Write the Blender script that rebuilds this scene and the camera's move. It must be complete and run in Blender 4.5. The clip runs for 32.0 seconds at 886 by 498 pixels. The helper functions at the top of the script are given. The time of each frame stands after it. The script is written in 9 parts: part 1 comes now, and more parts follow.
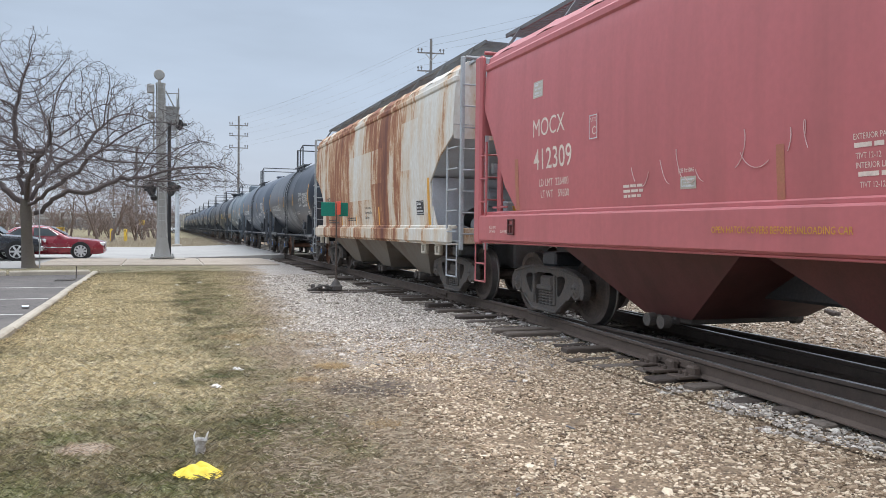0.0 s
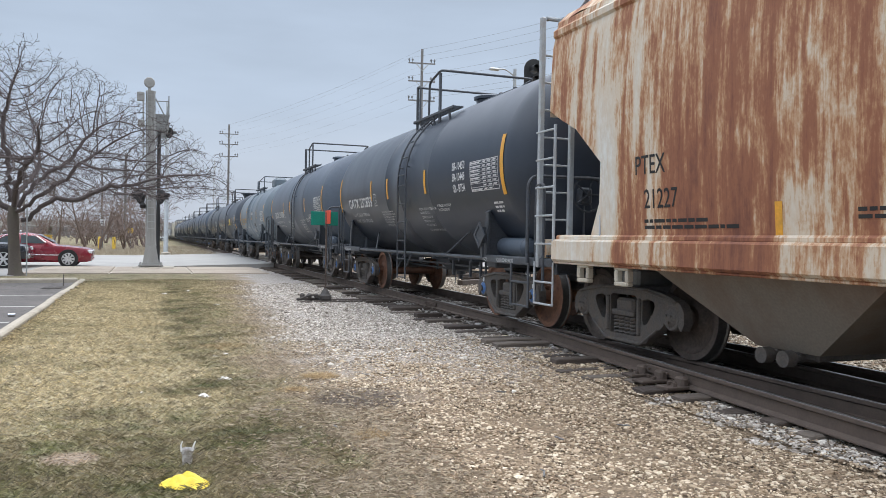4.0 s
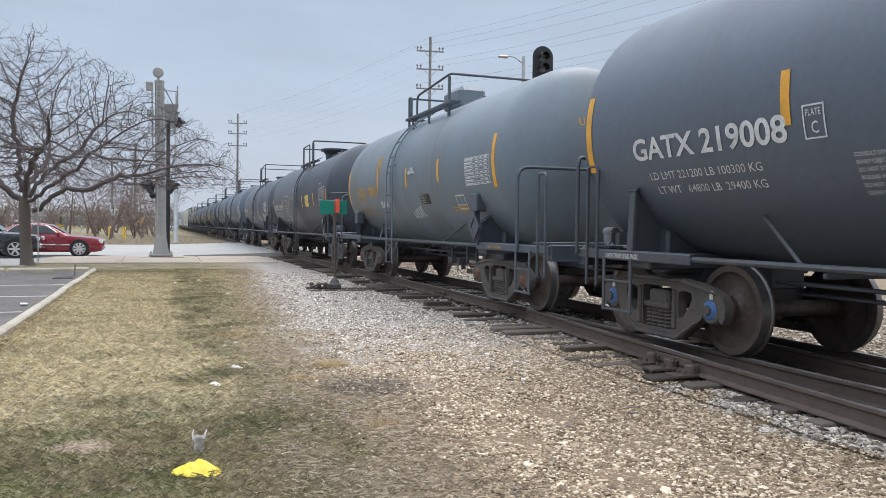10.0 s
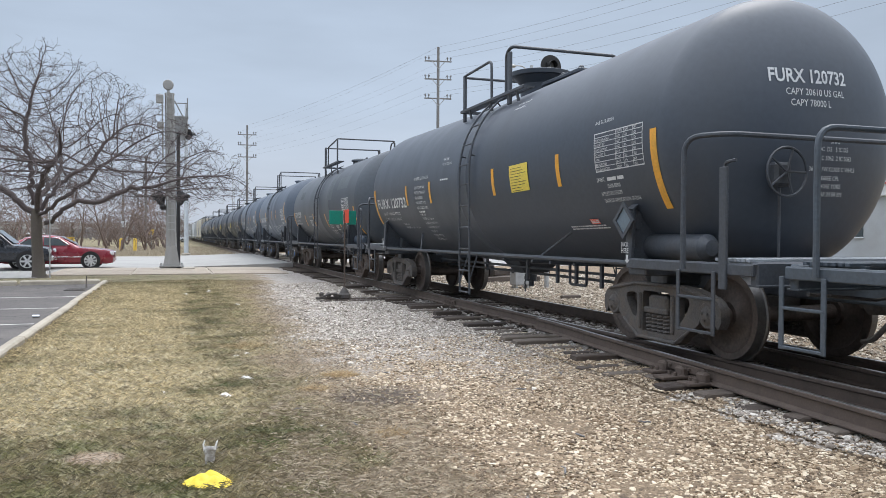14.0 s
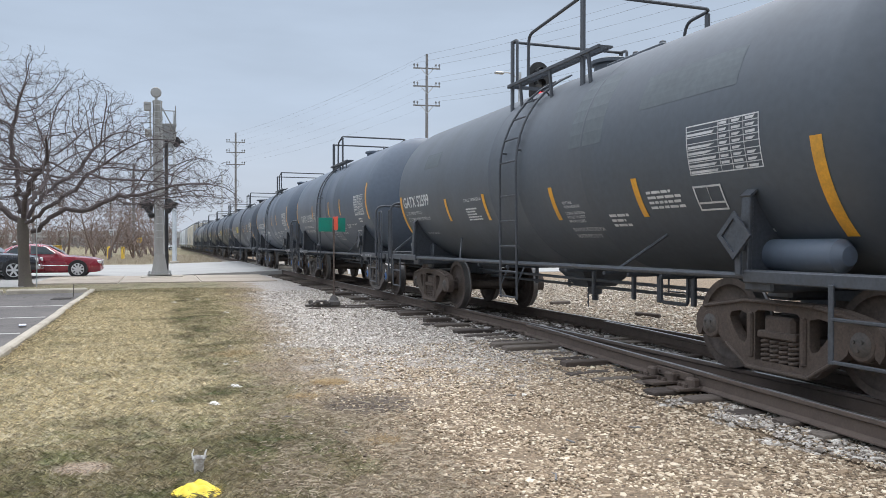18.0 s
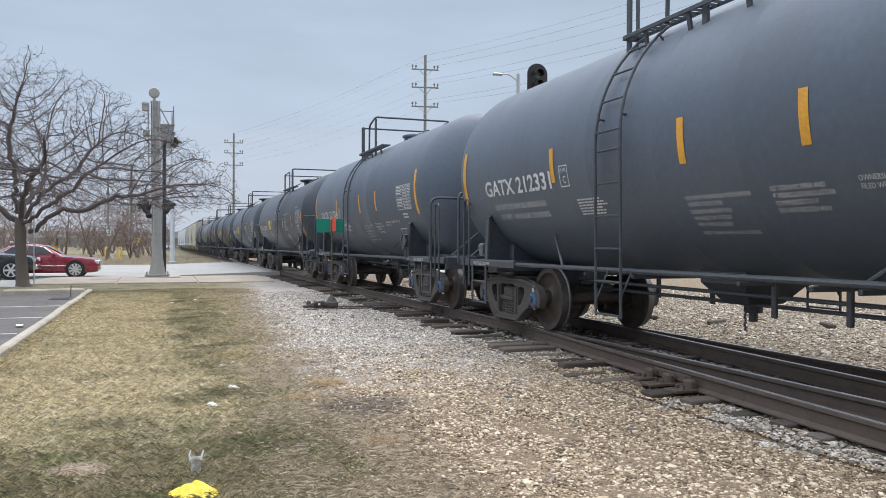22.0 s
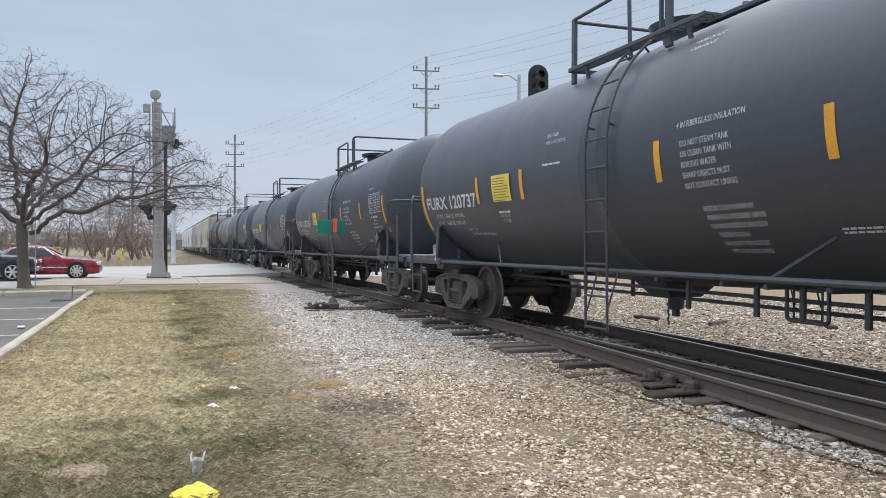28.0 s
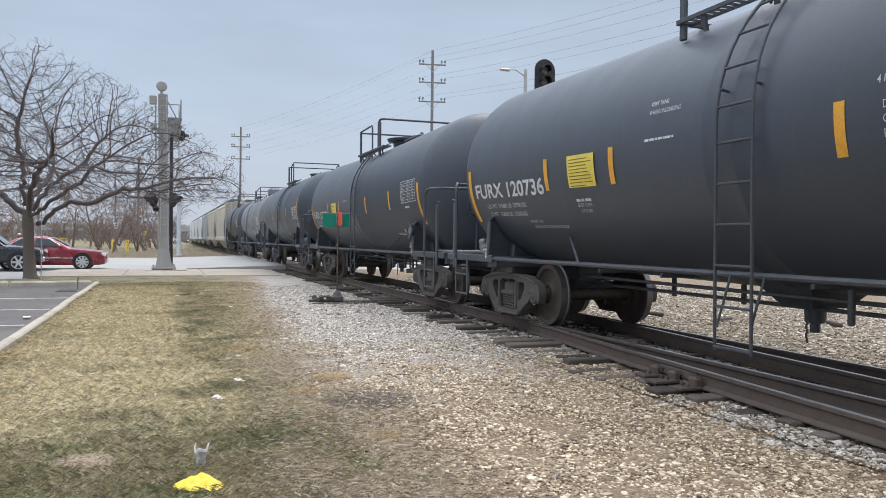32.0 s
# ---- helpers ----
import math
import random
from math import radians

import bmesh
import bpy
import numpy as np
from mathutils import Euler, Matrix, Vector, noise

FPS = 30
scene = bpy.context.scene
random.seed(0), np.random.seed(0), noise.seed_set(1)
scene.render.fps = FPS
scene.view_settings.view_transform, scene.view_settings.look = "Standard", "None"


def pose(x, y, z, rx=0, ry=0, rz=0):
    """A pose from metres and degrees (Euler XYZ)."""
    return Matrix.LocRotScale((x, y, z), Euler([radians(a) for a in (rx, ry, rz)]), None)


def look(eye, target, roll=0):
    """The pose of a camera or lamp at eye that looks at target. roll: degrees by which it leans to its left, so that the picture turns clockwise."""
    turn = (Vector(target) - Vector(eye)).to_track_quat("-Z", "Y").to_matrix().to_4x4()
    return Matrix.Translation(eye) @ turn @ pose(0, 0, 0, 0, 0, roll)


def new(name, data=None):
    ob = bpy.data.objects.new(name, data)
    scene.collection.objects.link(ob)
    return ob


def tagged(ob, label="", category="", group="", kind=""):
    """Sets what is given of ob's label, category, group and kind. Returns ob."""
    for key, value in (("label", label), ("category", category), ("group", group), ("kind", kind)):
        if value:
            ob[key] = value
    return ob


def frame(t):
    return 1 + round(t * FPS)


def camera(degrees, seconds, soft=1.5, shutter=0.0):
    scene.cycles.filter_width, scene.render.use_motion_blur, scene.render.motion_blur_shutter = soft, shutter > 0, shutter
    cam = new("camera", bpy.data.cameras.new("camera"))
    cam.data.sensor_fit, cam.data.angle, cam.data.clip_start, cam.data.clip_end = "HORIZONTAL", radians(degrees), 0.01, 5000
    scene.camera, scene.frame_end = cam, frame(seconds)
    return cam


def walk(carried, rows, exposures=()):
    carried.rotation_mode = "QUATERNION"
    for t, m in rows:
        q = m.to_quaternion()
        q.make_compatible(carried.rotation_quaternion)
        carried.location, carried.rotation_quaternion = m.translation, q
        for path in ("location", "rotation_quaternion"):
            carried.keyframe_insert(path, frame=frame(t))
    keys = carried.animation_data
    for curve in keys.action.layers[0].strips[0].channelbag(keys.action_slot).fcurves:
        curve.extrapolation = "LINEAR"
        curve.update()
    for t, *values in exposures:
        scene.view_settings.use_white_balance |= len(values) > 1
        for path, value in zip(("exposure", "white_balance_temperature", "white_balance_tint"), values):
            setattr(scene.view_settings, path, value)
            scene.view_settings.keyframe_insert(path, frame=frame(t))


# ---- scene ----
cam = camera(59.1, 32.0, soft=0.5)
PATH = [
    (0, (0.0, 0.0, 1.603), (3.641, 10.164, 1.332), 0.66),
    (0.5, (0.0, 0.0, 1.603), (3.634, 10.167, 1.341), 0.94),
    (1, (0.0, 0.0, 1.603), (3.634, 10.167, 1.353), 0.95),
    (1.5, (0.0, 0.0, 1.603), (3.667, 10.156, 1.368), 0.97),
    (2, (0.0, 0.0, 1.603), (3.734, 10.131, 1.392), 0.76),
    (2.5, (0.0, 0.0, 1.603), (3.779, 10.115, 1.413), 0.71),
    (3, (0.0, 0.0, 1.603), (3.786, 10.113, 1.449), 0.95),
    (3.5, (0.0, 0.0, 1.603), (3.777, 10.117, 1.475), 0.97),
    (5.5, (0.0, 0.0, 1.603), (3.755, 10.125, 1.442), 1.14),
    (6, (0.0, 0.0, 1.603), (3.777, 10.117, 1.455), 1.18),
    (6.5, (0.0, 0.0, 1.603), (3.768, 10.12, 1.425), 1.15),
    (7, (0.0, 0.0, 1.603), (3.768, 10.119, 1.381), 1.07),
    (7.5, (0.0, 0.0, 1.603), (3.775, 10.116, 1.355), 1.02),
    (8, (0.0, 0.0, 1.603), (3.758, 10.122, 1.344), 1.04),
    (8.5, (0.0, 0.0, 1.603), (3.738, 10.129, 1.358), 1.28),
    (9, (0.0, 0.0, 1.603), (3.726, 10.135, 1.361), 1.3),
    (9.5, (0.0, 0.0, 1.603), (3.699, 10.143, 1.344), 1.15),
    (10, (0.0, 0.0, 1.603), (3.656, 10.158, 1.309), 0.78),
    (10.5, (0.0, 0.0, 1.603), (3.619, 10.171, 1.333), 0.52),
    (11, (0.0, 0.0, 1.603), (3.576, 10.189, 1.377), 0.5),
    (11.5, (0.0, 0.0, 1.603), (3.558, 10.194, 1.364), 0.48),
    (12, (0.0, 0.0, 1.603), (3.561, 10.193, 1.345), 0.37),
    (12.5, (0.0, 0.0, 1.603), (3.564, 10.192, 1.356), 0.19),
    (13, (0.0, 0.0, 1.603), (3.552, 10.197, 1.398), 0.26),
    (13.5, (0.0, 0.0, 1.603), (3.54, 10.202, 1.443), 0.35),
    (14, (0.0, 0.0, 1.603), (3.534, 10.204, 1.437), 0.35),
    (14.5, (0.0, 0.0, 1.603), (3.548, 10.2, 1.459), 0.14),
    (16.5, (0.0, 0.0, 1.603), (3.515, 10.211, 1.498), 0.2),
    (17, (0.0, 0.0, 1.603), (3.528, 10.206, 1.473), 0.21),
    (17.5, (0.0, 0.0, 1.603), (3.572, 10.192, 1.483), 0.15),
    (18, (0.0, 0.0, 1.603), (3.671, 10.156, 1.53), 0.08),
    (18.5, (0.0, 0.0, 1.603), (3.771, 10.12, 1.547), 0.0),
    (19, (0.0, 0.0, 1.603), (3.809, 10.106, 1.561), 0.1),
    (19.5, (0.0, 0.0, 1.603), (3.774, 10.12, 1.566), 0.1),
    (20, (0.0, 0.0, 1.603), (3.73, 10.136, 1.574), -0.08),
    (20.5, (0.0, 0.0, 1.603), (3.704, 10.146, 1.578), -0.29),
    (21, (0.0, 0.0, 1.603), (3.694, 10.149, 1.553), -0.21),
    (21.5, (0.0, 0.0, 1.603), (3.687, 10.151, 1.541), -0.04),
    (22, (0.0, 0.0, 1.603), (3.698, 10.147, 1.547), 0.23),
    (22.5, (0.0, 0.0, 1.603), (3.737, 10.133, 1.525), 0.31),
    (23, (0.0, 0.0, 1.603), (3.758, 10.125, 1.515), 0.49),
    (23.5, (0.0, 0.0, 1.603), (3.764, 10.123, 1.527), 0.65),
    (24, (0.0, 0.0, 1.603), (3.756, 10.125, 1.533), 0.71),
    (24.5, (0.0, 0.0, 1.603), (3.749, 10.128, 1.526), 0.49),
    (25, (0.0, 0.0, 1.603), (3.758, 10.125, 1.525), 0.32),
    (25.5, (0.0, 0.0, 1.603), (3.755, 10.126, 1.544), 0.46),
    (27.5, (0.0, 0.0, 1.603), (3.7, 10.147, 1.575), 0.18),
    (28, (0.0, 0.0, 1.603), (3.683, 10.152, 1.563), 0.18),
    (28.5, (0.0, 0.0, 1.603), (3.67, 10.157, 1.527), 0.26),
    (29, (0.0, 0.0, 1.603), (3.644, 10.166, 1.447), 0.09),
    (29.5, (0.0, 0.0, 1.603), (3.654, 10.162, 1.434), 0.19),
    (30, (0.0, 0.0, 1.603), (3.689, 10.149, 1.449), 0.26),
    (30.5, (0.0, 0.0, 1.603), (3.693, 10.149, 1.477), 0.03),
    (31, (0.0, 0.0, 1.603), (3.675, 10.155, 1.507), -0.06),
    (31.5, (0.0, 0.0, 1.603), (3.644, 10.166, 1.485), 0.29),
    (32, (0.0, 0.0, 1.603), (3.622, 10.174, 1.482), 0.68),
]
walk(cam, [(t, look(eye, target, roll)) for t, eye, target, roll in PATH])

# ---- light: an overcast sky, brighter overhead, and a weak wide sun ----
world = bpy.data.worlds.new("overcast_sky")
scene.world = world
world.use_nodes = True
wn, wl = world.node_tree.nodes, world.node_tree.links
wn.clear()
w_out = wn.new("ShaderNodeOutputWorld")
w_bg = wn.new("ShaderNodeBackground")
w_sky = wn.new("ShaderNodeTexSky")
w_sky.sky_type, w_sky.sun_disc = "NISHITA", False
w_sky.sun_elevation, w_sky.sun_rotation = radians(62), radians(49)
w_sky.dust_density, w_sky.air_density = 4.0, 1.6
w_geo = wn.new("ShaderNodeTexCoord")
w_sep = wn.new("ShaderNodeSeparateXYZ")
w_ramp = wn.new("ShaderNodeValToRGB")
w_ramp.color_ramp.elements[0].position, w_ramp.color_ramp.elements[0].color = 0.0, (0.605, 0.66, 0.757, 1)
w_ramp.color_ramp.elements[1].position, w_ramp.color_ramp.elements[1].color = 1.0, (2.5, 2.66, 2.96, 1)
for pos, col in ((0.06, (0.56, 0.632, 0.745, 1)), (0.16, (0.465, 0.555, 0.69, 1)), (0.32, (0.435, 0.525, 0.66, 1)), (0.42, (0.72, 0.82, 0.97, 1)), (0.6, (1.6, 1.74, 1.98, 1))):
    w_ramp.color_ramp.elements.new(pos).color = col
w_noise = wn.new("ShaderNodeTexNoise")
w_noise.inputs["Scale"].default_value, w_noise.inputs["Detail"].default_value = 2.2, 5
w_map = wn.new("ShaderNodeMapping")
w_map.inputs["Scale"].default_value = (1.0, 1.0, 4.5)
w_cl = wn.new("ShaderNodeMapRange")
w_cl.inputs["From Min"].default_value, w_cl.inputs["From Max"].default_value = 0.3, 0.7
w_cl.inputs["To Min"].default_value, w_cl.inputs["To Max"].default_value = 0.87, 1.12
w_mul = wn.new("ShaderNodeMixRGB")
w_mul.blend_type, w_mul.inputs["Fac"].default_value = "MULTIPLY", 1.0
w_mix = wn.new("ShaderNodeMixRGB")
w_mix.inputs["Fac"].default_value = 0.06
w_sc = wn.new("ShaderNodeMixRGB")
w_sc.blend_type, w_sc.inputs["Fac"].default_value, w_sc.inputs["Color2"].default_value = "MULTIPLY", 1.0, (0.1, 0.1, 0.1, 1)
wl.new(w_geo.outputs["Generated"], w_sep.inputs[0])
wl.new(w_sep.outputs["Z"], w_ramp.inputs[0])
wl.new(w_geo.outputs["Generated"], w_map.inputs[0])
wl.new(w_map.outputs[0], w_noise.inputs["Vector"])
wl.new(w_noise.outputs["Fac"], w_cl.inputs["Value"])
wl.new(w_ramp.outputs["Color"], w_mul.inputs["Color1"])
wl.new(w_cl.outputs[0], w_mul.inputs["Color2"])
wl.new(w_sky.outputs[0], w_sc.inputs["Color1"])
wl.new(w_mul.outputs[0], w_mix.inputs["Color1"])
wl.new(w_sc.outputs[0], w_mix.inputs["Color2"])
wl.new(w_mix.outputs[0], w_bg.inputs["Color"])
wl.new(w_bg.outputs[0], w_out.inputs[0])
w_bg.inputs["Strength"].default_value = 1.0

sun = new("sun", bpy.data.lights.new("sun", "SUN"))
sun.data.energy, sun.data.angle, sun.data.color = 0.9, radians(30), (1.0, 0.96, 0.9)
sun.matrix_basis = look((16, 14, 40), (0, 0, 0))
scene.view_settings.exposure = 0.1

# ---- the plan is drawn in units of U metres ----
U = 1.08
RAIL = 0.24          # top of rail over the ground
TRACK = 6.15         # centre line of the track, which runs along y
SPEED = 4.18         # units a second, towards -y
TOE = 11.3           # where the side track leaves


# ---- mesh helpers ----
def chamfer_points(sx, sy, sz, c):
    pts = []
    for i in (-1, 1):
        for j in (-1, 1):
            for k in (-1, 1):
                x, y, z = i * sx / 2, j * sy / 2, k * sz / 2
                pts += [(x - i * c, y - j * c, z), (x - i * c, y, z - k * c), (x, y - j * c, z - k * c)]
    return pts


def box(bm, c, s, bevel=0.0, turn=None):
    """A box of size s round c, with chamfered edges."""
    m = Matrix.Translation(c) @ (turn.to_4x4() if turn else Matrix())
    bevel = min(bevel, 0.45 * min(s))
    if bevel <= 0:
        bmesh.ops.create_cube(bm, size=1, matrix=m @ Matrix.Diagonal((*s, 1)))
        return
    vs = [bm.verts.new(m @ Vector(p)) for p in chamfer_points(*s, bevel)]
    got = bmesh.ops.convex_hull(bm, input=vs)
    del got


def rod(bm, a, b, r, r2=None, seg=10, caps=True):
    """A round bar from a to b."""
    a, b = Vector(a), Vector(b)
    d = b - a
    m = Matrix.Translation((a + b) / 2) @ d.to_track_quat("Z", "Y").to_matrix().to_4x4()
    bmesh.ops.create_cone(bm, cap_ends=caps, segments=seg, radius1=r, radius2=r if r2 is None else r2, depth=d.length, matrix=m)


def bar(bm, a, b, w, h, bevel=0.0):
    """A square bar from a to b: w across, h upwards."""
    a, b = Vector(a), Vector(b)
    d = b - a
    q = d.to_track_quat("Y", "Z").to_matrix()
    box(bm, (a + b) / 2, (w, d.length, h), bevel, q)


def tube(bm, pts, r, seg=8, closed=False):
    """A bent round bar through pts."""
    pts = [Vector(p) for p in pts]
    rings, n = [], len(pts)
    side = None
    for i, p in enumerate(pts):
        d = (pts[min(i + 1, n - 1)] - pts[max(i - 1, 0)]).normalized()
        if side is None:
            side = d.orthogonal().normalized()
        side = (side - d * side.dot(d)).normalized()
        up = d.cross(side)
        rr = r[i] if isinstance(r, (list, tuple)) else r
        rings.append([bm.verts.new(p + rr * (math.cos(2 * math.pi * k / seg) * side + math.sin(2 * math.pi * k / seg) * up)) for k in range(seg)])
    for a, b in zip(rings, rings[1:]):
        for k in range(seg):
            bm.faces.new((a[k], a[(k + 1) % seg], b[(k + 1) % seg], b[k]))
    bm.faces.new(rings[0][::-1])
    bm.faces.new(rings[-1])


def rounded(pts, r=0.12, n=4):
    """pts with its inner corners rounded off."""
    pts = [Vector(p) for p in pts]
    out = [pts[0]]
    for a, b, c in zip(pts, pts[1:], pts[2:]):
        u, v = (a - b).normalized(), (c - b).normalized()
        k = min(r, (a - b).length * 0.45, (c - b).length * 0.45)
        for i in range(n + 1):
            s = i / n
            out.append((1 - s) ** 2 * (b + u * k) + 2 * s * (1 - s) * b + s ** 2 * (b + v * k))
    return out + [pts[-1]]


def lathe(bm, prof, axis, seg=32, c=(0, 0, 0)):
    """A turned body: prof of (along, radius), round the axis 'x', 'y' or 'z' through c."""
    c = Vector(c)
    rings = []
    for s, r in prof:
        ring = []
        for k in range(seg):
            a = 2 * math.pi * k / seg
            p, q = r * math.cos(a), r * math.sin(a)
            ring.append(bm.verts.new(c + Vector({"x": (s, p, q), "y": (q, s, p), "z": (p, q, s)}[axis])))
        rings.append(ring)
    for a, b in zip(rings, rings[1:]):
        for k in range(seg):
            bm.faces.new((a[k], b[k], b[(k + 1) % seg], a[(k + 1) % seg]))
    bm.faces.new(rings[0])
    bm.faces.new(rings[-1][::-1])


def plate(bm, loops, m, thick):
    """A flat plate from an outline and holes (u, v), placed by m, thickness along its normal."""
    edges = []
    for loop in loops:
        vs = [bm.verts.new(m @ Vector((u, v, 0))) for u, v in loop]
        edges += [bm.edges.new((a, b)) for a, b in zip(vs, vs[1:] + vs[:1])]
    got = bmesh.ops.triangle_fill(bm, use_beauty=True, edges=edges)
    faces = [f for f in got["geom"] if isinstance(f, bmesh.types.BMFace)]
    ext = bmesh.ops.extrude_face_region(bm, geom=faces)
    move = [v for v in ext["geom"] if isinstance(v, bmesh.types.BMVert)]
    bmesh.ops.translate(bm, verts=move, vec=m.to_3x3() @ Vector((0, 0, thick)))




def smooth_by(me, angle=35):
    me.polygons.foreach_set("use_smooth", [True] * len(me.polygons))
    me.set_sharp_from_angle(angle=radians(angle))


def mesh_of(name, bm, mat, smooth=True, grow=True):
    bmesh.ops.recalc_face_normals(bm, faces=bm.faces)
    me = bpy.data.meshes.new(name)
    if grow:
        bmesh.ops.scale(bm, vec=(U, U, U), verts=bm.verts)
    bm.to_mesh(me)
    bm.free()
    me.materials.append(mat)
    if smooth:
        smooth_by(me)
    return me


def hang(ob, parent, at=(0, 0, 0)):
    ob.parent = parent
    ob.location = Vector(at) * U
    return ob


def part(name, bm, mat, parent, label="", at=(0, 0, 0), smooth=True):
    """Links a bmesh, or a mesh made before, as one part under a thing or a part."""
    me = bm if isinstance(bm, bpy.types.Mesh) else mesh_of(name, bm, mat, smooth)
    return tagged(hang(new(name, me), parent, at), label)


def thing(name, at, label, category, group="", turn=0.0):
    ob = new(name)
    ob.empty_display_size = 0.2
    ob.matrix_basis = Matrix.Translation(Vector(at) * U) @ Matrix.Rotation(radians(turn), 4, "Z")
    return tagged(ob, label, category, group)


def solid(name, bm, mat, label="", category="", kind="", at=(0, 0, 0), group=""):
    """A thing or piece of the setting that is one mesh."""
    me = bm if isinstance(bm, bpy.types.Mesh) else mesh_of(name, bm, mat)
    ob = new(name, me)
    ob.location = Vector(at) * U
    return tagged(ob, label, category, group, kind)


def from_arrays(name, verts, faces, mat, smooth=False):
    me = bpy.data.meshes.new(name)
    me.from_pydata([tuple(v) for v in (np.asarray(verts) * U).tolist()], [], faces)
    me.materials.append(mat)
    if smooth:
        me.polygons.foreach_set("use_smooth", [True] * len(me.polygons))
    return me


# ---- materials ----
def material(name):
    m = bpy.data.materials.new(name)
    m.use_nodes = True
    nt = m.node_tree
    return m, nt.nodes, nt.links, nt.nodes["Principled BSDF"]


def paint(name, colour, rough=0.5, metal=0.0, grime=(0.1, 0.09, 0.08), dirt=0.25, scale=3.0, bump=0.0, streak=1.0, fine=40.0, spread=0.12, coat=0.0):
    """A painted or raw surface: two scales of variation, dirt in patches (long upright streaks with streak above 1) and fine relief."""
    m, n, l, b = material(name)
    tc = n.new("ShaderNodeTexCoord")
    mp = n.new("ShaderNodeMapping")
    mp.inputs["Scale"].default_value = (1, 1, 1 / streak)
    big, small = n.new("ShaderNodeTexNoise"), n.new("ShaderNodeTexNoise")
    big.inputs["Scale"].default_value, big.inputs["Detail"].default_value, big.inputs["Roughness"].default_value = scale, 6, 0.62
    small.inputs["Scale"].default_value, small.inputs["Detail"].default_value = fine, 4
    ramp = n.new("ShaderNodeMapRange")
    ramp.inputs["From Min"].default_value, ramp.inputs["From Max"].default_value = 0.45, 0.72
    ramp.inputs["To Max"].default_value = dirt
    mix, hue = n.new("ShaderNodeMixRGB"), n.new("ShaderNodeMixRGB")
    mix.inputs["Color2"].default_value = (*grime, 1)
    hue.blend_type, hue.inputs["Fac"].default_value = "MULTIPLY", 1.0
    hue.inputs["Color1"].default_value = (*colour, 1)
    vary = n.new("ShaderNodeMapRange")
    vary.inputs["From Min"].default_value, vary.inputs["From Max"].default_value = 0.25, 0.75
    vary.inputs["To Min"].default_value, vary.inputs["To Max"].default_value = 1 - spread, 1 + spread
    l.new(tc.outputs["Object"], mp.inputs[0])
    l.new(mp.outputs[0], big.inputs["Vector"])
    l.new(tc.outputs["Object"], small.inputs["Vector"])
    l.new(big.outputs["Fac"], ramp.inputs["Value"])
    l.new(small.outputs["Fac"], vary.inputs["Value"])
    l.new(vary.outputs[0], hue.inputs["Color2"])
    l.new(hue.outputs[0], mix.inputs["Color1"])
    l.new(ramp.outputs[0], mix.inputs["Fac"])
    l.new(mix.outputs[0], b.inputs["Base Color"])
    rr = n.new("ShaderNodeMapRange")
    rr.inputs["To Min"].default_value, rr.inputs["To Max"].default_value = max(0.04, rough - 0.1), min(1.0, rough + 0.14)
    l.new(big.outputs["Fac"], rr.inputs["Value"])
    l.new(rr.outputs[0], b.inputs["Roughness"])
    b.inputs["Metallic"].default_value = metal
    b.inputs["Coat Weight"].default_value = coat
    if bump:
        bp = n.new("ShaderNodeBump")
        bp.inputs["Strength"].default_value, bp.inputs["Distance"].default_value = bump, 0.01
        l.new(small.outputs["Fac"], bp.inputs["Height"])
        l.new(bp.outputs[0], b.inputs["Normal"])
    return m


def varied(name, stops, rough=0.8, island=True, noise_scale=0.0, bump=0.3, fine=60.0):
    """Loose pieces whose colour changes from piece to piece."""
    m, n, l, b = material(name)
    src = n.new("ShaderNodeNewGeometry") if island else n.new("ShaderNodeObjectInfo")
    ramp = n.new("ShaderNodeValToRGB")
    while len(ramp.color_ramp.elements) < len(stops):
        ramp.color_ramp.elements.new(0.5)
    for e, (p, c) in zip(ramp.color_ramp.elements, stops):
        e.position, e.color = p, (*c, 1)
    l.new(src.outputs["Random Per Island" if island else "Random"], ramp.inputs[0])
    tc, nz, mixn, mr = n.new("ShaderNodeTexCoord"), n.new("ShaderNodeTexNoise"), n.new("ShaderNodeMixRGB"), n.new("ShaderNodeMapRange")
    nz.inputs["Scale"].default_value, nz.inputs["Detail"].default_value = fine, 4
    mr.inputs["To Min"].default_value, mr.inputs["To Max"].default_value = 0.65, 1.35
    mixn.blend_type, mixn.inputs["Fac"].default_value = "MULTIPLY", 1.0
    l.new(tc.outputs["Object"], nz.inputs["Vector"])
    l.new(nz.outputs["Fac"], mr.inputs["Value"])
    l.new(ramp.outputs[0], mixn.inputs["Color1"])
    l.new(mr.outputs[0], mixn.inputs["Color2"])
    l.new(mixn.outputs[0], b.inputs["Base Color"])
    b.inputs["Roughness"].default_value = rough
    if bump:
        bp = n.new("ShaderNodeBump")
        bp.inputs["Strength"].default_value, bp.inputs["Distance"].default_value = bump, 0.02
        l.new(nz.outputs["Fac"], bp.inputs["Height"])
        l.new(bp.outputs[0], b.inputs["Normal"])
    return m


def plain_glow(name, colour, strength):
    m, n, l, b = material(name)
    b.inputs["Base Color"].default_value = (*colour, 1)
    b.inputs["Emission Color"].default_value = (*colour, 1)
    b.inputs["Emission Strength"].default_value = strength
    return m


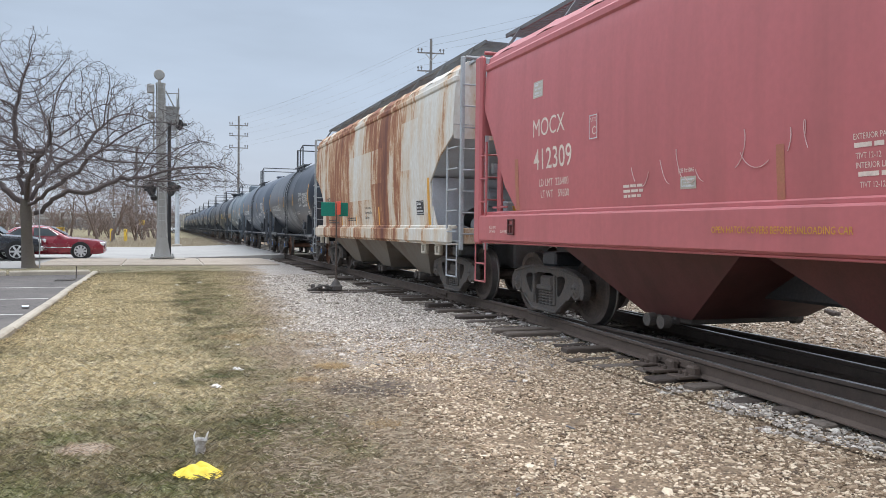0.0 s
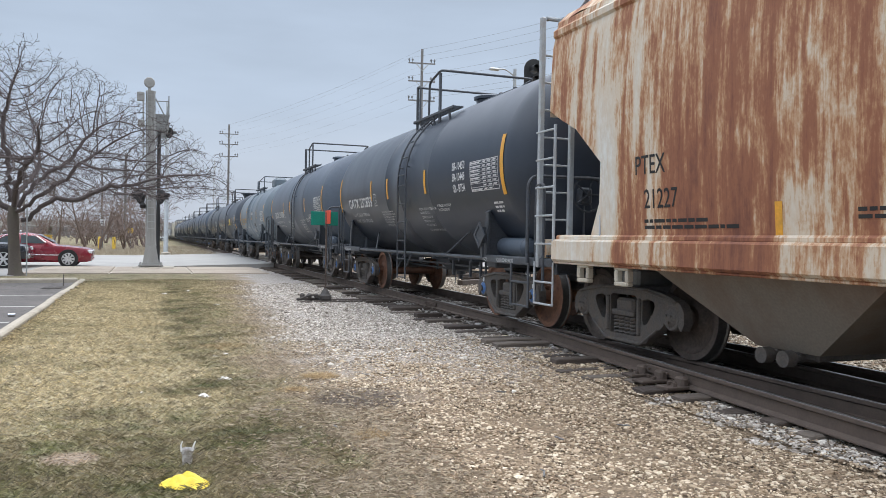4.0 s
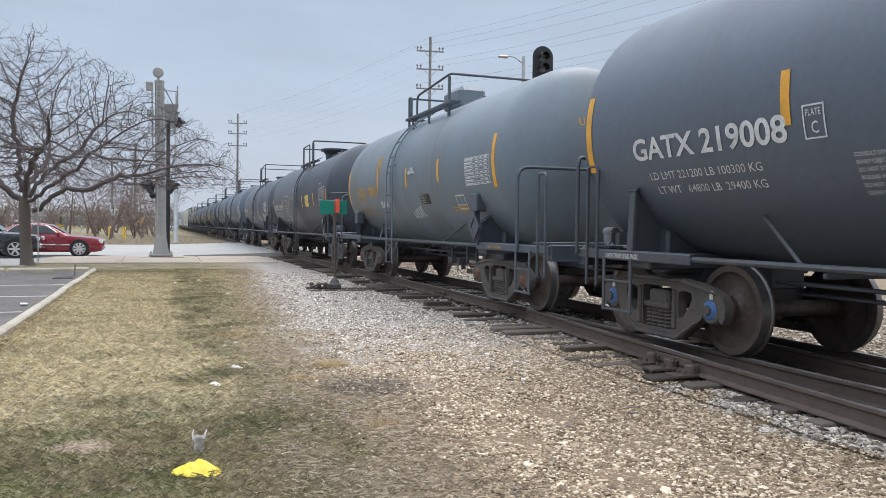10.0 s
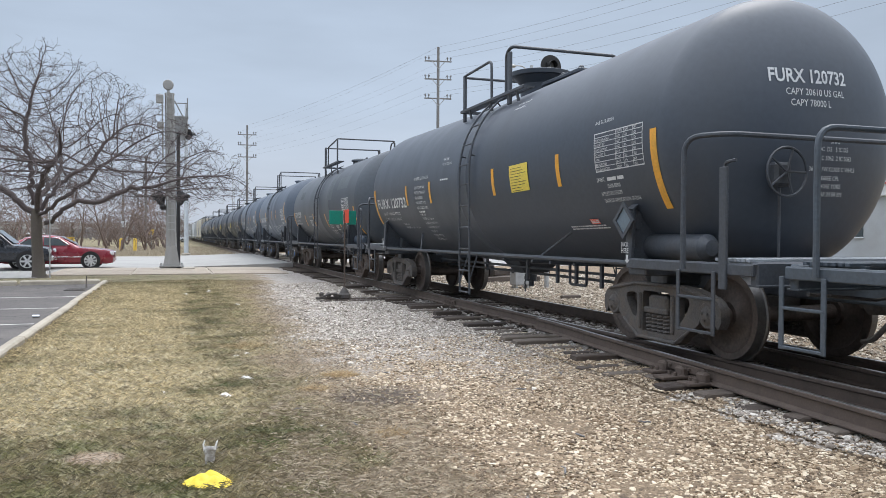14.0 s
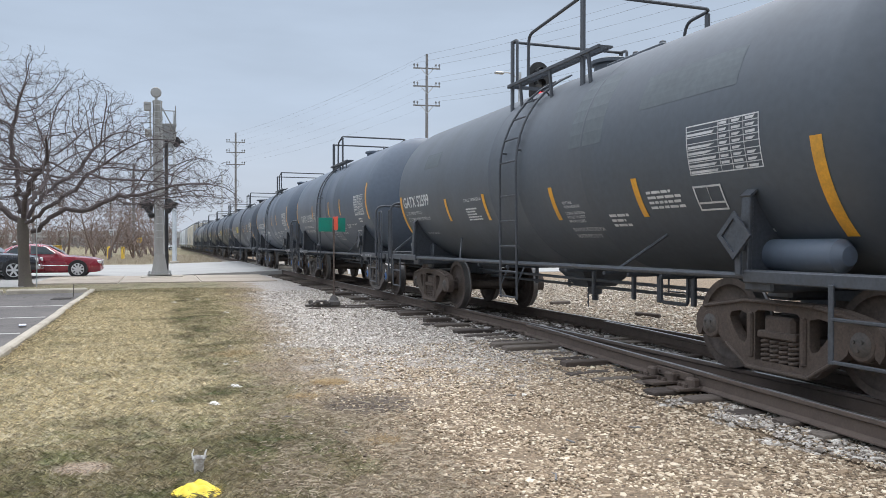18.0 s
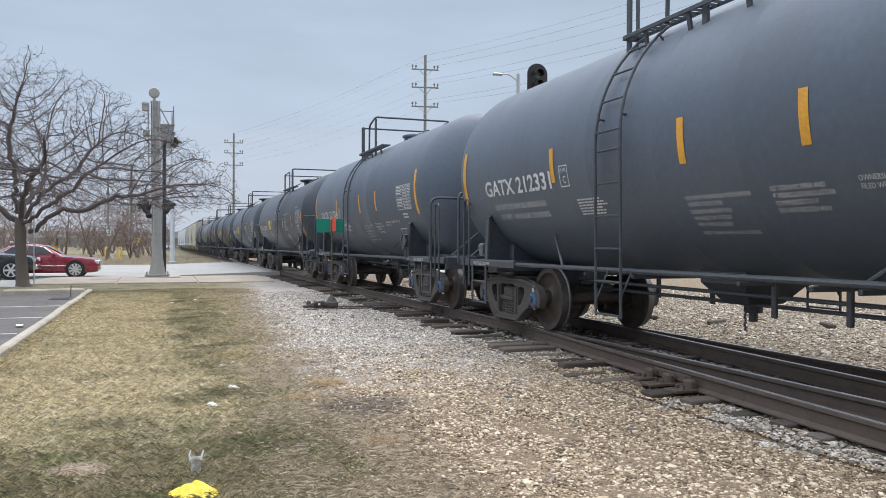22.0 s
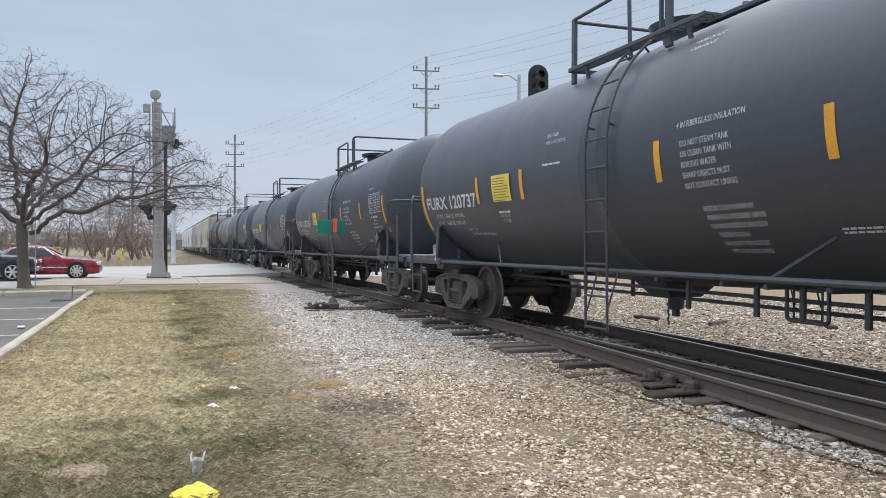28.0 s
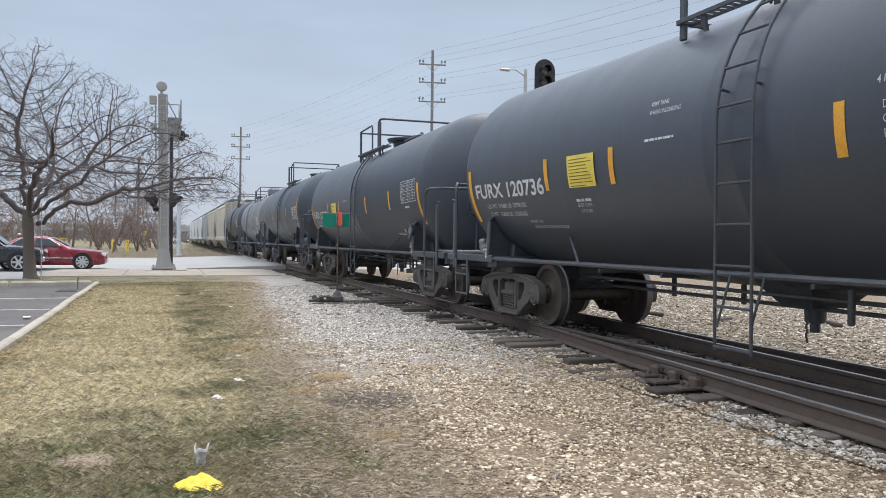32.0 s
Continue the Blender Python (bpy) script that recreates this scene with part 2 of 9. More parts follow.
TANK_BLACK = paint("tank_black_paint", (0.052, 0.063, 0.081), 0.42, grime=(0.058, 0.062, 0.066), dirt=0.35, scale=0.9, streak=3.0, fine=14, spread=0.09)
TANK_GLOSS = paint("tank_glossy_black", (0.036, 0.046, 0.064), 0.32, grime=(0.042, 0.05, 0.064), dirt=0.2, scale=0.9, streak=3.0, fine=14, spread=0.04)
TANK_FADED = paint("tank_faded_paint", (0.092, 0.115, 0.149), 0.46, grime=(0.088, 0.1, 0.112), dirt=0.4, scale=0.8, streak=3.5, fine=12, spread=0.09)
TANK_MATT = paint("tank_matt_paint", (0.078, 0.091, 0.107), 0.5, grime=(0.085, 0.086, 0.086), dirt=0.4, scale=0.8, streak=3.0, fine=12, spread=0.09)
TANK_PATCH = paint("tank_patch_paint", (0.088, 0.104, 0.113), 0.55, grime=(0.075, 0.085, 0.09), dirt=0.5, scale=1.5, fine=14, spread=0.15)
TANK_SLATE = paint("tank_slate_paint", (0.145, 0.182, 0.212), 0.42, grime=(0.13, 0.115, 0.095), dirt=0.5, scale=0.6, streak=2.5, fine=9, spread=0.06)
TANK_GREY = paint("tank_grey_paint", (0.17, 0.18, 0.19), 0.5, grime=(0.07, 0.065, 0.06), dirt=0.6, scale=0.8, streak=4, fine=10, spread=0.15)
for m in (TANK_BLACK, TANK_GLOSS, TANK_FADED, TANK_MATT, TANK_PATCH, TANK_SLATE, TANK_GREY):
    m.node_tree.nodes["Principled BSDF"].inputs["Specular IOR Level"].default_value = 0.5
FRAME_SLATE = paint("frame_slate_paint", (0.068, 0.084, 0.102), 0.5, grime=(0.06, 0.056, 0.052), dirt=0.4, scale=4, fine=30, spread=0.2)
FRAME_BLACK = paint("frame_black_paint", (0.056, 0.063, 0.074), 0.45, grime=(0.055, 0.048, 0.042), dirt=0.4, scale=4, fine=30, spread=0.25)
TRUCK_IRON = paint("truck_iron", (0.082, 0.075, 0.07), 0.7, grime=(0.13, 0.1, 0.077), dirt=0.7, scale=6, fine=45, bump=0.35, spread=0.3)
WHEEL_RUST = paint("wheel_iron", (0.088, 0.068, 0.057), 0.6, metal=0.2, grime=(0.035, 0.028, 0.024), dirt=0.7, scale=5, fine=30, bump=0.15, spread=0.3)
WHEEL_ORANGE = paint("wheel_fresh_rust", (0.17, 0.078, 0.045), 0.65, grime=(0.05, 0.035, 0.028), dirt=0.75, scale=4, fine=26, bump=0.15, spread=0.3)
TREAD_STEEL = paint("wheel_tread_steel", (0.17, 0.165, 0.16), 0.42, metal=0.8, dirt=0.4, scale=12)
YELLOW_TAPE = paint("yellow_reflective_tape", (0.75, 0.36, 0.035), 0.4, grime=(0.3, 0.2, 0.06), dirt=0.5, scale=4)
WHITE_PAINT = paint("stencil_white_paint", (0.62, 0.63, 0.63), 0.6, grime=(0.25, 0.25, 0.25), dirt=0.5, scale=6)
DIM_WHITE = paint("worn_stencil_paint", (0.24, 0.25, 0.26), 0.7, dirt=0.5, scale=6)
YELLOW_PAINT = paint("stencil_yellow_paint", (0.62, 0.32, 0.035), 0.6, grime=(0.25, 0.15, 0.05), dirt=0.5, scale=6)
PLACARD_YELLOW = paint("placard_yellow", (0.80, 0.62, 0.09), 0.4, dirt=0.15, scale=6)
BLUE_CAP = paint("bearing_cap_blue", (0.055, 0.15, 0.36), 0.5, grime=(0.06, 0.05, 0.045), dirt=0.7, scale=14)
RED_HOPPER = paint("hopper_red_paint", (0.50, 0.142, 0.148), 0.44, grime=(0.33, 0.11, 0.105), dirt=0.55, scale=1.7, streak=9, fine=14, spread=0.05)
# Hopper red with underside shade put into the colour; also on the card holder.
RED_DARK = paint("hopper_red_shaded", (0.11, 0.036, 0.034), 0.55, grime=(0.05, 0.03, 0.025), dirt=0.6, scale=2.5, streak=2)
CREAM_PAINT = paint("stencil_cream_paint", (0.74, 0.64, 0.56), 0.6, grime=(0.4, 0.22, 0.2), dirt=0.5, scale=7)
HOPPER_GREY = paint("hopper_grey_paint", (0.32, 0.34, 0.36), 0.55, grime=(0.12, 0.11, 0.1), dirt=0.5, scale=2, streak=2)
HOPPER_INNER = paint("hopper_inner_grey", (0.46, 0.49, 0.53), 0.6, grime=(0.26, 0.24, 0.22), dirt=0.45, scale=1.5, streak=2)
WALK_STEEL = paint("walk_dark_steel", (0.13, 0.14, 0.145), 0.6, grime=(0.08, 0.06, 0.05), dirt=0.5, scale=3)
TRUCK_BROWN = paint("truck_rust_brown", (0.088, 0.066, 0.053), 0.8, grime=(0.068, 0.052, 0.044), dirt=0.7, scale=6, fine=45, bump=0.35, spread=0.3)
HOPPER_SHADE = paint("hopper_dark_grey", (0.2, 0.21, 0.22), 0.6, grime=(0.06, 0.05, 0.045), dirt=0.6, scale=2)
HOPPER_BEIGE = paint("hopper_beige_paint", (0.5, 0.46, 0.38), 0.6, grime=(0.22, 0.16, 0.1), dirt=0.5, scale=1.2, streak=4)
HOPPER_WHITE = paint("hopper_white_paint", (0.62, 0.65, 0.68), 0.55, grime=(0.3, 0.28, 0.25), dirt=0.5, scale=1.0, streak=4)
GALV = paint("galvanised_steel", (0.45, 0.46, 0.46), 0.5, metal=0.55, grime=(0.2, 0.19, 0.17), dirt=0.4, scale=5)
RAIL_RUST = paint("rail_rust", (0.098, 0.072, 0.057), 0.75, metal=0.0, grime=(0.06, 0.047, 0.04), dirt=0.6, scale=5, fine=50, bump=0.3)
RAIL_TOP = paint("rail_head_steel", (0.36, 0.35, 0.34), 0.3, metal=0.9, grime=(0.12, 0.09, 0.07), dirt=0.4, scale=7)
TIE_WOOD = varied("tie_wood", [(0, (0.05, 0.038, 0.031)), (0.5, (0.088, 0.069, 0.056)), (1, (0.16, 0.132, 0.108))], 0.85, island=False, bump=0.8, fine=22)
CONCRETE = paint("concrete", (0.46, 0.41, 0.34), 0.85, grime=(0.2, 0.18, 0.15), dirt=0.5, scale=1.6, fine=60, bump=0.2)
POLE_WOOD = paint("pole_wood", (0.21, 0.205, 0.2), 0.85, grime=(0.1, 0.085, 0.07), dirt=0.6, scale=3, streak=6, fine=20, bump=0.3)
BARK = paint("bark", (0.12, 0.10, 0.085), 0.9, grime=(0.13, 0.125, 0.085), dirt=0.5, scale=3, streak=2, fine=18, bump=0.7)
TWIG = paint("twig_bark", (0.1, 0.08, 0.078), 0.9, dirt=0.3, scale=3)
MAST_PAINT = paint("mast_aluminium", (0.32, 0.315, 0.3), 0.6, metal=0.0, grime=(0.2, 0.19, 0.16), dirt=0.5, scale=1.5, streak=5)
BLACK_PAINT = paint("signal_black", (0.012, 0.012, 0.013), 0.5, dirt=0.2)

# ---- ground ----
def ground_tone(n, l):
    """Colour of the turf by its place: straw, with olive bands, and bare earth towards the gravel. Returns the colour and the gravel mask."""
    tc = n.new("ShaderNodeNewGeometry")
    sep = n.new("ShaderNodeSeparateXYZ")
    l.new(tc.outputs["Position"], sep.inputs[0])

    def calc(op, a, b=None, c=None):
        k = n.new("ShaderNodeMath")
        k.operation = op
        for i, v in enumerate((a, b, c)):
            if v is None:
                continue
            if isinstance(v, (int, float)):
                k.inputs[i].default_value = v
            else:
                l.new(v, k.inputs[i])
        return k.outputs[0]

    def fall(v, lo, hi):
        k = n.new("ShaderNodeMapRange")
        k.interpolation_type = "SMOOTHSTEP"
        k.inputs["From Min"].default_value, k.inputs["From Max"].default_value = lo, hi
        l.new(v, k.inputs["Value"])
        return k.outputs[0]

    def cloud(scale, detail=5):
        k = n.new("ShaderNodeTexNoise")
        k.inputs["Scale"].default_value, k.inputs["Detail"].default_value = scale, detail
        l.new(tc.outputs["Position"], k.inputs["Vector"])
        return k.outputs["Fac"]

    def blend(f, a, b):
        k = n.new("ShaderNodeMixRGB")
        for i, v in enumerate((f, a, b)):
            if isinstance(v, tuple):
                k.inputs[i].default_value = (*v, 1)
            else:
                l.new(v, k.inputs[i])
        return k.outputs[0]

    x, y = sep.outputs["X"], sep.outputs["Y"]
    wob = calc("ADD", calc("MULTIPLY", calc("SUBTRACT", cloud(0.55), 0.5), 3.0), calc("MULTIPLY", calc("SUBTRACT", cloud(2.6), 0.5), 1.8))
    xw = calc("ADD", x, wob)
    near = calc("SUBTRACT", 1.0, fall(calc("ADD", y, wob), 6.2, 8.2))
    band = calc("MULTIPLY", calc("MULTIPLY", fall(xw, -0.1, 0.9), calc("SUBTRACT", 1.0, fall(xw, 1.0, 2.0))), calc("MULTIPLY_ADD", fall(cloud(1.3), 0.35, 0.6), 0.6, 0.4))
    far = fall(y, 24.0, 29.0)
    patch = fall(cloud(0.9), 0.52, 0.66)
    olive = calc("MINIMUM", calc("ADD", calc("MULTIPLY", calc("MAXIMUM", near, calc("MAXIMUM", calc("MULTIPLY", band, 1.0), calc("MULTIPLY", far, 0.7))), 0.8), calc("MULTIPLY", patch, 0.42)), 1.0)
    straw = blend(cloud(9.0), (0.325, 0.26, 0.145), (0.505, 0.42, 0.255))
    dark = blend(fall(cloud(3.0), 0.4, 0.62), (0.155, 0.125, 0.068), (0.116, 0.113, 0.046))
    dark = blend(calc("MULTIPLY", fall(cloud(1.9, 3), 0.53, 0.64), 0.75), dark, (0.088, 0.118, 0.03))
    turf = blend(olive, straw, dark)
    turf = blend(calc("MULTIPLY", fall(cloud(7.5), 0.5, 0.63), 0.6), turf, (0.145, 0.115, 0.072))
    turf = blend(calc("MULTIPLY", fall(cloud(13.0), 0.5, 0.62), calc("SUBTRACT", 0.75, calc("MULTIPLY", olive, 0.62))), turf, (0.62, 0.53, 0.345))
    edge = calc("SUBTRACT", xw, calc("MULTIPLY_ADD", y, 0.047, 1.35))
    earth = blend(cloud(14.0), (0.26, 0.203, 0.143), (0.43, 0.348, 0.25))
    to_earth = fall(edge, -1.0, 0.1)
    gravel = blend(calc("MULTIPLY", fall(calc("ADD", y, calc("MULTIPLY", wob, 1.5)), 6.5, 11.5), calc("SUBTRACT", 1.0, fall(x, 7.6, 8.4))), blend(cloud(25.0), (0.215, 0.152, 0.095), (0.355, 0.265, 0.175)), blend(cloud(25.0), (0.39, 0.345, 0.305), (0.54, 0.49, 0.44)))
    beyond = fall(xw, 22.0, 30.0)
    du, dv = calc("DIVIDE", calc("SUBTRACT", calc("MULTIPLY_ADD", wob, 0.16, x), 1.95), 0.50), calc("DIVIDE", calc("SUBTRACT", calc("MULTIPLY_ADD", wob, 0.2, y), 7.5), 0.62)
    bare = calc("SUBTRACT", 1.0, fall(calc("ADD", calc("MULTIPLY", du, du), calc("MULTIPLY", dv, dv)), 0.35, 1.3))
    tone = blend(beyond, blend(fall(edge, 0.2, 0.9), blend(to_earth, turf, earth), gravel), straw)
    eu, ev = calc("DIVIDE", calc("MULTIPLY_ADD", wob, 0.07, calc("ADD", x, 0.515)), 0.2), calc("DIVIDE", calc("MULTIPLY_ADD", wob, 0.06, calc("SUBTRACT", y, 6.09)), 0.17)
    worn = calc("SUBTRACT", 1.0, fall(calc("ADD", calc("MULTIPLY", eu, eu), calc("MULTIPLY", ev, ev)), 0.4, 1.5))
    tone = blend(calc("MULTIPLY", worn, 0.95), tone, blend(cloud(20.0), (0.30, 0.225, 0.16), (0.46, 0.36, 0.265)))
    tone = blend(calc("MULTIPLY", bare, 0.85), tone, (0.105, 0.078, 0.06))
    return tone, calc


def ground_material():
    m, n, l, b = material("turf_and_gravel")
    tone, calc = ground_tone(n, l)
    tc, nz = n.new("ShaderNodeNewGeometry"), n.new("ShaderNodeTexNoise")
    nz.inputs["Scale"].default_value, nz.inputs["Detail"].default_value = 38, 6
    l.new(tc.outputs["Position"], nz.inputs["Vector"])
    mix = n.new("ShaderNodeMixRGB")
    mix.blend_type, mix.inputs["Fac"].default_value = "MULTIPLY", 1.0
    mr = n.new("ShaderNodeMapRange")
    mr.inputs["From Min"].default_value, mr.inputs["From Max"].default_value = 0.3, 0.7
    mr.inputs["To Min"].default_value, mr.inputs["To Max"].default_value = 0.38, 1.22
    l.new(nz.outputs["Fac"], mr.inputs["Value"])
    l.new(tone, mix.inputs["Color1"])
    l.new(mr.outputs[0], mix.inputs["Color2"])
    l.new(mix.outputs[0], b.inputs["Base Color"])
    bp = n.new("ShaderNodeBump")
    bp.inputs["Strength"].default_value, bp.inputs["Distance"].default_value = 0.8, 0.04
    l.new(nz.outputs["Fac"], bp.inputs["Height"])
    l.new(bp.outputs[0], b.inputs["Normal"])
    b.inputs["Roughness"].default_value = 0.95
    return m


def blade_material():
    m, n, l, b = material("grass_blades")
    tone, calc = ground_tone(n, l)
    g, mr = n.new("ShaderNodeNewGeometry"), n.new("ShaderNodeMapRange")
    mr.inputs["To Min"].default_value, mr.inputs["To Max"].default_value = 0.5, 1.9
    l.new(g.outputs["Random Per Island"], mr.inputs["Value"])
    mix = n.new("ShaderNodeMixRGB")
    mix.blend_type, mix.inputs["Fac"].default_value = "MULTIPLY", 1.0
    l.new(tone, mix.inputs["Color1"])
    l.new(mr.outputs[0], mix.inputs["Color2"])
    l.new(mix.outputs[0], b.inputs["Base Color"])
    b.inputs["Roughness"].default_value = 0.85
    return m


GROUND = ground_material()
BLADES = blade_material()
STRAW = varied("straw", [(0, (0.20, 0.15, 0.10)), (0.5, (0.40, 0.32, 0.225)), (1, (0.66, 0.56, 0.42))], 0.85, bump=0)
PEBBLE_TAN = varied("pebbles_tan", [(0, (0.11, 0.078, 0.052)), (0.35, (0.285, 0.203, 0.127)), (0.7, (0.455, 0.352, 0.238)), (1, (0.76, 0.65, 0.49))], 0.8, fine=45)
PEBBLE_PALE = varied("pebbles_pale", [(0, (0.14, 0.115, 0.09)), (0.4, (0.335, 0.288, 0.24)), (0.75, (0.50, 0.45, 0.39)), (1, (0.74, 0.69, 0.615))], 0.8, fine=45)
BALLAST = varied("ballast_stone", [(0, (0.12, 0.105, 0.09)), (0.4, (0.27, 0.245, 0.22)), (0.8, (0.44, 0.41, 0.38)), (1, (0.62, 0.6, 0.58))], 0.85, fine=45)
PEBBLE_SIDE = varied("pebbles_side", [(0, (0.13, 0.10, 0.072)), (0.4, (0.29, 0.24, 0.18)), (0.75, (0.44, 0.38, 0.295)), (1, (0.66, 0.595, 0.5))], 0.8, fine=45)


def cracked(m, scale=0.55):
    """Adds dark wandering cracks to a paint() material."""
    n, l = m.node_tree.nodes, m.node_tree.links
    b = n["Principled BSDF"]
    src = b.inputs["Base Color"].links[0].from_socket
    tc, nz, add, vo, mr, mix = n.new("ShaderNodeTexCoord"), n.new("ShaderNodeTexNoise"), n.new("ShaderNodeVectorMath"), n.new("ShaderNodeTexVoronoi"), n.new("ShaderNodeMapRange"), n.new("ShaderNodeMixRGB")
    nz.inputs["Scale"].default_value, nz.inputs["Detail"].default_value = 1.3, 6
    vo.feature, vo.inputs["Scale"].default_value = "DISTANCE_TO_EDGE", scale
    mr.inputs["From Min"].default_value, mr.inputs["From Max"].default_value, mr.inputs["To Min"].default_value, mr.inputs["To Max"].default_value = 0.004, 0.012, 0.85, 0.0
    mix.inputs["Color2"].default_value = (0.05, 0.045, 0.042, 1)
    l.new(tc.outputs["Object"], nz.inputs["Vector"])
    l.new(tc.outputs["Object"], add.inputs[0])
    l.new(nz.outputs["Color"], add.inputs[1])
    l.new(add.outputs[0], vo.inputs["Vector"])
    l.new(vo.outputs["Distance"], mr.inputs["Value"])
    l.new(mr.outputs[0], mix.inputs["Fac"])
    l.new(src, mix.inputs["Color1"])
    l.new(mix.outputs[0], b.inputs["Base Color"])
    return m


ASPHALT = cracked(paint("asphalt", (0.10, 0.09, 0.084), 0.9, grime=(0.175, 0.155, 0.14), dirt=0.75, scale=0.7, fine=120, bump=0.4, spread=0.25))
SLAB_TAN = paint("pavement_slab", (0.39, 0.33, 0.265), 0.9, grime=(0.3, 0.25, 0.2), dirt=0.6, scale=0.8, fine=50, bump=0.2)
ROAD_GREY = paint("worn_road", (0.35, 0.34, 0.32), 0.85, grime=(0.27, 0.26, 0.245), dirt=0.6, scale=0.35, fine=60, bump=0.1)
LINE_PAINT = paint("line_paint", (0.5, 0.48, 0.44), 0.7, grime=(0.15, 0.15, 0.15), dirt=0.8, scale=3)
KERB = paint("kerb_concrete", (0.42, 0.37, 0.295), 0.85, grime=(0.24, 0.21, 0.165), dirt=0.7, scale=1.6, fine=50, bump=0.25)


def ground_sheet():
    """One sheet out to the horizon, finely divided and gently uneven where the camera stands."""
    xs = sorted(set([-2200, -900, -400, -200, -110, -70, -45, -30, -20, -14, -10] + [round(-8 + 0.35 * i, 3) for i in range(52)] + [11, 13, 16, 20, 26, 35, 50, 80, 130, 220, 400, 900, 2200]))
    ys = sorted(set([-2200, -800, -300, -120, -60, -30, -15, -8, -4, -1] + [round(1 + 0.35 * i, 3) for i in range(82)] + [31, 34, 38, 45, 55, 60, 64, 70, 80, 95, 120, 150, 200, 300, 500, 1000, 2400]))
    verts, faces = [], []
    for y in ys:
        for x in xs:
            z = 0.0
            if -8 < x < 4.3 and 1 < y < 29:
                k = min(1.0, (4.3 - x) / 1.0, (x + 8) / 1.0, (29 - y) / 2)
                lot = 0.0 if x > -1.75 or y > 26.2 else 1.0
                z = k * (1 - lot) * (0.05 * noise.noise((x * 0.5, y * 0.4, 3)) + 0.025 * noise.noise((x * 1.7, y * 1.7, 7)))
                z -= 0.03 * lot
            verts.append((x, y, z))
    w = len(xs)
    for j in range(len(ys) - 1):
        for i in range(w - 1):
            faces.append((j * w + i, j * w + i + 1, j * w + w + i + 1, j * w + w + i))
    me = from_arrays("ground", verts, faces, GROUND, True)
    return tagged(new("ground", me), "flat ground of worn winter turf, bare earth and gravel", "ground", kind="structure")


ground_sheet()


def ground_z(x, y):
    if not (-8 < x < 4.3 and 1 < y < 29):
        return 0.0
    k = min(1.0, (4.3 - x) / 1.0, (x + 8) / 1.0, (29 - y) / 2)
    return k * (0.05 * noise.noise((x * 0.5, y * 0.4, 3)) + 0.025 * noise.noise((x * 1.7, y * 1.7, 7)))


def edge_x(y):
    """Where turf turns into gravel."""
    return 1.3 + 0.047 * y + 0.35 * noise.noise((y * 0.5, 2.2, 0)) + 0.15 * noise.noise((y * 2.1, 5.2, 0))


OCTA = np.array([(1, 0, 0), (-1, 0, 0), (0, 1, 0), (0, -1, 0), (0, 0, 1), (0, 0, -1)], float)
OCTF = [(0, 2, 4), (2, 1, 4), (1, 3, 4), (3, 0, 4), (2, 0, 5), (1, 2, 5), (3, 1, 5), (0, 3, 5)]
ICO_BM = bmesh.new()
bmesh.ops.create_icosphere(ICO_BM, subdivisions=1, radius=1.0)
ICO = np.array([v.co[:] for v in ICO_BM.verts])
ICOF = [tuple(v.index for v in f.verts) for f in ICO_BM.faces]
ICO_BM.free()


def stones(name, places, size, mat, label, base=OCTA, bf=OCTF):
    """Loose stones, each a small uneven body half sunk in the ground."""
    rng = np.random.default_rng(len(places))
    verts, faces = [], []
    for i, (x, y, z) in enumerate(places):
        s = size * math.exp(rng.normal(0, 0.33)) * (1.5 if rng.random() < 0.07 else 1.0)
        v = base * (1 + rng.uniform(-0.28, 0.28, (len(base), 1))) * (s * rng.uniform(0.8, 1.3), s * rng.uniform(0.6, 1.0), s * rng.uniform(0.28, 0.6))
        a, tilt = rng.uniform(0, 6.28), rng.normal(0, 0.35)
        ca, sa, ct, st = math.cos(a), math.sin(a), math.cos(tilt), math.sin(tilt)
        v = v @ np.array([(1, 0, 0), (0, ct, st), (0, -st, ct)]) @ np.array([(ca, sa, 0), (-sa, ca, 0), (0, 0, 1)])
        verts.append(v + (x, y, z + 0.1 * s))
        o = i * len(base)
        faces += [tuple(k + o for k in f) for f in bf]
    me = from_arrays(name, np.concatenate(verts), faces, mat)
    return tagged(new(name, me), label, "gravel", kind="stuff")


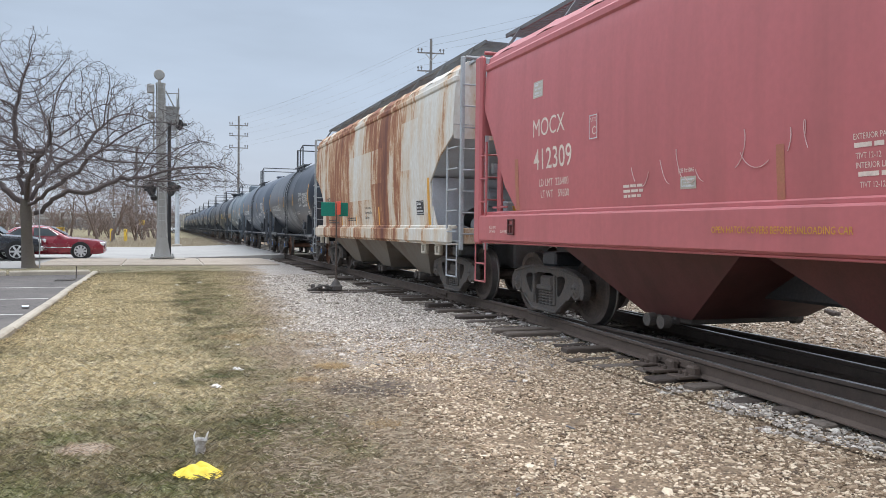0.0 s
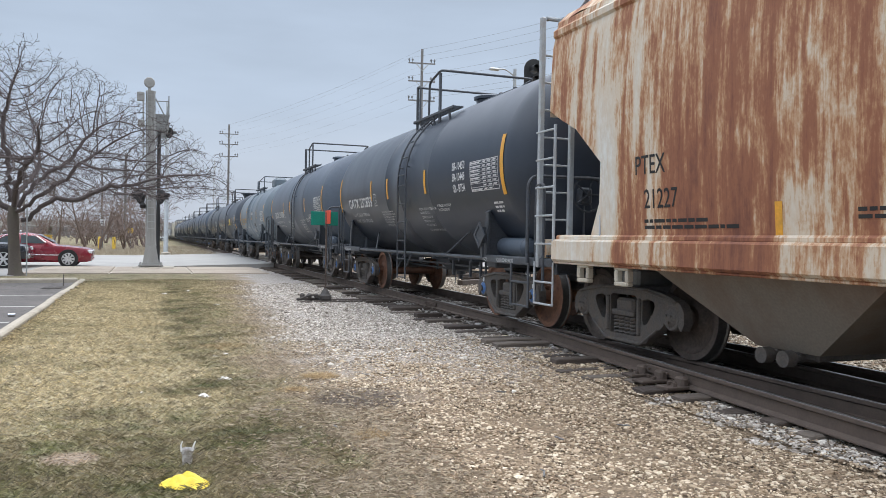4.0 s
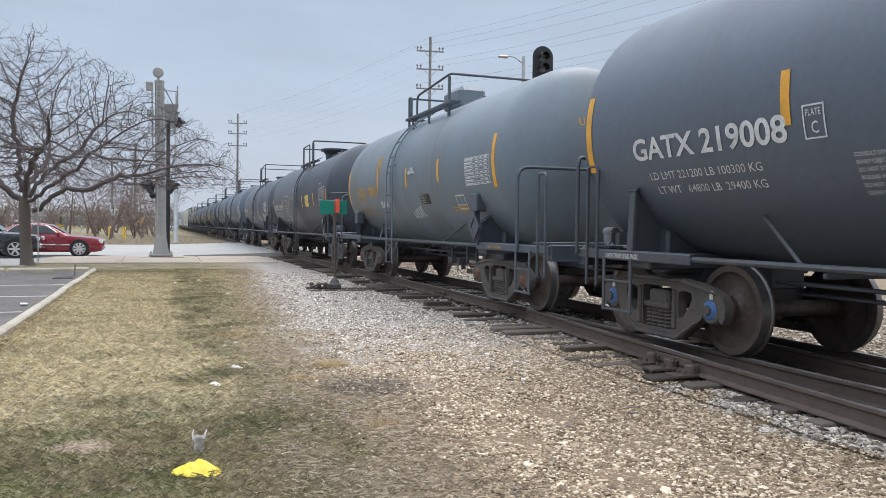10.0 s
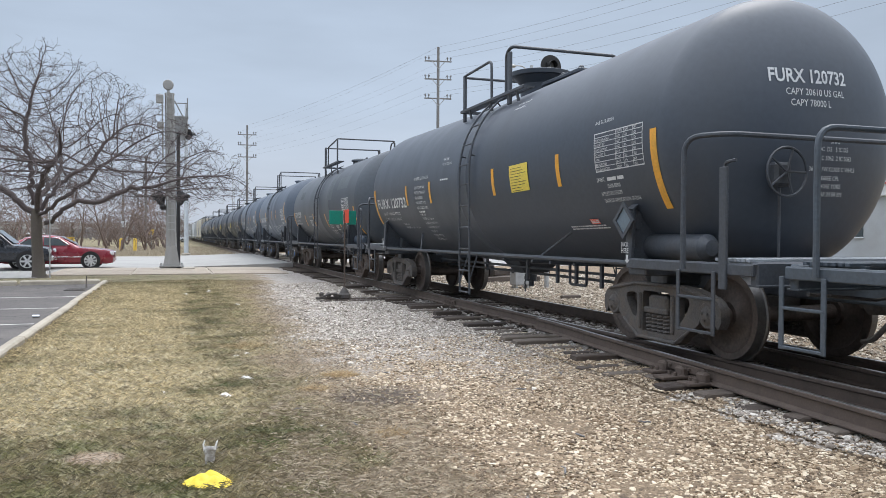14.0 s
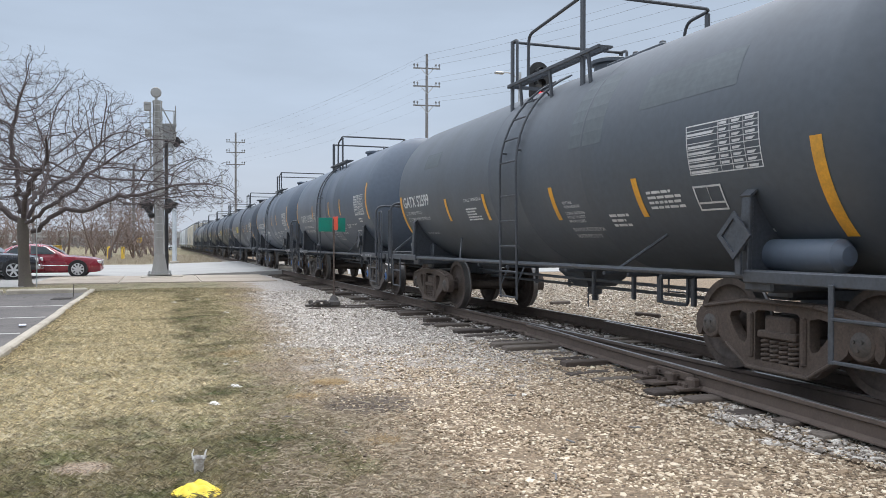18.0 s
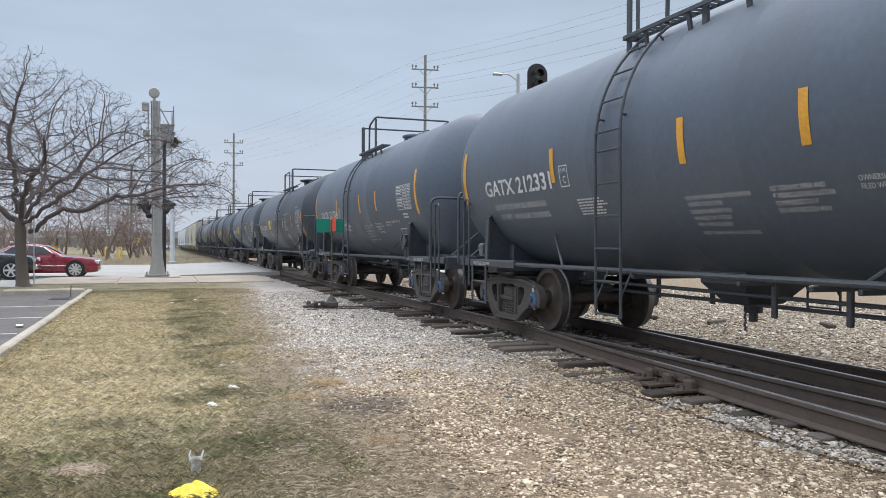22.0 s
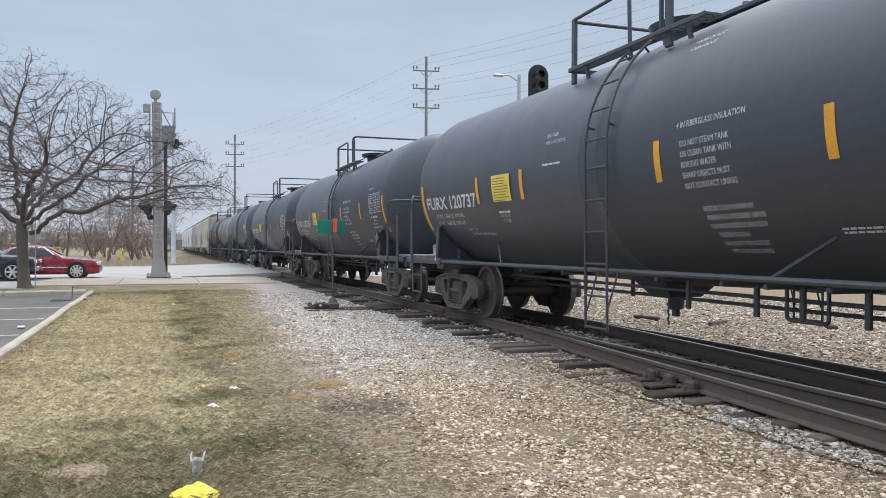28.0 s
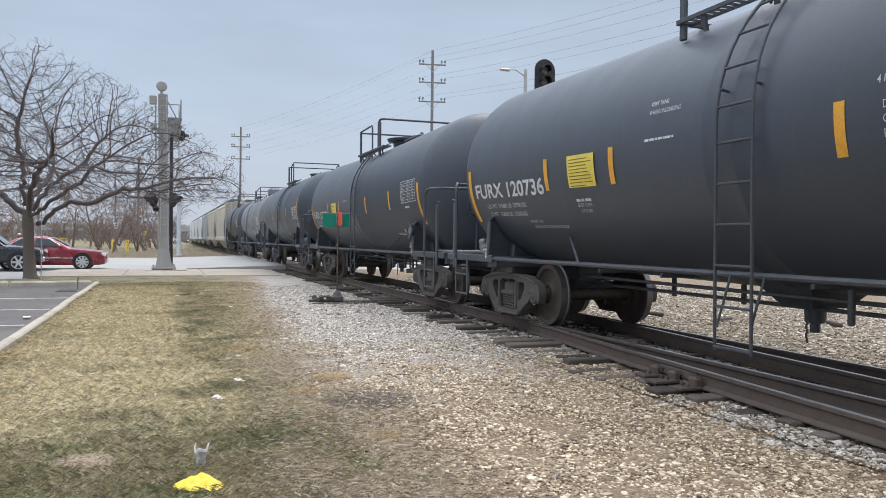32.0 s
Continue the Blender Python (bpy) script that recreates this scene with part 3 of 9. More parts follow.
def scatter():
    rng = np.random.default_rng(5)
    tan, pale, far_pale, thin = [], [], [], []
    for x, y in zip(rng.uniform(0.3, 5.3, 110000), 2.6 + 8.4 * rng.random(110000) ** 1.25):
        e = x - edge_x(y)
        p = min(1, max(0, (e + 0.5) / 1.1)) * 0.86
        dirt = math.exp(-(((x - 1.8) / 0.5) ** 2 + ((y - 6.95) / 0.55) ** 2) ** 2)
        if rng.random() < p * (1 - 0.9 * dirt) and len(tan) + len(pale) < 70000:
            lighter = (y + 1.5 * noise.noise((x, y, 1)) > rng.uniform(7.4, 12.5)) or (rng.random() < 0.75 and x > 4.4 + 0.5 * noise.noise((x * 2, y * 2, 4)) and y < 6.0 + noise.noise((x, y, 9)))
            (pale if lighter else tan).append((x, y, ground_z(x, y) + (0.02 if x > 4.4 else 0)))
    for x, y in zip(rng.uniform(1.0, 5.2, 62000), 11 + 14 * rng.random(62000) ** 1.3):
        if rng.random() < min(1, max(0, (x - edge_x(y) + 0.35) / 0.8)):
            far_pale.append((x, y, ground_z(x, y)))
    for x, y in zip(rng.uniform(1.3, 5.2, 9000), rng.uniform(-5, 2.6, 9000)):
        tan.append((x, y, ground_z(x, y)))
    stones("gravel", tan, 0.0116, PEBBLE_TAN, "tan river pebbles pressed into brown earth", ICO, ICOF)
    stones("gravel", pale, 0.0135, PEBBLE_PALE, "pale crushed stones beside the track", ICO, ICOF)
    stones("gravel", far_pale, 0.0165, PEBBLE_PALE, "pale grey crushed stone beside the track")
    bed = []
    for x, y in zip(rng.uniform(5.1, 7.4, 9000), 2.5 + 22 * rng.random(9000) ** 1.6):
        bed.append((x, y, 0.035))
    stones("gravel", bed, 0.032, BALLAST, "dirty ballast stones between the rails")
    side = [(x, y, 0.01) for x, y in zip(rng.uniform(7.2, 16, 52000), 2.5 + 26 * rng.random(52000) ** 1.3)]
    stones("gravel", side, 0.0235, PEBBLE_SIDE, "tan gravel beyond the track")


def turf():
    """Short winter grass, each blade a thin bent strip, lying about."""
    rng = np.random.default_rng(9)
    verts, faces = [], []
    xs = rng.uniform(-1.75, 3.0, 330000)
    ys = np.concatenate((2.6 + 24 * rng.random(290000) ** 1.75, rng.uniform(-6, 2.6, 40000)))
    # longer tufts that hang over the kerb
    xs = np.concatenate((xs, rng.uniform(-1.9, -1.72, 14000)))
    ys = np.concatenate((ys, 4 + 22.2 * rng.random(14000) ** 1.4))
    k = 0
    for x, y in zip(xs, ys):
        e = x - edge_x(y)
        if rng.random() > min(1, max(0.0, (0.35 - e) / 1.0)) or rng.random() < 0.9 * math.exp(-((x + 0.477) / 0.16) ** 2 - ((y - 5.64) / 0.14) ** 2):
            continue
        tall = 1.2 if y < 6.2 else 1.0
        if x < -1.72:
            tall = 1.0 + 1.5 * max(0.0, 0.3 + noise.noise((y * 1.7, 8.1, x)))
        far = 1 + max(0, y - 6) * 0.08
        h = rng.uniform(0.009, 0.026) * tall * (0.8 + 0.3 * far)
        w = 0.0017 * far
        a = rng.uniform(0, 6.28)
        lean = rng.uniform(0.7, 2.6) * h
        z = ground_z(x, y) - 0.004
        dx, dy = math.cos(a), math.sin(a)
        verts += [(x - dy * w, y + dx * w, z), (x + dy * w, y - dx * w, z), (x + dx * lean * 0.45, y + dy * lean * 0.45, z + h * 0.75), (x + dx * lean, y + dy * lean, z + h)]
        faces += [(k, k + 1, k + 2), (k + 1, k + 3, k + 2)]
        k += 4
    me = from_arrays("grass", verts, faces, BLADES)
    tagged(new("grass", me), "short dry winter grass, straw coloured with olive patches", "grass", kind="stuff")
    verts, faces, k = [], [], 0
    for _ in range(52000):
        x, y = rng.uniform(-0.3, 2.6), 2.6 + 5.5 * rng.random() ** 1.4
        e = x - edge_x(y)
        clump = 0.5 + 0.9 * noise.noise((x * 1.6, y * 1.3, 4.4)) + 0.7 * noise.noise((x * 5, y * 4, 2.1))
        if abs(e + 0.25) > 0.8 * rng.random() + 0.1 or rng.random() > clump * min(1.0, (8.1 - y) / 2.6):
            continue
        a, ln, w = rng.uniform(0, 6.28), rng.uniform(0.025, 0.10), 0.0013
        z = ground_z(x, y) + rng.uniform(0.006, 0.022)
        dx, dy = math.cos(a) * ln, math.sin(a) * ln
        nx, ny = -math.sin(a) * w, math.cos(a) * w
        verts += [(x - nx, y - ny, z), (x + nx, y + ny, z), (x + dx + nx, y + dy + ny, z + rng.normal(0, 0.006)), (x + dx - nx, y + dy - ny, z + rng.normal(0, 0.006)), (x + dx / 2, y + dy / 2, z + 0.006)]
        faces += [(k, k + 1, k + 4), (k + 1, k + 2, k + 4), (k + 2, k + 3, k + 4), (k + 3, k, k + 4)]
        k += 5
    me = from_arrays("straw", verts, faces, STRAW)
    tagged(new("straw", me), "loose dry straw lying on bare earth", "straw", kind="stuff")


scatter()
turf()

# ---- parking lot, kerb, pavement, road ----
LOT_X, LOT_Y = -2.05, 26.3


def surface(name, x0, x1, y0, y1, z, mat, label, thick=0.2):
    bm = bmesh.new()
    box(bm, ((x0 + x1) / 2, (y0 + y1) / 2, z - thick / 2), (x1 - x0, y1 - y0, thick))
    return solid(name, bm, mat, label, name.split("_")[0], "structure")


surface("parking_lot", -40, LOT_X, -20, LOT_Y - 0.3, 0.004, ASPHALT, "cracked grey asphalt parking lot with faded lines")
for k, y in enumerate((-1.2, 1.9, 5.0, 8.2, 11.3, 14.4, 17.4, 20.5)):
    surface("parking_line", -6.6, LOT_X - 0.12, y - 0.05, y + 0.05, 0.009, LINE_PAINT, "faded white parking line on asphalt", 0.004)


def kerbs():
    bm = bmesh.new()
    y = -18.0
    while y < LOT_Y - 0.1:
        ln = min(3.0, LOT_Y - y)
        box(bm, (LOT_X + 0.08 + 0.015 * math.sin(y * 1.3), y + ln / 2, -0.015), (0.15, ln - 0.012, 0.2), 0.025)
        y += 3.0
    solid("kerb", bm, KERB, "weathered pale concrete kerb along the parking lot", "kerb", "structure")
    bm = bmesh.new()
    for i in range(4):
        box(bm, (LOT_X - 0.3 - 2.2 * i - 0.8, LOT_Y - 0.55 - 0.3 * i, 0.03), (2.15, 0.42, 0.2), 0.03, Matrix.Rotation(radians(9), 3, "Z"))
    solid("kerb_end", bm, KERB, "broad pale concrete kerb at the lot's end", "kerb", "structure")


kerbs()
surface("road", -300, 300, 37.2, 58.0, 0.012, ROAD_GREY, "worn pale grey road crossing the railway")
surface("driveway", -300, -4.36, 29.6, 37.2, 0.011, ROAD_GREY, "worn pale concrete driveway joining the road")
pav = solid("pavement", mesh_of("pavement", (lambda b: (box(b, (0, 34.1, -0.09), (8.7, 6.1, 0.2)), b)[1])(bmesh.new()), CONCRETE), CONCRETE, "pinkish concrete pavement of large slabs", "pavement", "structure")
SLAB = mesh_of("slab", (lambda b: (box(b, (0, 0, 0), (2.84, 3.03, 0.06), 0.015), b)[1])(bmesh.new()), SLAB_TAN)
for i in range(3):
    for j in range(2):
        part("slab", SLAB, None, pav, "", (2.9 - 2.9 * i, 32.57 + 3.06 * j, 0.012 + 0.006 * ((i + j) % 2)))

# ---- track ----
def rail_run(name, pts, parent, z=RAIL):
    """A rail of real section through pts (x, y)."""
    sec = [(-0.065, -0.17), (0.065, -0.17), (0.065, -0.158), (0.012, -0.135), (0.010, -0.045), (0.033, -0.033), (0.033, -0.006), (0.027, 0.0), (-0.027, 0.0), (-0.033, -0.006), (-0.033, -0.033), (-0.010, -0.045), (-0.012, -0.135), (-0.065, -0.158)]
    bm = bmesh.new()
    rings = []
    for i, (x, y) in enumerate(pts):
        rings.append([bm.verts.new((x + u, y, z + v)) for u, v in sec])
    for a, b in zip(rings, rings[1:]):
        for k in range(len(sec)):
            bm.faces.new((a[k], a[(k + 1) % len(sec)], b[(k + 1) % len(sec)], b[k]))
    bm.faces.new(rings[0])
    bm.faces.new(rings[-1][::-1])
    ob = part(name, bm, RAIL_RUST, parent)
    bm = bmesh.new()
    last = None
    for x, y in pts:
        row = [bm.verts.new((x - 0.020, y, z + 0.0025)), bm.verts.new((x + 0.020, y, z + 0.0025)), bm.verts.new((x + 0.022, y, z - 0.002)), bm.verts.new((x - 0.022, y, z - 0.002))]
        if last:
            for k in range(4):
                bm.faces.new((last[k], last[(k + 1) % 4], row[(k + 1) % 4], row[k]))
        last = row
    part("running_surface", bm, RAIL_TOP, ob, "bright worn strip on the rail head")
    return ob


HALF = 0.697
track = thing("railway_track", (0, 0, 0), "rusty railway track with a turnout on worn wooden ties", "railway track")


def side_x(y):
    """How far the side track has left the main one."""
    s = max(0.0, TOE - y)
    return -0.081 * s * min(1.0, 0.35 + s / 4)


main_ys = [-60, -20, -5, 0, 5, 10, 15, 20, 30, 60, 120, 250, 420]
rail_run("rail", [(TRACK - HALF, y) for y in main_ys], track)
rail_run("rail", [(TRACK + HALF, y) for y in main_ys], track)
turn_ys = [-30, -20, -12, -6, -3, 0, 2, 4, 6, 7, 8, 9, 10, 10.6, 11.0]
rail_run("rail", [(TRACK - HALF - 0.062 + side_x(y), y) for y in turn_ys], track, RAIL - 0.004)
rail_run("rail", [(TRACK + HALF - 0.075 + side_x(y), y) for y in turn_ys], track, RAIL - 0.004)


def joint_bar(x, y, parent):
    bm = bmesh.new()
    box(bm, (x - 0.036, y, RAIL - 0.09), (0.026, 0.62, 0.085), 0.008)
    box(bm, (x + 0.036, y, RAIL - 0.09), (0.026, 0.62, 0.085), 0.008)
    for k in range(4):
        rod(bm, (x - 0.075, y - 0.24 + 0.16 * k, RAIL - 0.09), (x + 0.07, y - 0.24 + 0.16 * k, RAIL - 0.09), 0.016, seg=6)
    part("joint_bar", bm, RAIL_RUST, parent)


joint_bar(TRACK - HALF - 0.062 + side_x(6.75), 6.75, track)
joint_bar(TRACK - HALF, 15.2, track)
for dx, dy, wide in ((-0.12, 0.35, 0.34), (-0.16, 0.0, 0.42), (-0.14, -0.38, 0.36)):
    bm = bmesh.new()
    hx = TRACK - HALF - 0.062 + side_x(6.75 + dy)
    box(bm, (hx + dx, 6.75 + dy, 0.075), (wide, 0.2, 0.03), 0.006)
    box(bm, (hx - 0.085, 6.75 + dy, 0.12), (0.09, 0.14, 0.11), 0.02)
    for q in (-0.05, 0.05):
        rod(bm, (hx - 0.2, 6.75 + dy + q, 0.085), (hx - 0.2, 6.75 + dy + q, 0.125), 0.018, seg=6)
    part("heel_plate", bm, RAIL_RUST, track)
TIE = mesh_of("tie", (lambda b: (box(b, (0, 0, 0), (1, 0.2, 0.16), 0.012), b)[1])(bmesh.new()), TIE_WOOD)
rng_t = random.Random(4)
for i in range(110):
    y = 2.2 + 0.47 * i + rng_t.uniform(-0.05, 0.05)
    left = TRACK - 1.45 + rng_t.uniform(-0.12, 0.08) - (0.28 * rng_t.random() ** 2 if 6.0 < y < 15.0 else 0.0)
    right = TRACK + 1.35 + rng_t.uniform(-0.05, 0.2)
    ob = part("tie", TIE, TIE_WOOD, track, "", ((left + right) / 2, y, -0.02 + rng_t.uniform(-0.035, 0.02)))
    ob.scale = (right - left, rng_t.uniform(0.85, 1.15), 1)
    ob.rotation_euler = (rng_t.uniform(-0.03, 0.03), rng_t.uniform(-0.008, 0.008), rng_t.uniform(-0.03, 0.03))
    if y < 16:
        for x in (TRACK - HALF, TRACK + HALF):
            bm = bmesh.new()
            box(bm, (x, y, 0.064), (0.3, 0.17, 0.018), 0.004)
            for sx in (-0.1, 0.1):
                box(bm, (x + sx, y + 0.05 * (1 if sx > 0 else -1), 0.085), (0.03, 0.025, 0.04), 0.006)
            part("tie_plate", bm, RAIL_RUST, track)
for x0, x1 in ((TRACK - HALF + 0.1, TRACK + HALF - 0.1), (TRACK + HALF + 0.06, TRACK + 2.4)):
    surface("crossing_panel", x0, x1, 37.2, 58, RAIL - 0.02, CONCRETE, "concrete panel level with the rails at the road crossing")
bm = bmesh.new()
x0, x1, zr = TRACK - 7.0, TRACK - HALF - 0.06, RAIL - 0.02
ends = [[bm.verts.new(p) for p in ((x0, y, 0.013), (x1, y, zr), (x1, y, -0.05), (x0, y, -0.05))] for y in (37.2, 58)]
for k in range(4):
    bm.faces.new((ends[0][k], ends[0][(k + 1) % 4], ends[1][(k + 1) % 4], ends[1][k]))
bm.faces.new(ends[0])
bm.faces.new(ends[1][::-1])
solid("road_ramp", bm, ROAD_GREY, "road rising gently to the rails at the crossing", "road", "structure")

# ---- writing ----
TEXTS = {}


def letters(body, size, bold=0.0, squeeze=1.0):
    """The flat outline of a line of writing as vertices and faces, its left foot at 0, 0."""
    key = (body, size, bold, squeeze)
    if key not in TEXTS:
        cu = bpy.data.curves.new("writing", "FONT")
        cu.body, cu.size, cu.offset, cu.resolution_u = body, size * 1.38, bold * size, 6 if size > 0.15 else 2
        ob = bpy.data.objects.new("writing", cu)
        scene.collection.objects.link(ob)
        bpy.context.view_layer.update()
        me = ob.to_mesh()
        vs = [(v.co.x * squeeze, v.co.y) for v in me.vertices]
        fs = [tuple(p.vertices) for p in me.polygons]
        ob.to_mesh_clear()
        bpy.data.objects.remove(ob)
        bpy.data.curves.remove(cu)
        TEXTS[key] = (vs, fs)
    return TEXTS[key]


def write(bm, body, size, put, bold=0.03, squeeze=0.8, cuts=0.07):
    """Adds writing to bm; put(u, v) gives the place of a point u along and v up."""
    vs, fs = letters(body, size, 0.0 if "M" in body else bold if size > 0.1 else 0.006, squeeze)
    tmp = bmesh.new()
    tv = [tmp.verts.new((u, v, 0)) for u, v in vs]
    for f in fs:
        try:
            tmp.faces.new([tv[i] for i in f])
        except ValueError:
            pass
    if size > 0.12:
        k = -cuts
        while k < size:
            k += cuts
            bmesh.ops.bisect_plane(tmp, geom=tmp.verts[:] + tmp.edges[:] + tmp.faces[:], plane_co=(0, k, 0), plane_no=(0, 1, 0))
    made = {v: bm.verts.new(put(v.co.x, v.co.y)) for v in tmp.verts}
    for f in tmp.faces:
        bm.faces.new([made[v] for v in f.verts])
    tmp.free()
    return max((u for u, v in vs), default=0)


def bars(bm, put, rows, width, height, gap, rng, ragged=0.35):
    """Lines of writing too small to read, as plain bars broken into words."""
    for r in range(rows):
        u, v = 0.0, -r * (height + gap)
        end = width * (1 - ragged * rng.random())
        while u < end - 0.02:
            w = min(rng.uniform(1.5, 5) * height, end - u)
            q = [bm.verts.new(put(a, b)) for a, b in ((u, v), (u + w, v), (u + w, v + height), (u, v + height))]
            bm.faces.new(q)
            u += w + height * 0.6


def outline(bm, put, w, h, t):
    """A rectangular line frame."""
    for a, b, c, d in ((0, 0, w, t), (0, h - t, w, h), (0, 0, t, h), (w - t, 0, w, h)):
        k = 4
        for i in range(k):
            lo, hi = b + (d - b) * i / k, b + (d - b) * (i + 1) / k
            bm.faces.new([bm.verts.new(put(x, z)) for x, z in ((a, lo), (c, lo), (c, hi), (a, hi))])


# ---- railway trucks ----
def coil(bm, c, r, wire, height, turns, seg=6, per=10):
    pts = [(c[0] + r * math.cos(2 * math.pi * i / per), c[1] + r * math.sin(2 * math.pi * i / per), c[2] + height * i / (turns * per)) for i in range(turns * per + 1)]
    tube(bm, pts, wire, seg)


def mirrored(loop):
    return [(-u, v) for u, v in loop][::-1]


def side_frame_mesh():
    """Cast side frame with its two windows and the spring seat, seen flat in y and z."""
    half = [(0.0, 0.735), (0.46, 0.735), (0.70, 0.71), (0.90, 0.665), (1.04, 0.61), (1.10, 0.53), (1.105, 0.40), (1.06, 0.33), (1.02, 0.36), (1.0, 0.46), (0.95, 0.52), (0.83, 0.52), (0.78, 0.46), (0.76, 0.36), (0.70, 0.31), (0.62, 0.28), (0.53, 0.20), (0.45, 0.13), (0.36, 0.10), (0.0, 0.095)]
    loop = half + [(-u, v) for u, v in half[-2:0:-1]]
    win = [(0.375, 0.60), (0.47, 0.625), (0.585, 0.60), (0.605, 0.55), (0.56, 0.46), (0.46, 0.345), (0.40, 0.33), (0.375, 0.37)]
    mid = [(-0.265, 0.62), (-0.23, 0.645), (0.23, 0.645), (0.265, 0.62), (0.265, 0.185), (-0.265, 0.185)]
    bm = bmesh.new()
    m = Matrix(((0, 0, 1, -0.01), (1, 0, 0, 0), (0, 1, 0, 0), (0, 0, 0, 1)))
    plate(bm, [loop, win, mirrored(win), mid], m, 0.11)
    for s in (-1, 1):
        bar(bm, (0.045, 0.42 * s, 0.715), (0.045, 0.98 * s, 0.625), 0.15, 0.035, 0.012)
        bar(bm, (0.045, 0.36 * s, 0.112), (0.045, 0.66 * s, 0.30), 0.15, 0.035, 0.012)
        box(bm, (0.03, 0.315 * s, 0.41), (0.135, 0.06, 0.42), 0.015)
        lathe(bm, [(-0.035, 0.001), (-0.034, 0.13), (-0.02, 0.145), (0.06, 0.145), (0.06, 0.001)], "x", 18, (0.02, 0.889 * s, 0.46))
    bar(bm, (0.045, -0.38, 0.112), (0.045, 0.38, 0.112), 0.17, 0.04, 0.012)
    bar(bm, (0.045, -0.44, 0.72), (0.045, 0.44, 0.72), 0.16, 0.035, 0.012)
    return mesh_of("side_frame", bm, TRUCK_IRON)


def wheel_set_mesh(mat=WHEEL_RUST):
    bm = bmesh.new()
    prof = [(-0.99, 0.0), (-0.99, 0.045), (-0.975, 0.075), (-0.93, 0.075), (-0.93, 0.085), (-0.76, 0.085), (-0.765, 0.14), (-0.745, 0.16), (-0.715, 0.24), (-0.725, 0.34), (-0.745, 0.375), (-0.765, 0.385), (-0.768, 0.452)]
    rim = [(-0.70, 0.460), (-0.672, 0.464), (-0.662, 0.482), (-0.648, 0.488), (-0.637, 0.478), (-0.632, 0.40), (-0.65, 0.385), (-0.675, 0.33), (-0.67, 0.2), (-0.64, 0.15), (-0.60, 0.14), (-0.60, 0.09), (-0.3, 0.082), (0.0, 0.082)]
    left = prof + rim
    full = left + [(-s, r) for s, r in left[-2::-1]]
    lathe(bm, [(s, max(r, 0.001)) for s, r in full], "x", 36)
    me = mesh_of("wheel_set", bm, mat)
    me.materials.append(TREAD_STEEL)
    for p in me.polygons:
        c = p.center / U
        if math.hypot(c.y, c.z) > 0.44 and 0.66 < abs(c.x) < 0.772:
            p.material_index = 1
    return me


def bearing_mesh(mat):
    bm = bmesh.new()
    lathe(bm, [(-0.075, 0.001), (-0.075, 0.05), (-0.062, 0.08), (-0.05, 0.1), (0.0, 0.105), (0.06, 0.12), (0.11, 0.10), (0.13, 0.001)], "x", 20)
    for k in range(3):
        a = 2 * math.pi * k / 3 + 0.5
        rod(bm, (-0.088, 0.045 * math.cos(a), 0.045 * math.sin(a)), (-0.05, 0.045 * math.cos(a), 0.045 * math.sin(a)), 0.013, seg=6)
    return mesh_of("bearing", bm, mat)


def springs_mesh():
    bm = bmesh.new()
    coil(bm, (0.0, 0.0, 0.14), 0.05, 0.017, 0.25, 6)
    rod(bm, (0.0, 0.0, 0.14), (0.0, 0.0, 0.40), 0.032, seg=8)
    return mesh_of("spring", bm, TRUCK_IRON)


def bolster_mesh():
    bm = bmesh.new()
    box(bm, (0, 0, 0.50), (2.0, 0.36, 0.20), 0.03)
    box(bm, (-0.93, 0, 0.43), (0.2, 0.46, 0.07), 0.015)
    box(bm, (0.93, 0, 0.43), (0.2, 0.46, 0.07), 0.015)
    rod(bm, (0, 0, 0.55), (0, 0, 0.72), 0.24, seg=16)
    for s in (-1, 1):
        box(bm, (0, 0.45 * s, 0.38), (1.75, 0.12, 0.1), 0.02)
        for q in (-1, 1):
            box(bm, (0.70 * q, 0.405 * s, 0.42), (0.1, 0.07, 0.3), 0.02)
    return mesh_of("truck", bm, TRUCK_IRON)


MESHES = {"side": side_frame_mesh(), "wheels": wheel_set_mesh(), "wheels_orange": wheel_set_mesh(WHEEL_ORANGE), "springs": springs_mesh(), "bolster": bolster_mesh(), "bearing": bearing_mesh(TRUCK_IRON), "bearing_blue": bearing_mesh(BLUE_CAP), "bearing_rust": bearing_mesh(WHEEL_ORANGE)}
for k in ("side", "bolster", "springs"):
    brown = MESHES[k].copy()
    brown.materials[0] = TRUCK_BROWN
    MESHES[k + "_brown"] = brown
MESHES["tag"] = mesh_of("tag", (lambda b: (box(b, (0, 0, 0), (0.012, 0.05, 0.09), 0.003), b)[1])(bmesh.new()), WHITE_PAINT)
MESHES["nut"] = mesh_of("nut", (lambda b: (rod(b, (-0.012, 0, 0), (0.03, 0, 0), 0.05, 0.055, seg=6), b)[1])(bmesh.new()), TRUCK_IRON)
WHEELS = []


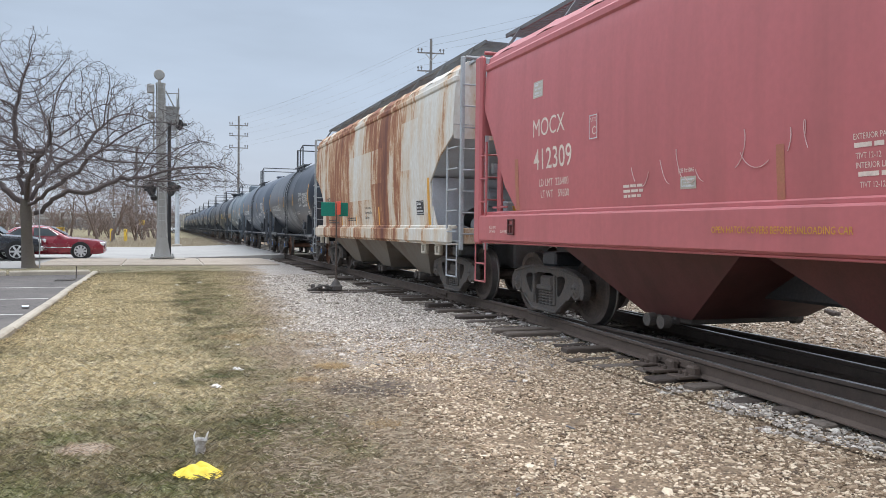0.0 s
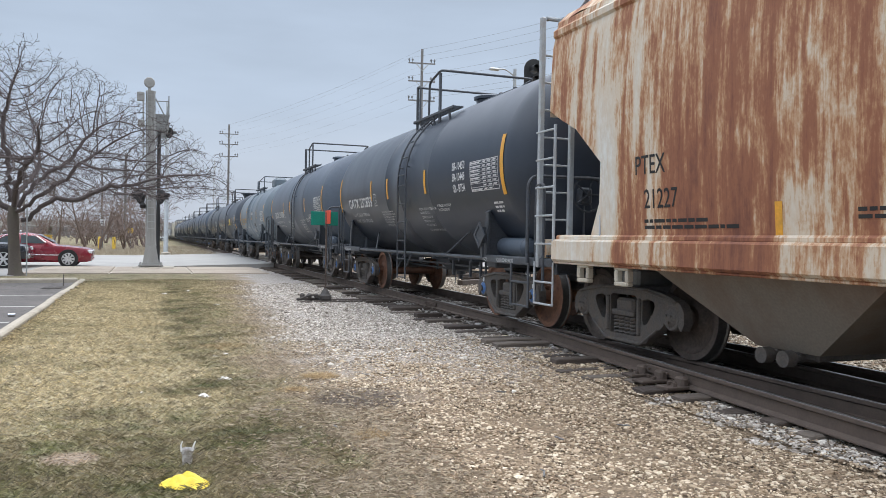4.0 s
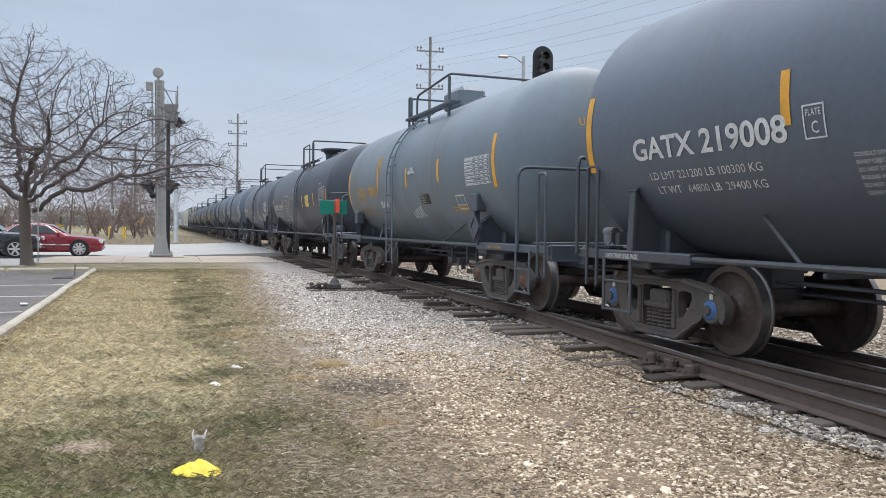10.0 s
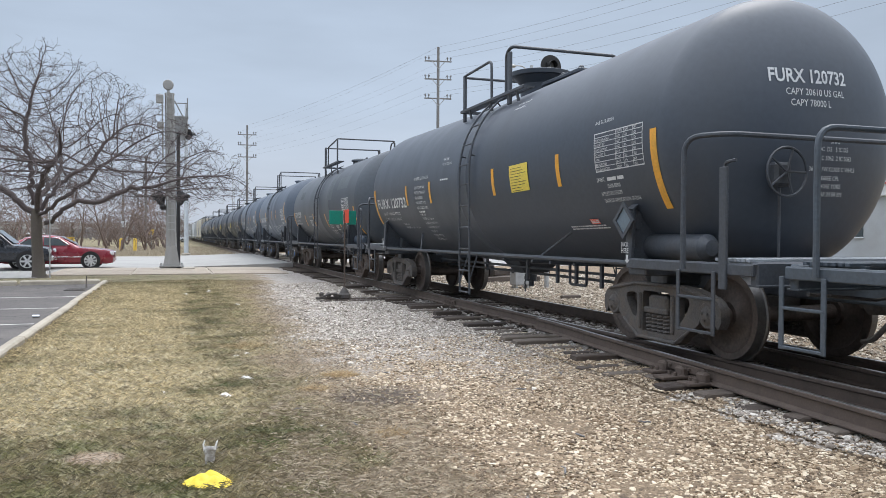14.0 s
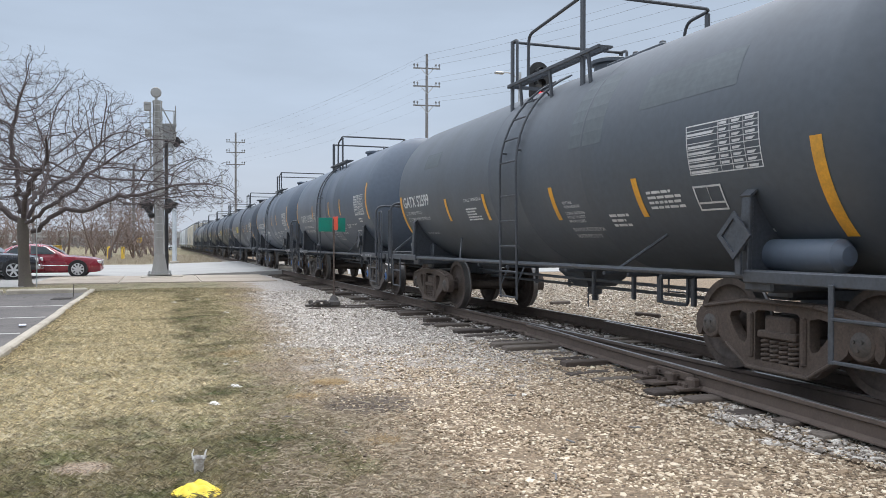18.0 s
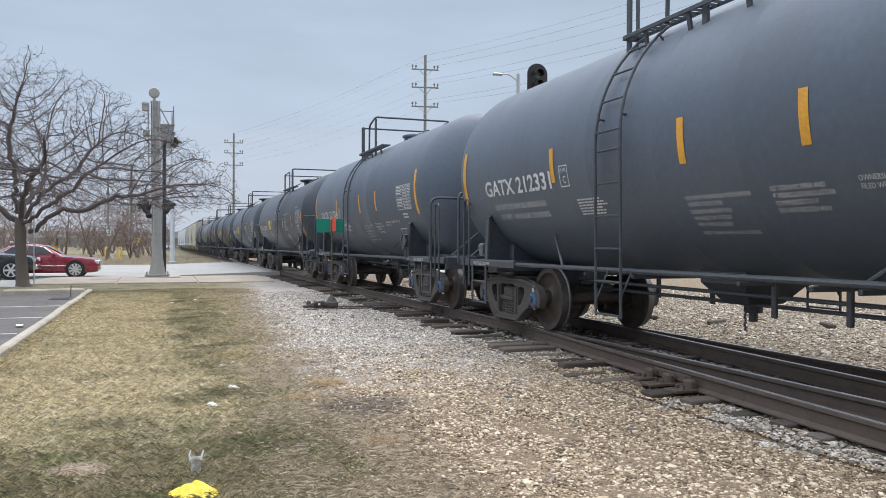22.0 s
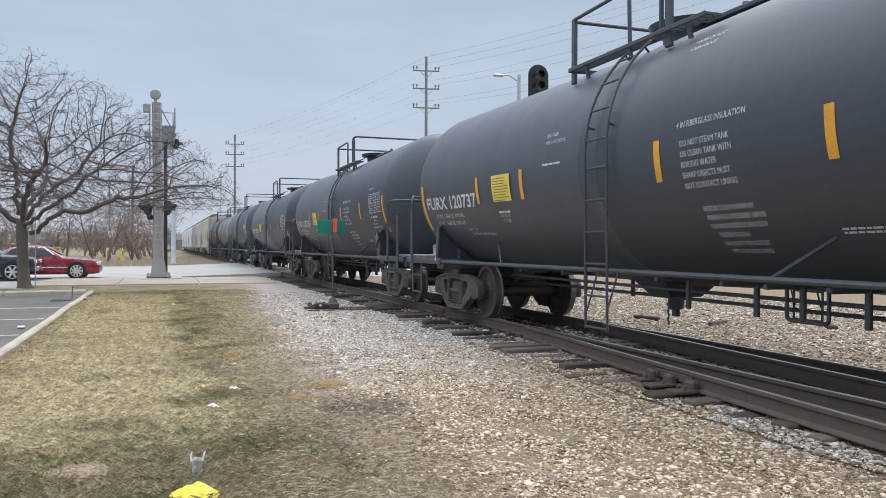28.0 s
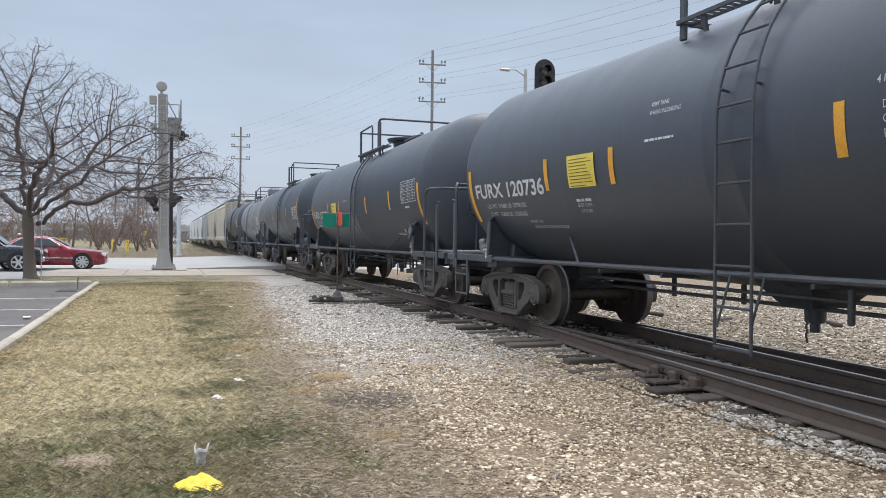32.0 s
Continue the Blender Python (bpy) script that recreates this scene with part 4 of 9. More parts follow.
def railway_truck(car, y, blue=False, tint="", wheels="wheels", rusty=False):
    """A two-axle truck under a car; its wheel sets turn."""
    t = part("truck", MESHES["bolster" + tint], None, car, "rust-brown truck" if tint else "dark cast-iron truck", (0, y, 0))
    for x, turn in ((-1.0, 0), (1.0, 180)):
        f = part("side_frame", MESHES["side" + tint], None, t, "", (x if turn == 0 else x, 0, 0))
        f.rotation_euler = (0, 0, radians(turn))
        for yy in (-0.165, -0.055, 0.055, 0.165):
            part("spring", MESHES["springs" + tint], None, t, "", (0.95 * (-1 if turn == 0 else 1), yy, 0))
        for yy in (-0.889, 0.889):
            b = part("bearing", MESHES["bearing_blue" if blue else "bearing_rust" if rusty else "bearing"], None, t, "blue bearing cap" if blue else "orange rusted bearing cap" if rusty else "", (-0.965 if turn == 0 else 0.965, yy, 0.457))
            b.rotation_euler = (0, 0, radians(turn))
            if blue and turn == 0:
                part("nut", MESHES["nut"], None, t, "dark cap nut", (-1.05, yy, 0.457))
                part("tag", MESHES["tag"], None, t, "small white tag on the side frame", (-1.015, yy - 0.02, 0.61))
    for yy in (-0.889, 0.889):
        w = part("wheel_set", MESHES[wheels], None, t, "rusty steel wheels on an axle", (0, yy, 0.457))
        WHEELS.append((w, yy))
    return t


# ---- tank cars ----
RED_T = paint("target_red", (0.75, 0.09, 0.05), 0.45, grime=(0.4, 0.08, 0.05), dirt=0.4, scale=8)
HOLDER_GREY = paint("placard_panel_grey", (0.13, 0.17, 0.2), 0.45, dirt=0.3, scale=6)
CACHE = {}


def kept(key, make):
    if key not in CACHE:
        CACHE[key] = make()
    return CACHE[key]


def tank_mesh(R, L, zc, head, mat, seam, bend=0.0):
    bm = bmesh.new()
    prof = []
    n = 12
    for i in range(n + 1):
        a = math.pi / 2 * i / n
        prof.append((-L - head * math.cos(a), max(0.001, R * math.sin(a) ** 0.96)))
    for y in seam:
        prof += [(y - 0.03, R), (y - 0.02, R + 0.0035), (y + 0.02, R + 0.0035), (y + 0.03, R)]
    prof += [(-s, r) for s, r in prof[n::-1]]
    lathe(bm, prof, "y", 112, (0, 0, zc))
    for v in bm.verts:
        v.co.z -= bend * max(0.0, 1 - abs(v.co.y) / L)
    return mesh_of("tank", bm, mat)


def tank_car(S, spec):
    """A tank car, its middle S units back along the train. spec: see CARS below."""
    R, L, zc, head, half, end = spec["R"], spec["L"], spec["zc"], spec["head"], spec["half"], spec["end"]
    kind = spec["type"]
    bend = 0.09 if kind == "long" else 0.0      # the long tanks sag towards the middle
    off = spec.get("shift", 0.0)
    under = spec["under"]                       # trucks and saddles sit a little back from the middle
    mat = spec["mat"]
    car = thing("tank_car", (TRACK, S, RAIL), spec["label"], "tank car", "tank cars of the train")
    MOVERS.append((car, S))
    rng = random.Random(spec["seed"])

    def on_tank(y0, z0, lift=0.0055):
        """Places (u, v) on the tank's near side: u towards -y, v up the round."""
        a0 = math.asin(max(-1, min(1, z0 / R)))
        return lambda u, v: (-(R + lift) * math.cos(a0 + v / R), y0 - u, zc - bend * max(0.0, 1 - abs(y0 - u) / L) + (R + lift) * math.sin(a0 + v / R))

    def on_head(x0, z0, lift=0.006):
        def put(u, v):
            x, z = x0 + u, z0 + v
            q = min(0.999, math.hypot(x, z) / R) ** (1 / 0.96)
            return (x, off - L - head * math.sqrt(1 - q * q) - lift, zc + z)
        return put

    key = (kind, mat.name, spec["ladder"][0])
    tank = part("tank", kept(("tank",) + key, lambda: tank_mesh(R, L, zc, head, mat, spec["seam"], bend)), mat, car, spec["coat"], (0, off, 0))

    for y0, z0, pw, ph in spec.get("patches", ()):
        bm = bmesh.new()
        put = on_tank(y0, z0, 0.0025)
        for i in range(6):
            bm.faces.new([bm.verts.new(put(u, v)) for u, v in ((0, ph * i / 6), (pw, ph * i / 6), (pw, ph * (i + 1) / 6), (0, ph * (i + 1) / 6))])
        part("repainted_patch", bm, TANK_PATCH, car, "darker repainted patch")
    for y0, za, zb, w in spec["stripes"]:
        bm = bmesh.new()
        put = on_tank(y0 + w / 2, zb)
        rise = R * (math.asin(za / R) - math.asin(zb / R))
        k = 10
        for i in range(k):
            bm.faces.new([bm.verts.new(put(u, v)) for u, v in ((0, rise * i / k), (w, rise * i / k), (w, rise * (i + 1) / k), (0, rise * (i + 1) / k))])
        part("reflective_stripe", bm, YELLOW_TAPE, car, "yellow reflective stripe")

    ink = YELLOW_PAINT if spec.get("yellow_ink") else WHITE_PAINT
    for body, y0, z0, size, sq in spec["words"]:
        bm = bmesh.new()
        write(bm, body, size, on_tank(y0, z0), squeeze=sq)
        part("lettering", bm, ink, car, "stencilled lettering", smooth=False)
    for body, x0, z0, size in spec["head_words"]:
        bm = bmesh.new()
        write(bm, body, size, on_head(x0, z0), squeeze=0.85)
        part("lettering", bm, ink, car, "stencilled lettering on the tank head", smooth=False)
    for y0, z0, rows, width, h in spec["blocks"]:
        bm = bmesh.new()
        bars(bm, on_tank(y0, z0), rows, width, h, h * 0.9, rng)
        part("small_print", bm, ink, car, "small stencilled print", smooth=False)
    # table of tests
    if spec["table"]:
        ty, tz, tw, th = spec["table"]
        bm = bmesh.new()
        put = on_tank(ty, tz - th)
        outline(bm, put, tw, th, 0.012)
        for k in range(1, 8):
            v = th * k / 8
            bm.faces.new([bm.verts.new(put(a, b)) for a, b in ((0, v), (tw, v), (tw, v + 0.008), (0, v + 0.008))])
        for c in (0.46, 0.62, 0.8):
            outline(bm, lambda u, v: put(u + tw * c, v), 0.008, th, 0.008)
        rows = (("", "STATION", "QUAL", "DUE"), ("TANK QUALIFICATION", "GNGM", "2016", "2026"), ("THICKNESS TEST", "GNGM", "2016", "2026"), ("SERVICE EQUIPMENT", "GNGM", "2016", "2026"), ("PRD: VALVE 75 PSI", "GNGM", "2016", "2026"), ("LINING", "GNGM", "2016", "2024"), ("88.B.2 INSPECTION", "GNGM", "2016", "2026"), ("STUB SILL INSPECTION", "GNGM", "2016", "2026"))
        for k in range(8) if kind == "long" else ():
            for c, body in zip((0.015, 0.475, 0.64, 0.82), rows[7 - k]):
                if body:
                    write(bm, body, th * 0.066, lambda u, v: put(u + tw * c, v + th * (k + 0.25) / 8), squeeze=0.72)
        for k in range(8) if kind != "long" else ():
            for c, w in ((0.02, 0.4), (0.48, 0.11), (0.65, 0.12), (0.83, 0.12)):
                if rng.random() < 0.9:
                    u, v = tw * c, th * (k + 0.28) / 8
                    bm.faces.new([bm.verts.new(put(a, b)) for a, b in ((u, v), (u + tw * w * rng.uniform(0.6, 1), v), (u + tw * w, v + th * 0.05), (u, v + th * 0.05))])
        part("test_table", bm, WHITE_PAINT, car, "white stencilled inspection table", smooth=False)
    if spec.get("plate_c"):
        py, pz, ps = spec["plate_c"]
        bm = bmesh.new()
        outline(bm, on_tank(py, pz), ps * 0.8, ps, 0.014)
        write(bm, "PLATE", ps * 0.2, on_tank(py - ps * 0.1, pz + ps * 0.66), squeeze=0.75)
        write(bm, "C", ps * 0.36, on_tank(py - ps * 0.27, pz + ps * 0.16))
        part("plate_mark", bm, ink, car, "small framed plate mark", smooth=False)
    if spec.get("placard"):
        py, pz, pw, ph = spec["placard"]
        bm = bmesh.new()
        put = on_tank(py, pz, 0.01)
        k = 5
        for i in range(k):
            bm.faces.new([bm.verts.new(put(u, v)) for u, v in ((0, ph * i / k), (pw, ph * i / k), (pw, ph * (i + 1) / k), (0, ph * (i + 1) / k))])
        pl = part("placard", bm, PLACARD_YELLOW, car, "yellow notice sheet")
        bm = bmesh.new()
        bars(bm, on_tank(py - 0.05, pz + ph - 0.06, 0.014), 9, pw - 0.08, 0.009, 0.031, rng)
        part("small_print", bm, BLACK_PAINT, pl, "rows of small black print", smooth=False)
    if spec.get("boxed"):
        py, pz, pw, ph = spec["boxed"]
        bm = bmesh.new()
        put = on_tank(py, pz, 0.010)
        outline(bm, put, pw, ph, 0.02)
        outline(bm, lambda u, v: put(u + pw * 0.5, v + ph * 0.3), 0.012, ph * 0.7, 0.012)
        outline(bm, lambda u, v: put(u, v + ph * 0.28), pw, 0.02, 0.012)
        part("data_panel", bm, WHITE_PAINT, car, "framed lubrication data panel", smooth=False)
    for g in spec.get("scrawl", ()):
        gy, gz, gw, gh, seed = g
        r2 = random.Random(seed)
        bm = bmesh.new()
        put = on_tank(gy, gz, 0.012)
        u = 0.0
        while u < gw:
            wide, high, start = gh * r2.uniform(0.12, 0.3), gh * r2.uniform(0.3, 0.5), r2.uniform(0, 6.28)
            pts = [put(u + wide * math.cos(start + q) + 0.02 * q, high + high * math.sin(start + q * r2.choice((1.0, 1.3)))) for q in [6.28 * r2.uniform(0.6, 1.2) * k / 12 for k in range(13)]]
            tube(bm, pts, 0.006, 4)
            u += gh * 0.3
        part("graffiti", bm, DIM_WHITE if seed % 2 else WHITE_PAINT, car, "pale spray-paint scrawl")

    for py, pz, pw, ph, lines in spec.get("sheets", ()):
        bm = bmesh.new()
        put = on_tank(py, pz, 0.010)
        for i in range(4):
            bm.faces.new([bm.verts.new(put(u, v)) for u, v in ((0, ph * i / 4), (pw, ph * i / 4), (pw, ph * (i + 1) / 4), (0, ph * (i + 1) / 4))])
        sheet = part("notice", bm, BLACK_PAINT, car, "black pasted ownership notice")
        bm = bmesh.new()
        for i, body in enumerate(lines):
            write(bm, body, ph * 0.13, on_tank(py - 0.03, pz + ph * (0.76 - 0.22 * i), 0.014), squeeze=0.72)
        part("lettering", bm, WHITE_PAINT, sheet, "white print", smooth=False)
    if kind == "short":
        for body, y0 in (("2 INCH", -half + 0.2), ("TREAD COND SHOES", -half - 0.3), ("2 INCH TREAD COND SHOES", half + 0.6)):
            bm = bmesh.new()
            write(bm, body, 0.055, lambda u, v: (-1.414, y0 - u, 0.935 + v), squeeze=0.64 if y0 > 0 else 0.8)
            part("lettering", bm, WHITE_PAINT, car, "white stencil on the sill", smooth=False)
    if kind == "long":
        bm = bmesh.new()
        put = on_tank(-4.05, -0.89, 0.010)
        bm.faces.new([bm.verts.new(put(u, v)) for u, v in ((0, 0), (0.2, 0), (0.2, 0.075), (0, 0.075))])
        sticker = part("sticker", bm, WHITE_PAINT, car, "small red and white sticker")
        bm = bmesh.new()
        outline(bm, on_tank(-4.05, -0.89, 0.012), 0.2, 0.075, 0.012)
        bars(bm, on_tank(-4.08, -0.85, 0.012), 2, 0.14, 0.01, 0.01, rng)
        part("sticker_print", bm, RED_T, sticker, "red frame and print", smooth=False)
        for sy in (-1, 1):
            bm = bmesh.new()
            y0 = sy * half + 0.10 + under
            for i, body in enumerate(("JACK", "HERE")):
                write(bm, body, 0.055, lambda u, v: (-1.405, y0 - u, 1.15 - 0.07 * i + v), squeeze=0.85)
            for a in (((0.11, 0.10), (0.15, 0.10), (0.15, 0.0), (0.11, 0.0)), ((0.08, 0.01), (0.18, 0.01), (0.13, -0.06))):
                bm.faces.new([bm.verts.new((-1.41, y0 - u, 1.0 + 0.6 * v)) for u, v in a])
            part("lettering", bm, WHITE_PAINT, car, "jacking mark with an arrow", smooth=False)

    # ladders, over the round to the platform
    lx, lw = spec["ladder"]

    def ladder(face):
        bm = bmesh.new()
        for yy in (lx, lx - lw):
            low = [(face * (R + 0.05), yy, spec["foot"]), (face * (R + 0.07), yy, zc - 0.15)]
            arc = [(face * (R + 0.07) * math.cos(a), yy + (lx - lw / 2 - yy) * 0.25 * a, zc + (R + 0.07) * math.sin(a)) for a in [radians(v) for v in range(0, 72, 6)]]
            tube(bm, low + arc, 0.017, 6)
        for a in (10, 48):
            a = radians(a)
            for yy in (lx - 0.03, lx - lw + 0.03):
                rod(bm, (face * (R - 0.01) * math.cos(a), yy, zc + (R - 0.01) * math.sin(a)), (face * (R + 0.075) * math.cos(a), yy, zc + (R + 0.075) * math.sin(a)), 0.014, seg=6)
        for yy in (lx - 0.02, lx - lw + 0.02):
            rod(bm, (face * (R + 0.05), yy, spec["foot"] + 0.2), (face * (R - 0.1), yy, 0.97), 0.012, seg=6)
        return mesh_of("ladder", bm, mat if spec.get("grey_frame") else FRAME_BLACK)

    for face in (-1, 1):
        lad = part("ladder", kept(("lad", face, lx) + key, lambda: ladder(face)), None, car)
        RUNG = kept(("rung", lw), lambda: mesh_of("rung", (lambda b: (rod(b, (0, -lw / 2, 0), (0, lw / 2, 0), 0.013, seg=6), b)[1])(bmesh.new()), FRAME_BLACK))
        z = spec["foot"] + 0.03
        while z < zc - 0.1:
            part("rung", RUNG, None, lad, "", (face * (R + 0.06), lx - lw / 2, z))
            z += 0.36
        for a in (4, 17, 30, 43, 56, 68):
            a = radians(a)
            rung = part("rung", RUNG, None, lad, "", (face * (R + 0.07) * math.cos(a), lx - lw / 2, zc + (R + 0.07) * math.sin(a)))
            rung.scale = (1, 1 - 0.25 * a, 1)
    frame_mat = FRAME_SLATE if spec.get("grey_frame") else FRAME_BLACK

    def underframe():
        bm = bmesh.new()
        for s in (-1, 1):
            rod(bm, (-1.36 * s, -half + 0.1, 0.97), (-1.36 * s, half - 0.1, 0.97), 0.03, seg=8)
            for y in (-half * 0.55, half * 0.48):
                d = 0.45 if y < 0 else -0.75
                rod(bm, (-1.36 * s, y, 0.97), (-R * math.cos(0.75) * s, y - d, zc - R * math.sin(0.75)), 0.018, seg=6)
        return mesh_of("running_rail", bm, FRAME_BLACK)

    part("running_rail", kept(("under",) + key, underframe), None, car)

    def side_plate(q):
        bm = bmesh.new()
        y0, y1 = half - 0.12, end
        box(bm, (1.38 * q, (y0 + y1) / 2, 0.965), (0.05, y1 - y0, 0.105), 0.01)
        box(bm, (1.34 * q, (y0 + y1) / 2, 1.015), (0.1, y1 - y0, 0.016), 0.004)
        return mesh_of("side_plate", bm, frame_mat)

    def end_sill():
        bm = bmesh.new()
        box(bm, (0, end - 0.04, 0.93), (2.7, 0.09, 0.22), 0.015)
        box(bm, (0, end - 0.04, 0.83), (2.7, 0.14, 0.02), 0.004)
        return mesh_of("end_sill", bm, frame_mat)

    def draft_sill():
        bm = bmesh.new()
        box(bm, (0, (half + end) / 2, 0.82), (0.42, end - half + 1.4, 0.34), 0.02)
        box(bm, (0, half, 0.92), (2.7, 0.34, 0.17), 0.02)
        return mesh_of("draft_sill", bm, frame_mat)

    def walkway():
        bm = bmesh.new()
        for q in (-1.2, -0.4, 0.4, 1.2):
            box(bm, (q, end - 0.35, 1.025), (0.05, 0.55, 0.03))
        box(bm, (0, end - 0.35, 1.008), (2.6, 0.05, 0.02))
        return mesh_of("walkway", bm, HOPPER_GREY if kind == "long" else frame_mat)

    SLAT = kept(("slat", kind == "long", frame_mat.name), lambda: mesh_of("slat", (lambda b: (box(b, (0, 0, 0), (2.66, 0.045, 0.03), 0.004), b)[1])(bmesh.new()), HOPPER_GREY if kind == "long" else frame_mat))

    def saddle(q):
        """A flanged post from the sill up to the tank, with a sloping web behind it."""
        bm = bmesh.new()
        top = 1.32 if kind == "utility" else 1.56 if kind == "long" else 1.66
        bar(bm, (1.36 * q, half, 0.98), (1.33 * q, half, top), 0.11, 0.05, 0.008)
        web = [(1.34, 0.98), (1.34, top), (1.12, top + 0.16), (0.7, zc - R * 0.8), (0.4, 0.98)]
        plate(bm, [[(q * x, z) for x, z in web]], Matrix(((1, 0, 0, 0), (0, 0, 1, half - 0.012), (0, 1, 0, 0), (0, 0, 0, 1))), 0.024)
        bar(bm, (1.36 * q, half, top), (1.08 * q, half, top + 0.2), 0.13, 0.02)
        box(bm, (0.75 * q, half, zc - R + 0.1), (0.5, 0.3, 0.5), 0.03)
        return mesh_of("saddle", bm, frame_mat)

    def handrail():
        bm = bmesh.new()
        zt = spec["rail_z"]
        if kind == "long":
            pts = [(-1.5, -0.28, 0.95), (-1.5, -0.28, zt + 0.12), (-1.3, 0.1, zt + 0.12), (1.3, 0.1, zt + 0.12), (1.5, -0.28, zt + 0.12), (1.5, -0.28, 0.95)]
        else:
            pts = [(-1.43, 0.0, 0.95), (-1.43, 0.0, zt), (1.43, 0.0, zt), (1.43, 0.0, 0.95)]
        tube(bm, rounded(pts, 0.18, 5), 0.026, 8)
        return mesh_of("handrail", bm, frame_mat)

    def tail_rail():
        """Legs beside the round of the head, the rail bent out past it."""
        bm = bmesh.new()
        zt = spec["rail_z"]
        tube(bm, rounded([(-1.43, -0.46, 0.95), (-1.43, -0.46, zt), (-0.8, 0.0, zt), (0.8, 0.0, zt), (1.43, -0.46, zt), (1.43, -0.46, 0.95)], 0.14, 5), 0.024, 8)
        return mesh_of("handrail", bm, frame_mat)

    def end_brace():
        bm = bmesh.new()
        bar(bm, (0.15, 0.0, 1.95), (-1.05, 0.0, 1.0), 0.05, 0.06, 0.008)
        return mesh_of("end_brace", bm, frame_mat)

    def corner_post(q):
        bm = bmesh.new()
        if kind == "long":
            box(bm, (1.41 * q, end - 0.37, 1.34), (0.035, 0.1, 1.12), 0.008)
            tube(bm, rounded([(1.40 * q, end - 0.37, 1.85), (1.40 * q, end - 0.37, 1.94), (1.40 * q, end - 0.22, 1.95)], 0.05, 3), 0.016, 6)
        else:
            y = end - (0.27 if kind == "utility" else 0.45)
            tube(bm, rounded([(1.41 * q, y, 0.6), (1.41 * q, y, 1.98), (1.41 * q, y + 0.22, 1.98), (1.41 * q, y + 0.22, 0.6)], 0.07, 4), 0.02, 8)
        return mesh_of("corner_post", bm, frame_mat)

    def step(q):
        bm = bmesh.new()
        y0, y1 = (half + 1.42, half + 1.86) if kind == "utility" else (half + 0.85, half + 1.38)
        for z in (0.36, 0.68):
            rod(bm, (1.42 * q, y0, z), (1.42 * q, y1, z), 0.016, seg=6)
        for yy in (y0, y1):
            box(bm, (1.42 * q, yy, 0.64), (0.02, 0.05, 0.6), 0.005)
        return mesh_of("step", bm, frame_mat)

    def coupler():
        bm = bmesh.new()
        box(bm, (0, end + 0.1, 0.68), (0.14, 0.5, 0.16), 0.03)
        box(bm, (0.05, end + 0.36, 0.68), (0.3, 0.2, 0.26), 0.05)
        tube(bm, rounded([(-0.25, end - 0.1, 0.62), (-0.27, end + 0.15, 0.35), (-0.1, end + 0.42, 0.3)], 0.12, 4), 0.025, 6)
        tube(bm, [(-1.3, end - 0.15, 0.8), (-0.4, end + 0.02, 0.72), (0.1, end + 0.15, 0.74)], 0.016, 6)
        return mesh_of("coupler", bm, TRUCK_IRON)

    coup = kept(("coup", end), coupler)
    pieces = [("coupler", coup), ("end_sill", kept(("esill",) + key, end_sill)), ("draft_sill", kept(("dsill",) + key, draft_sill)), ("walkway", kept(("ewalk",) + key, walkway))]
    for q in (-1, 1):
        pieces += [("side_plate", kept(("splate", q) + key, lambda: side_plate(q))), ("saddle", kept(("saddle", q) + key, lambda: saddle(q))), ("corner_post", kept(("cpost", q) + key, lambda: corner_post(q))), ("step", kept(("step", q) + key, lambda: step(q)))]
    for turn in (0, 180):
        for nm, me in pieces:
            if kind == "utility" and turn == 0 and nm == "corner_post":
                continue
            back = spec.get("tail", 0.0) if turn == 0 and nm != "draft_sill" else 0.0
            if kind == "utility" and turn == 0 and nm == "step":
                back = 0.2
            piece = part(nm, me, None, car, "", (0, under if nm == "saddle" else back, 0))
            piece.rotation_euler = (0, 0, radians(turn))
            if nm == "walkway" and S < 160:
                for k in range(7):
                    part("slat", SLAT, None, piece, "", (0, end - 0.14 - 0.07 * k, 1.05))
        hy = (L + head + 0.1) * (1 if turn == 0 else -1) + off + (0.22 if kind == "utility" and turn == 0 else 0.0)
        part("handrail", kept(("tailrail",) + key, tail_rail) if turn == 0 and kind == "short" else kept(("hand",) + key, handrail), None, car, "", (0, hy, 0)).rotation_euler = (0, 0, radians(turn))
        if spec.get("end_brace"):
            part("end_brace", kept(("ebrace",) + key, end_brace), None, car, "", (0, hy, 0))

    # brake gear at the near end: reservoir, brake wheel and valve
    def reservoir():
        bm = bmesh.new()
        y1 = -half + (0.49 if kind == "old" else 0.28)
        ln, z = 1.18, 1.15
        lathe(bm, [(y1 - ln, 0.001), (y1 - ln + 0.01, 0.08), (y1 - ln + 0.08, 0.14), (y1 - 0.08, 0.14), (y1 - 0.01, 0.08), (y1, 0.001)], "y", 18, (-1.05, 0, z))
        return mesh_of("air_reservoir", bm, FRAME_BLACK if kind == "long" else TANK_FADED)

    if spec.get("reservoir", kind in ("old", "short")):
        part("air_reservoir", kept(("res",) + key, reservoir), None, car, "dusty grey air reservoir", (0, under if kind == "short" else 0, 0))

    def brake():
        bm = bmesh.new()
        y = -L - head - 0.08 + off
        pts = [(-0.5 + 0.24 * math.cos(a), y, 1.9 + 0.24 * math.sin(a)) for a in [2 * math.pi * k / 20 for k in range(21)]]
        tube(bm, pts, 0.014, 6)
        for k in range(5):
            a = 2 * math.pi * k / 5
            rod(bm, (-0.5, y, 1.9), (-0.5 + 0.24 * math.cos(a), y, 1.9 + 0.24 * math.sin(a)), 0.012, seg=6)
        box(bm, (-0.5, y + 0.1, 1.88), (0.2, 0.14, 0.24), 0.03)
        rod(bm, (-0.5, y + 0.1, 1.75), (-0.5, y + 0.1, 0.95), 0.014, seg=6)
